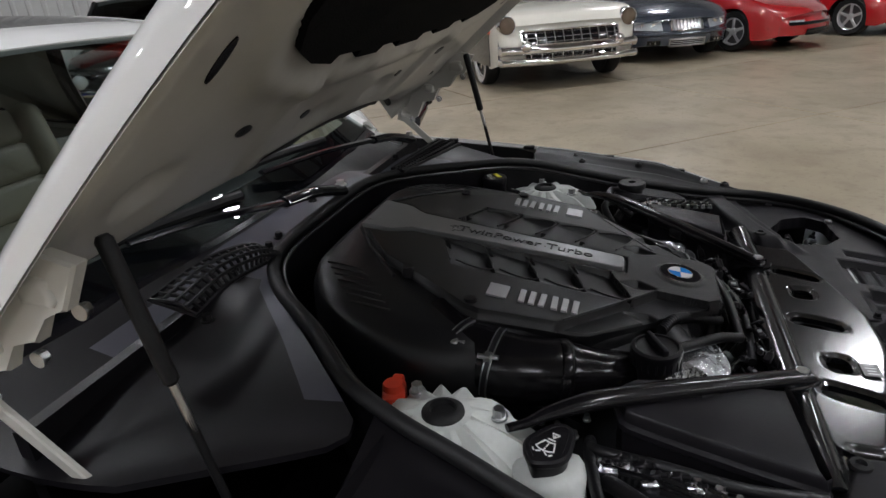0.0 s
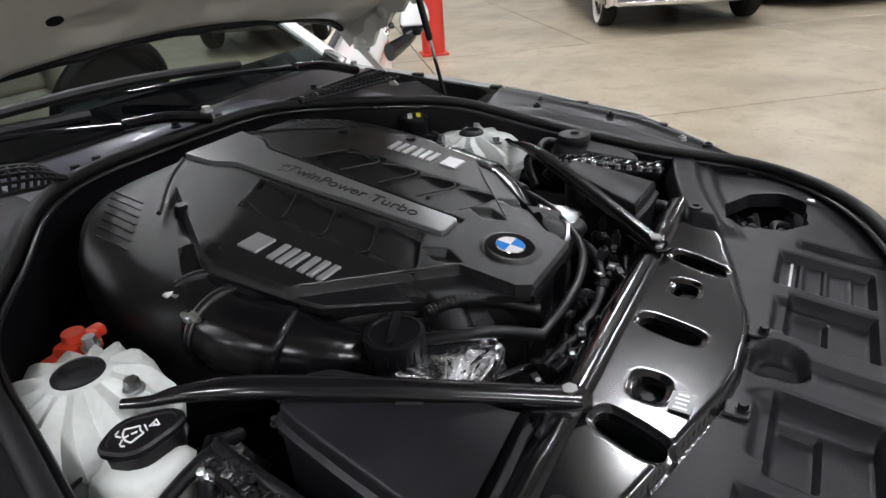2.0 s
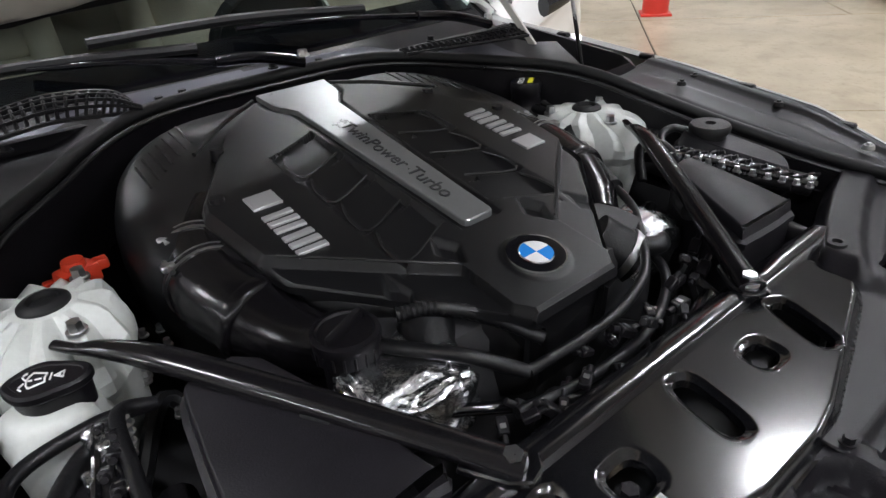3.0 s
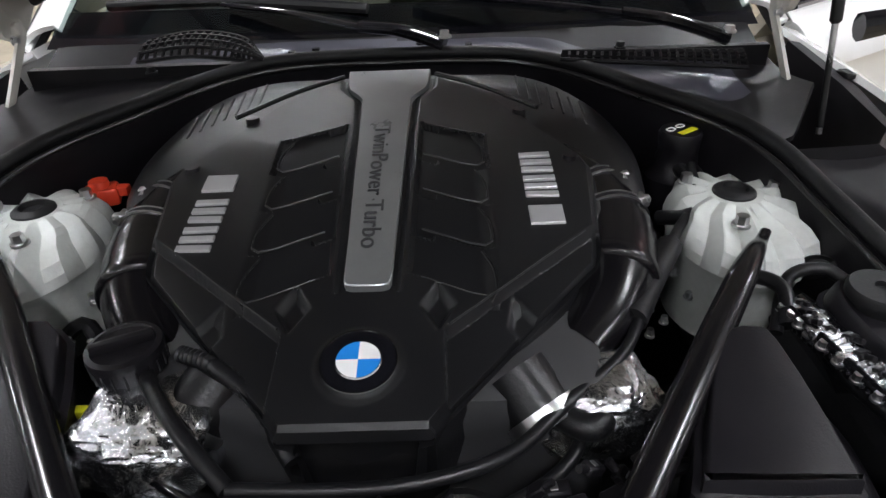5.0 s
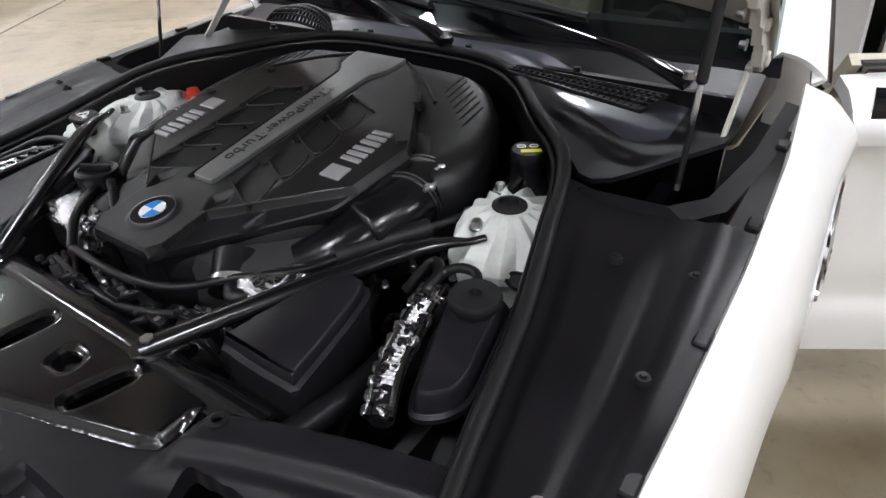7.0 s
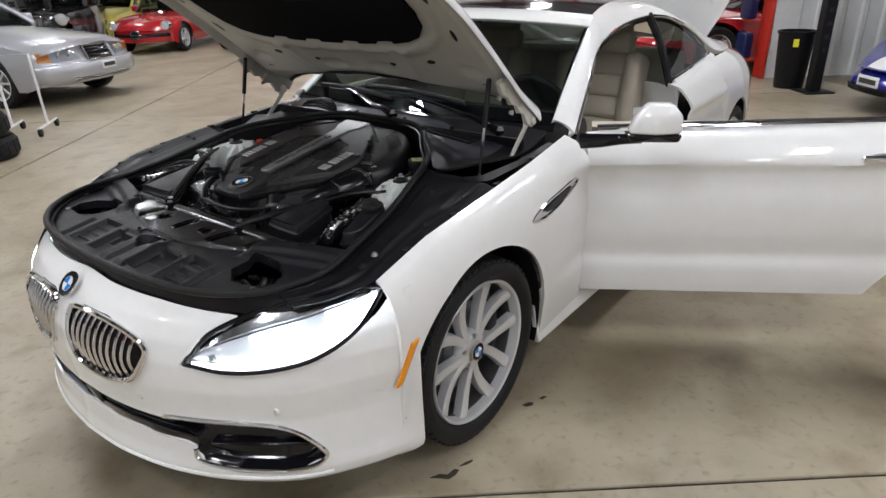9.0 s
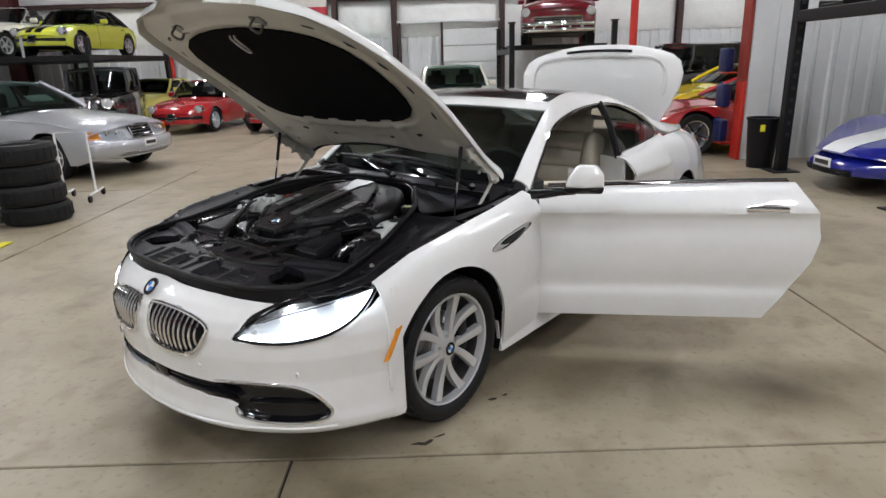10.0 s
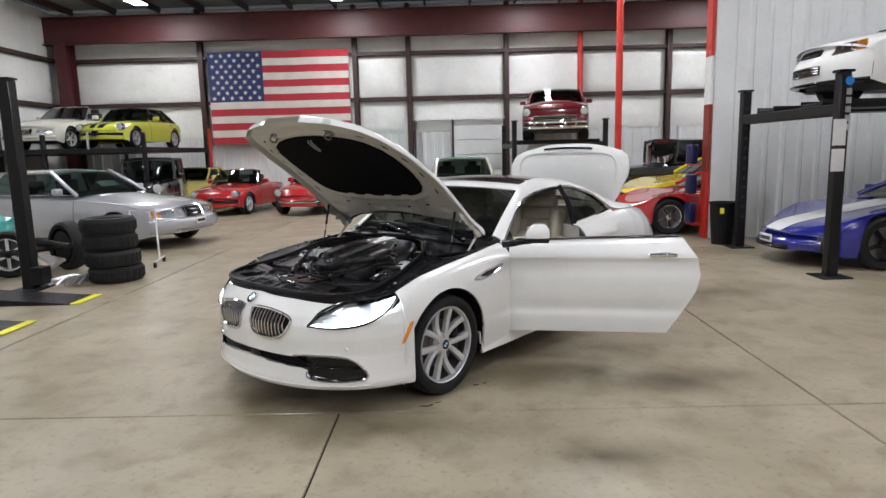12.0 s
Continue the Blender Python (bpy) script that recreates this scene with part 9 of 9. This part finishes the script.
# stored tyres
def tyre_stack(u, v, r, w, n):
    for k in range(n):
        a = rng.uniform(0, 360)
        t = thing("tyre", "worn black tyre in a stack of four", "tyre", hall(u + rng.uniform(-0.03, 0.03), v + rng.uniform(-0.03, 0.03), w * k + 0.001 * k, a), "stacked tyres")
        bm = bmesh.new()
        lathe(bm, [(r * 0.62, 0.02), (r * 0.8, 0.0), (r * 0.93, 0.008), (r * 0.985, w * 0.18), (r, w * 0.34), (r, w * 0.66), (r * 0.985, w * 0.82), (r * 0.93, w - 0.008), (r * 0.8, w), (r * 0.62, w - 0.02), (r * 0.60, w * 0.8), (r * 0.72, w * 0.5), (r * 0.60, w * 0.2), (r * 0.62, 0.02)], None, 48, False)
        part("casing", bm, TYRE, t)
        for j in range(24):
            bm = bmesh.new()
            rot = Matrix.Rotation(2 * math.pi * j / 24, 3, "Z")
            box(bm, rot @ Vector((r * 0.998, 0, w * 0.5)), (0.012, 0.05, w * 0.55), 0.003, rot, 1)
            part("tread_block", bm, TYRE, t)


tyre_stack(-3.83, 3.62, 0.34, 0.215, 4)

# bare rolling chassis beside the tyres
ch = thing("car_chassis", "bare car chassis with slotted wheels and a teal engine", "chassis", hall(-5.35, 3.95, 0, 62))
for sx in (1, -1):
    bm = bmesh.new()
    tube(bm, [(sx * 0.4, -0.6, 0.42), (sx * 0.4, 0.4, 0.46), (sx * 0.5, 1.2, 0.40), (sx * 0.5, 2.6, 0.42)], 0.045, 8, 4)
    part("rail", bm, LIFTBLACK, ch)
    for y in (0.0, 2.6):
        wheel(ch, sx * 0.72, y, 0.36, 0.22, sx, RIMM, 0.62, 5)
bm = bmesh.new()
cyl(bm, (-0.7, 0, 0.36), (0.7, 0, 0.36), 0.04, n=12)
part("axle", bm, LIFTBLACK, ch)
part("engine", casting((0, 0.55, 0.70), (0.20, 0.30, 0.16), 5.5), TEALP, ch, "teal painted engine", deg=60)
for k in range(5):
    bm = bmesh.new()
    tube(bm, [(0.3 + 0.04 * k, -0.3, 0.12 + 0.02 * k), (0.5, 0.1 + 0.08 * k, 0.10 + 0.03 * k), (0.75, 0.2 + 0.1 * k, 0.06)], 0.028, 8, 5)
    part("exhaust_pipe", bm, STEEL, ch)
sw = thing("spare_tyre", "spare tyre on a white slotted rim by a bare chassis", "tyre", hall(-5.50, 4.02, 0, -78))
wheel(sw, 0, 0, 0.33, 0.2, 1, WENAMEL, 0.70, 6)
ex = thing("exhaust_parts", "bright exhaust pipes lying on the floor", "car parts", hall(-4.25, 3.35))
for k in range(6):
    bm = bmesh.new()
    tube(bm, [(-0.3 + 0.1 * k, -0.15, 0.04), (-0.1 + 0.06 * k, 0.05 * k - 0.1, 0.10 + 0.02 * (k % 3)), (0.15 + 0.03 * k, 0.12, 0.04)], 0.025, 8, 5)
    part("pipe", bm, STEEL, ex)

# white tubular stand
stn = thing("wheeled_stand", "white tubular stand on castors", "stand", hall(-3.93, 4.75, 0, 12))
bm = bmesh.new()
tube(bm, [(-0.18, 0, 0.08), (-0.18, 0, 0.85), (0.18, 0, 0.85), (0.18, 0, 0.08)], 0.016, 8, 0)
tube(bm, [(0.18, -0.3, 0.09), (0.18, 0.3, 0.09)], 0.016, 8, 0)
tube(bm, [(-0.18, -0.3, 0.09), (-0.18, 0.3, 0.09)], 0.016, 8, 0)
part("frame", bm, WENAMEL, stn)
for x in (-0.18, 0.18):
    for y in (-0.28, 0.28):
        bm = bmesh.new()
        cyl(bm, (x - 0.015, y, 0.045), (x + 0.015, y, 0.045), 0.045, n=16)
        part("castor", bm, RUBBER, stn)

# platform with two cars at the left
pf = thing("car_platform", "dark steel parking platform carrying two cars", "car lift", H.copy())
bm = bmesh.new()
box(bm, (-9.95, 13.9, 1.86), (5.5, 4.4, 0.14), 0.01, seg=1)
part("deck", bm, LIFTBLACK, pf)
for u in (-12.6, -9.9, -7.25):
    for v in (11.8, 16.0):
        bm = bmesh.new()
        box(bm, (u, v, 1.15), (0.10, 0.10, 2.3), 0.01, seg=1)
        part("post", bm, LIFTBLACK, pf)
for u in (-11.2, -8.6):
    bm = bmesh.new()
    tube(bm, [(u, 11.6, 1.9), (u, 11.62, 2.35)], 0.03, 8, 0)
    part("upright", bm, STEEL, pf)
hall_car("convertible_car", "lime yellow sports car with black stripes on a platform", hall(-9.05, 13.6, 1.93, -3), LIME, 2.25, 3.8, 1.58, 0.75, 0.2, SPIDER, (0.75, 1.1, 1.9, 2.5, 0.84, 1.24, 0.7), 0.30, bow=0.30, front=many(lamps((0.74,), 0.60, 0.085, 0.06), bumper(0.40, 0.08, -0.03, BLACKGLOSS), grille(0.14, 0.34, 0.50, 0, 3, out=0.03), strip(-0.30, -0.06, 0.05, 1.40, BLACKGLOSS), strip(0.06, 0.30, 0.05, 1.40, BLACKGLOSS), sun_card(1.10, 1.02, -40, 0.25)), roofmat=BLACKGLOSS)
hall_car("convertible_car", "white open-top luxury car on a platform", hall(-11.0, 13.6, 1.93, -6), CREAM, 2.5, 4.2, 1.75, 0.8, 0.2, SEDAN, (0.75, 1.2, 1.9, 2.4, 0.92, 1.32, 0.72), 0.32, front=many(boxlamps(0.5, 0.9, 0.46, 0.56, -0.01, LENSW, 0.06), grille(0.35, 0.44, 0.58, 0.0, 5), bumper(0.36, 0.10, 0, CREAM, 0.99)), open_top=True)

# maroon fifties car raised on a lift by the far wall
ml = car_lift(2.55, 5.1, 13.2, 16.6, 1.86, "black car lift by the far wall")
hall_car("classic_car", "maroon fifties saloon with chrome front on a lift", hall(3.85, 14.1, 1.86, -10), DRED, 2.9, 3.9, 1.92, 0.82, 0.25, [(y * 0.85, a, b_ + (0.03 if y < 0 else 0.10), c + (0.10 if y < -0.6 else 0.14)) for y, a, b_, c in FIFTY], (0.80, 1.15, 2.1, 2.7, 1.14, 1.60, 0.74), 0.35, rimmat=CHROME, white=True, pane=GGLASS, bow=0.14, flare=0, front=many(lamps((0.84,), 0.80, 0.10, -0.03), grille(0.66, 0.56, 0.68, 0, 3, out=0.02), bumper(0.50, 0.10, 0, CHROME, 0.99, out=0.12), bumper(0.36, 0.10, 0, CHROME, 1.0, out=0.16), bullets((0.30, 0.60), 0.44, 0.05, -0.12)))

# red pole, columns, bin, drums
for name, u, v, r, h in (("pipe_column", 4.58, 9.9, 0.075, ZC), ("pipe_column", 5.15, 17.0, 0.09, ZC), ("pipe_column", 6.2, -1.05, 0.13, ZC), ("pipe_column", -7.5, 17.0, 0.05, 2.6)):
    t = thing(name, "red painted round steel column", "column", hall(u, v))
    bm = bmesh.new()
    cyl(bm, (0, 0, 0.02), (0, 0, h), r, n=28)
    part("shaft", bm, REDSTEEL, t)
    bm = bmesh.new()
    box(bm, (0, 0, 0.012), (r * 2.3, r * 2.3, 0.024), 0.004, seg=1)
    part("base_plate", bm, REDSTEEL, t)
tr = tagged(new("trim"), "red and white edge trim of the partition wall", "trim", kind="structure")
tr.matrix_basis = H.copy()
for z0, z1, ma in ((0, 1.15, REDSTEEL), (1.15, 2.3, mat("dark_red_trim", (0.25, 0.03, 0.02), 0.5)), (2.3, 3.1, WENAMEL), (3.1, 3.3, REDSTEEL), (3.3, ZC, REDSTEEL)):
    bm = bmesh.new()
    box(bm, (5.19, 6.42, (z0 + z1) / 2), (0.05, 0.24, z1 - z0), 0.006, seg=1)
    part("edge", bm, ma, tr)
bn = thing("rubbish_bin", "black plastic rubbish bin with a yellow label", "bin", hall(5.20, 5.66))
bm = bmesh.new()
lathe(bm, [(0.17, 0.0), (0.21, 0.66), (0.225, 0.66), (0.225, 0.69), (0.20, 0.69), (0.165, 0.03), (0, 0.03)], None, 32)
part("body", bm, PLASTIC, bn)
bm = bmesh.new()
box(bm, (-0.10, -0.185, 0.56), (0.06, 0.02, 0.09), 0.0, Matrix.Rotation(radians(-28), 3, "Z"))
part("label_patch", bm, YELLOWL, bn)
BLUEPL = mat("blue_plastic", (0.005, 0.010, 0.07), 0.4, 0, 0, 0.1)
for k in range(3):
    t = thing("canister", "dark blue plastic canister on a wall bracket", "canister", hall(5.02, 6.62, 0.25 + 0.52 * k), "blue canisters")
    bm = bmesh.new()
    box(bm, (0, 0, 0.17), (0.13, 0.26, 0.34), 0.03, seg=3)
    cyl(bm, (0, 0.08, 0.33), (0, 0.08, 0.37), 0.025, n=14)
    part("body", bm, BLUEPL, t)
    bm = bmesh.new()
    box(bm, (0.05, 0.0, -0.015), (0.20, 0.20, 0.02), 0.004, seg=1)
    part("shelf", bm, REDSTEEL, t)

# flag on the far wall
fl = thing("flag", "large red, white and blue cloth flag hung on the wall", "flag", H.copy())
FU0, FU1, FZ0, FZ1 = -7.42, -2.62, 2.05, 5.12
FR = mat("red_cloth", (0.42, 0.03, 0.045), 0.8, 0, 0, 0.1, 3)
FW = mat("white_cloth", (0.60, 0.57, 0.52), 0.8, 0, 0, 0.1, 3)
FB = mat("navy_cloth", (0.025, 0.035, 0.12), 0.8, 0, 0, 0.1, 3)


def cloth(u0, u1, z0, z1, off, n=24):
    bm = bmesh.new()
    rows = []
    for k in range(n + 1):
        u = u0 + (u1 - u0) * k / n
        o = V1 - 0.30 - off + 0.03 * math.sin(u * 2.3) + 0.015 * math.sin(u * 5.1)
        rows.append([(u, o, z0), (u, o + 0.004, (z0 + z1) / 2), (u, o, z1)])
    grid(bm, rows)
    thicken(bm, 0.003)
    return bm


for k in range(13):
    h = (FZ1 - FZ0) / 13
    part("stripe", cloth(FU0 if k > 6 else FU0 + 0.39 * (FU1 - FU0), FU1, FZ1 - h * (k + 1), FZ1 - h * k, 0.0), FR if k % 2 == 0 else FW, fl)
CW, CH = 0.39 * (FU1 - FU0), 7 / 13 * (FZ1 - FZ0)
can = part("canton", cloth(FU0, FU0 + CW, FZ1 - CH, FZ1, 0.0), FB, fl)
for r in range(9):
    for c in range(6 - r % 2):
        u = FU0 + CW * (c + 0.5 + 0.5 * (r % 2)) / 6
        z = FZ1 - CH * (r + 0.7) / 9.4
        o = V1 - 0.309 + 0.03 * math.sin(u * 2.3) + 0.015 * math.sin(u * 5.1)
        bm = bmesh.new()
        pts = []
        for k in range(10):
            a = math.pi / 2 + math.pi * k / 5
            q = 0.085 if k % 2 == 0 else 0.034
            pts.append(bm.verts.new((u + q * math.cos(a), o, z + q * math.sin(a))))
        bm.faces.new(pts)
        part("star", bm, FW, can)

# sectional door in the far wall
dr = tagged(new("door_1"), "white sectional overhead door", "door", kind="structure")
dr.matrix_basis = H.copy()
for k in range(5):
    bm = bmesh.new()
    box(bm, (1.75, V1 - 0.22, 0.25 + 0.5 * k), (1.75, 0.05, 0.48), 0.01, seg=1)
    part("panel", bm, WALLW, dr)
for u in (-0.45, 0.85, 2.62):
    bm = bmesh.new()
    box(bm, (u, V1 - 0.2, 1.35), (0.07, 0.1, 2.7), 0.004, seg=1)
    part("jamb", bm, BROWN, dr)
bm = bmesh.new()
box(bm, (1.1, V1 - 0.2, 2.73), (3.3, 0.12, 0.07), 0.004, seg=1)
part("head", bm, WALLW, dr)
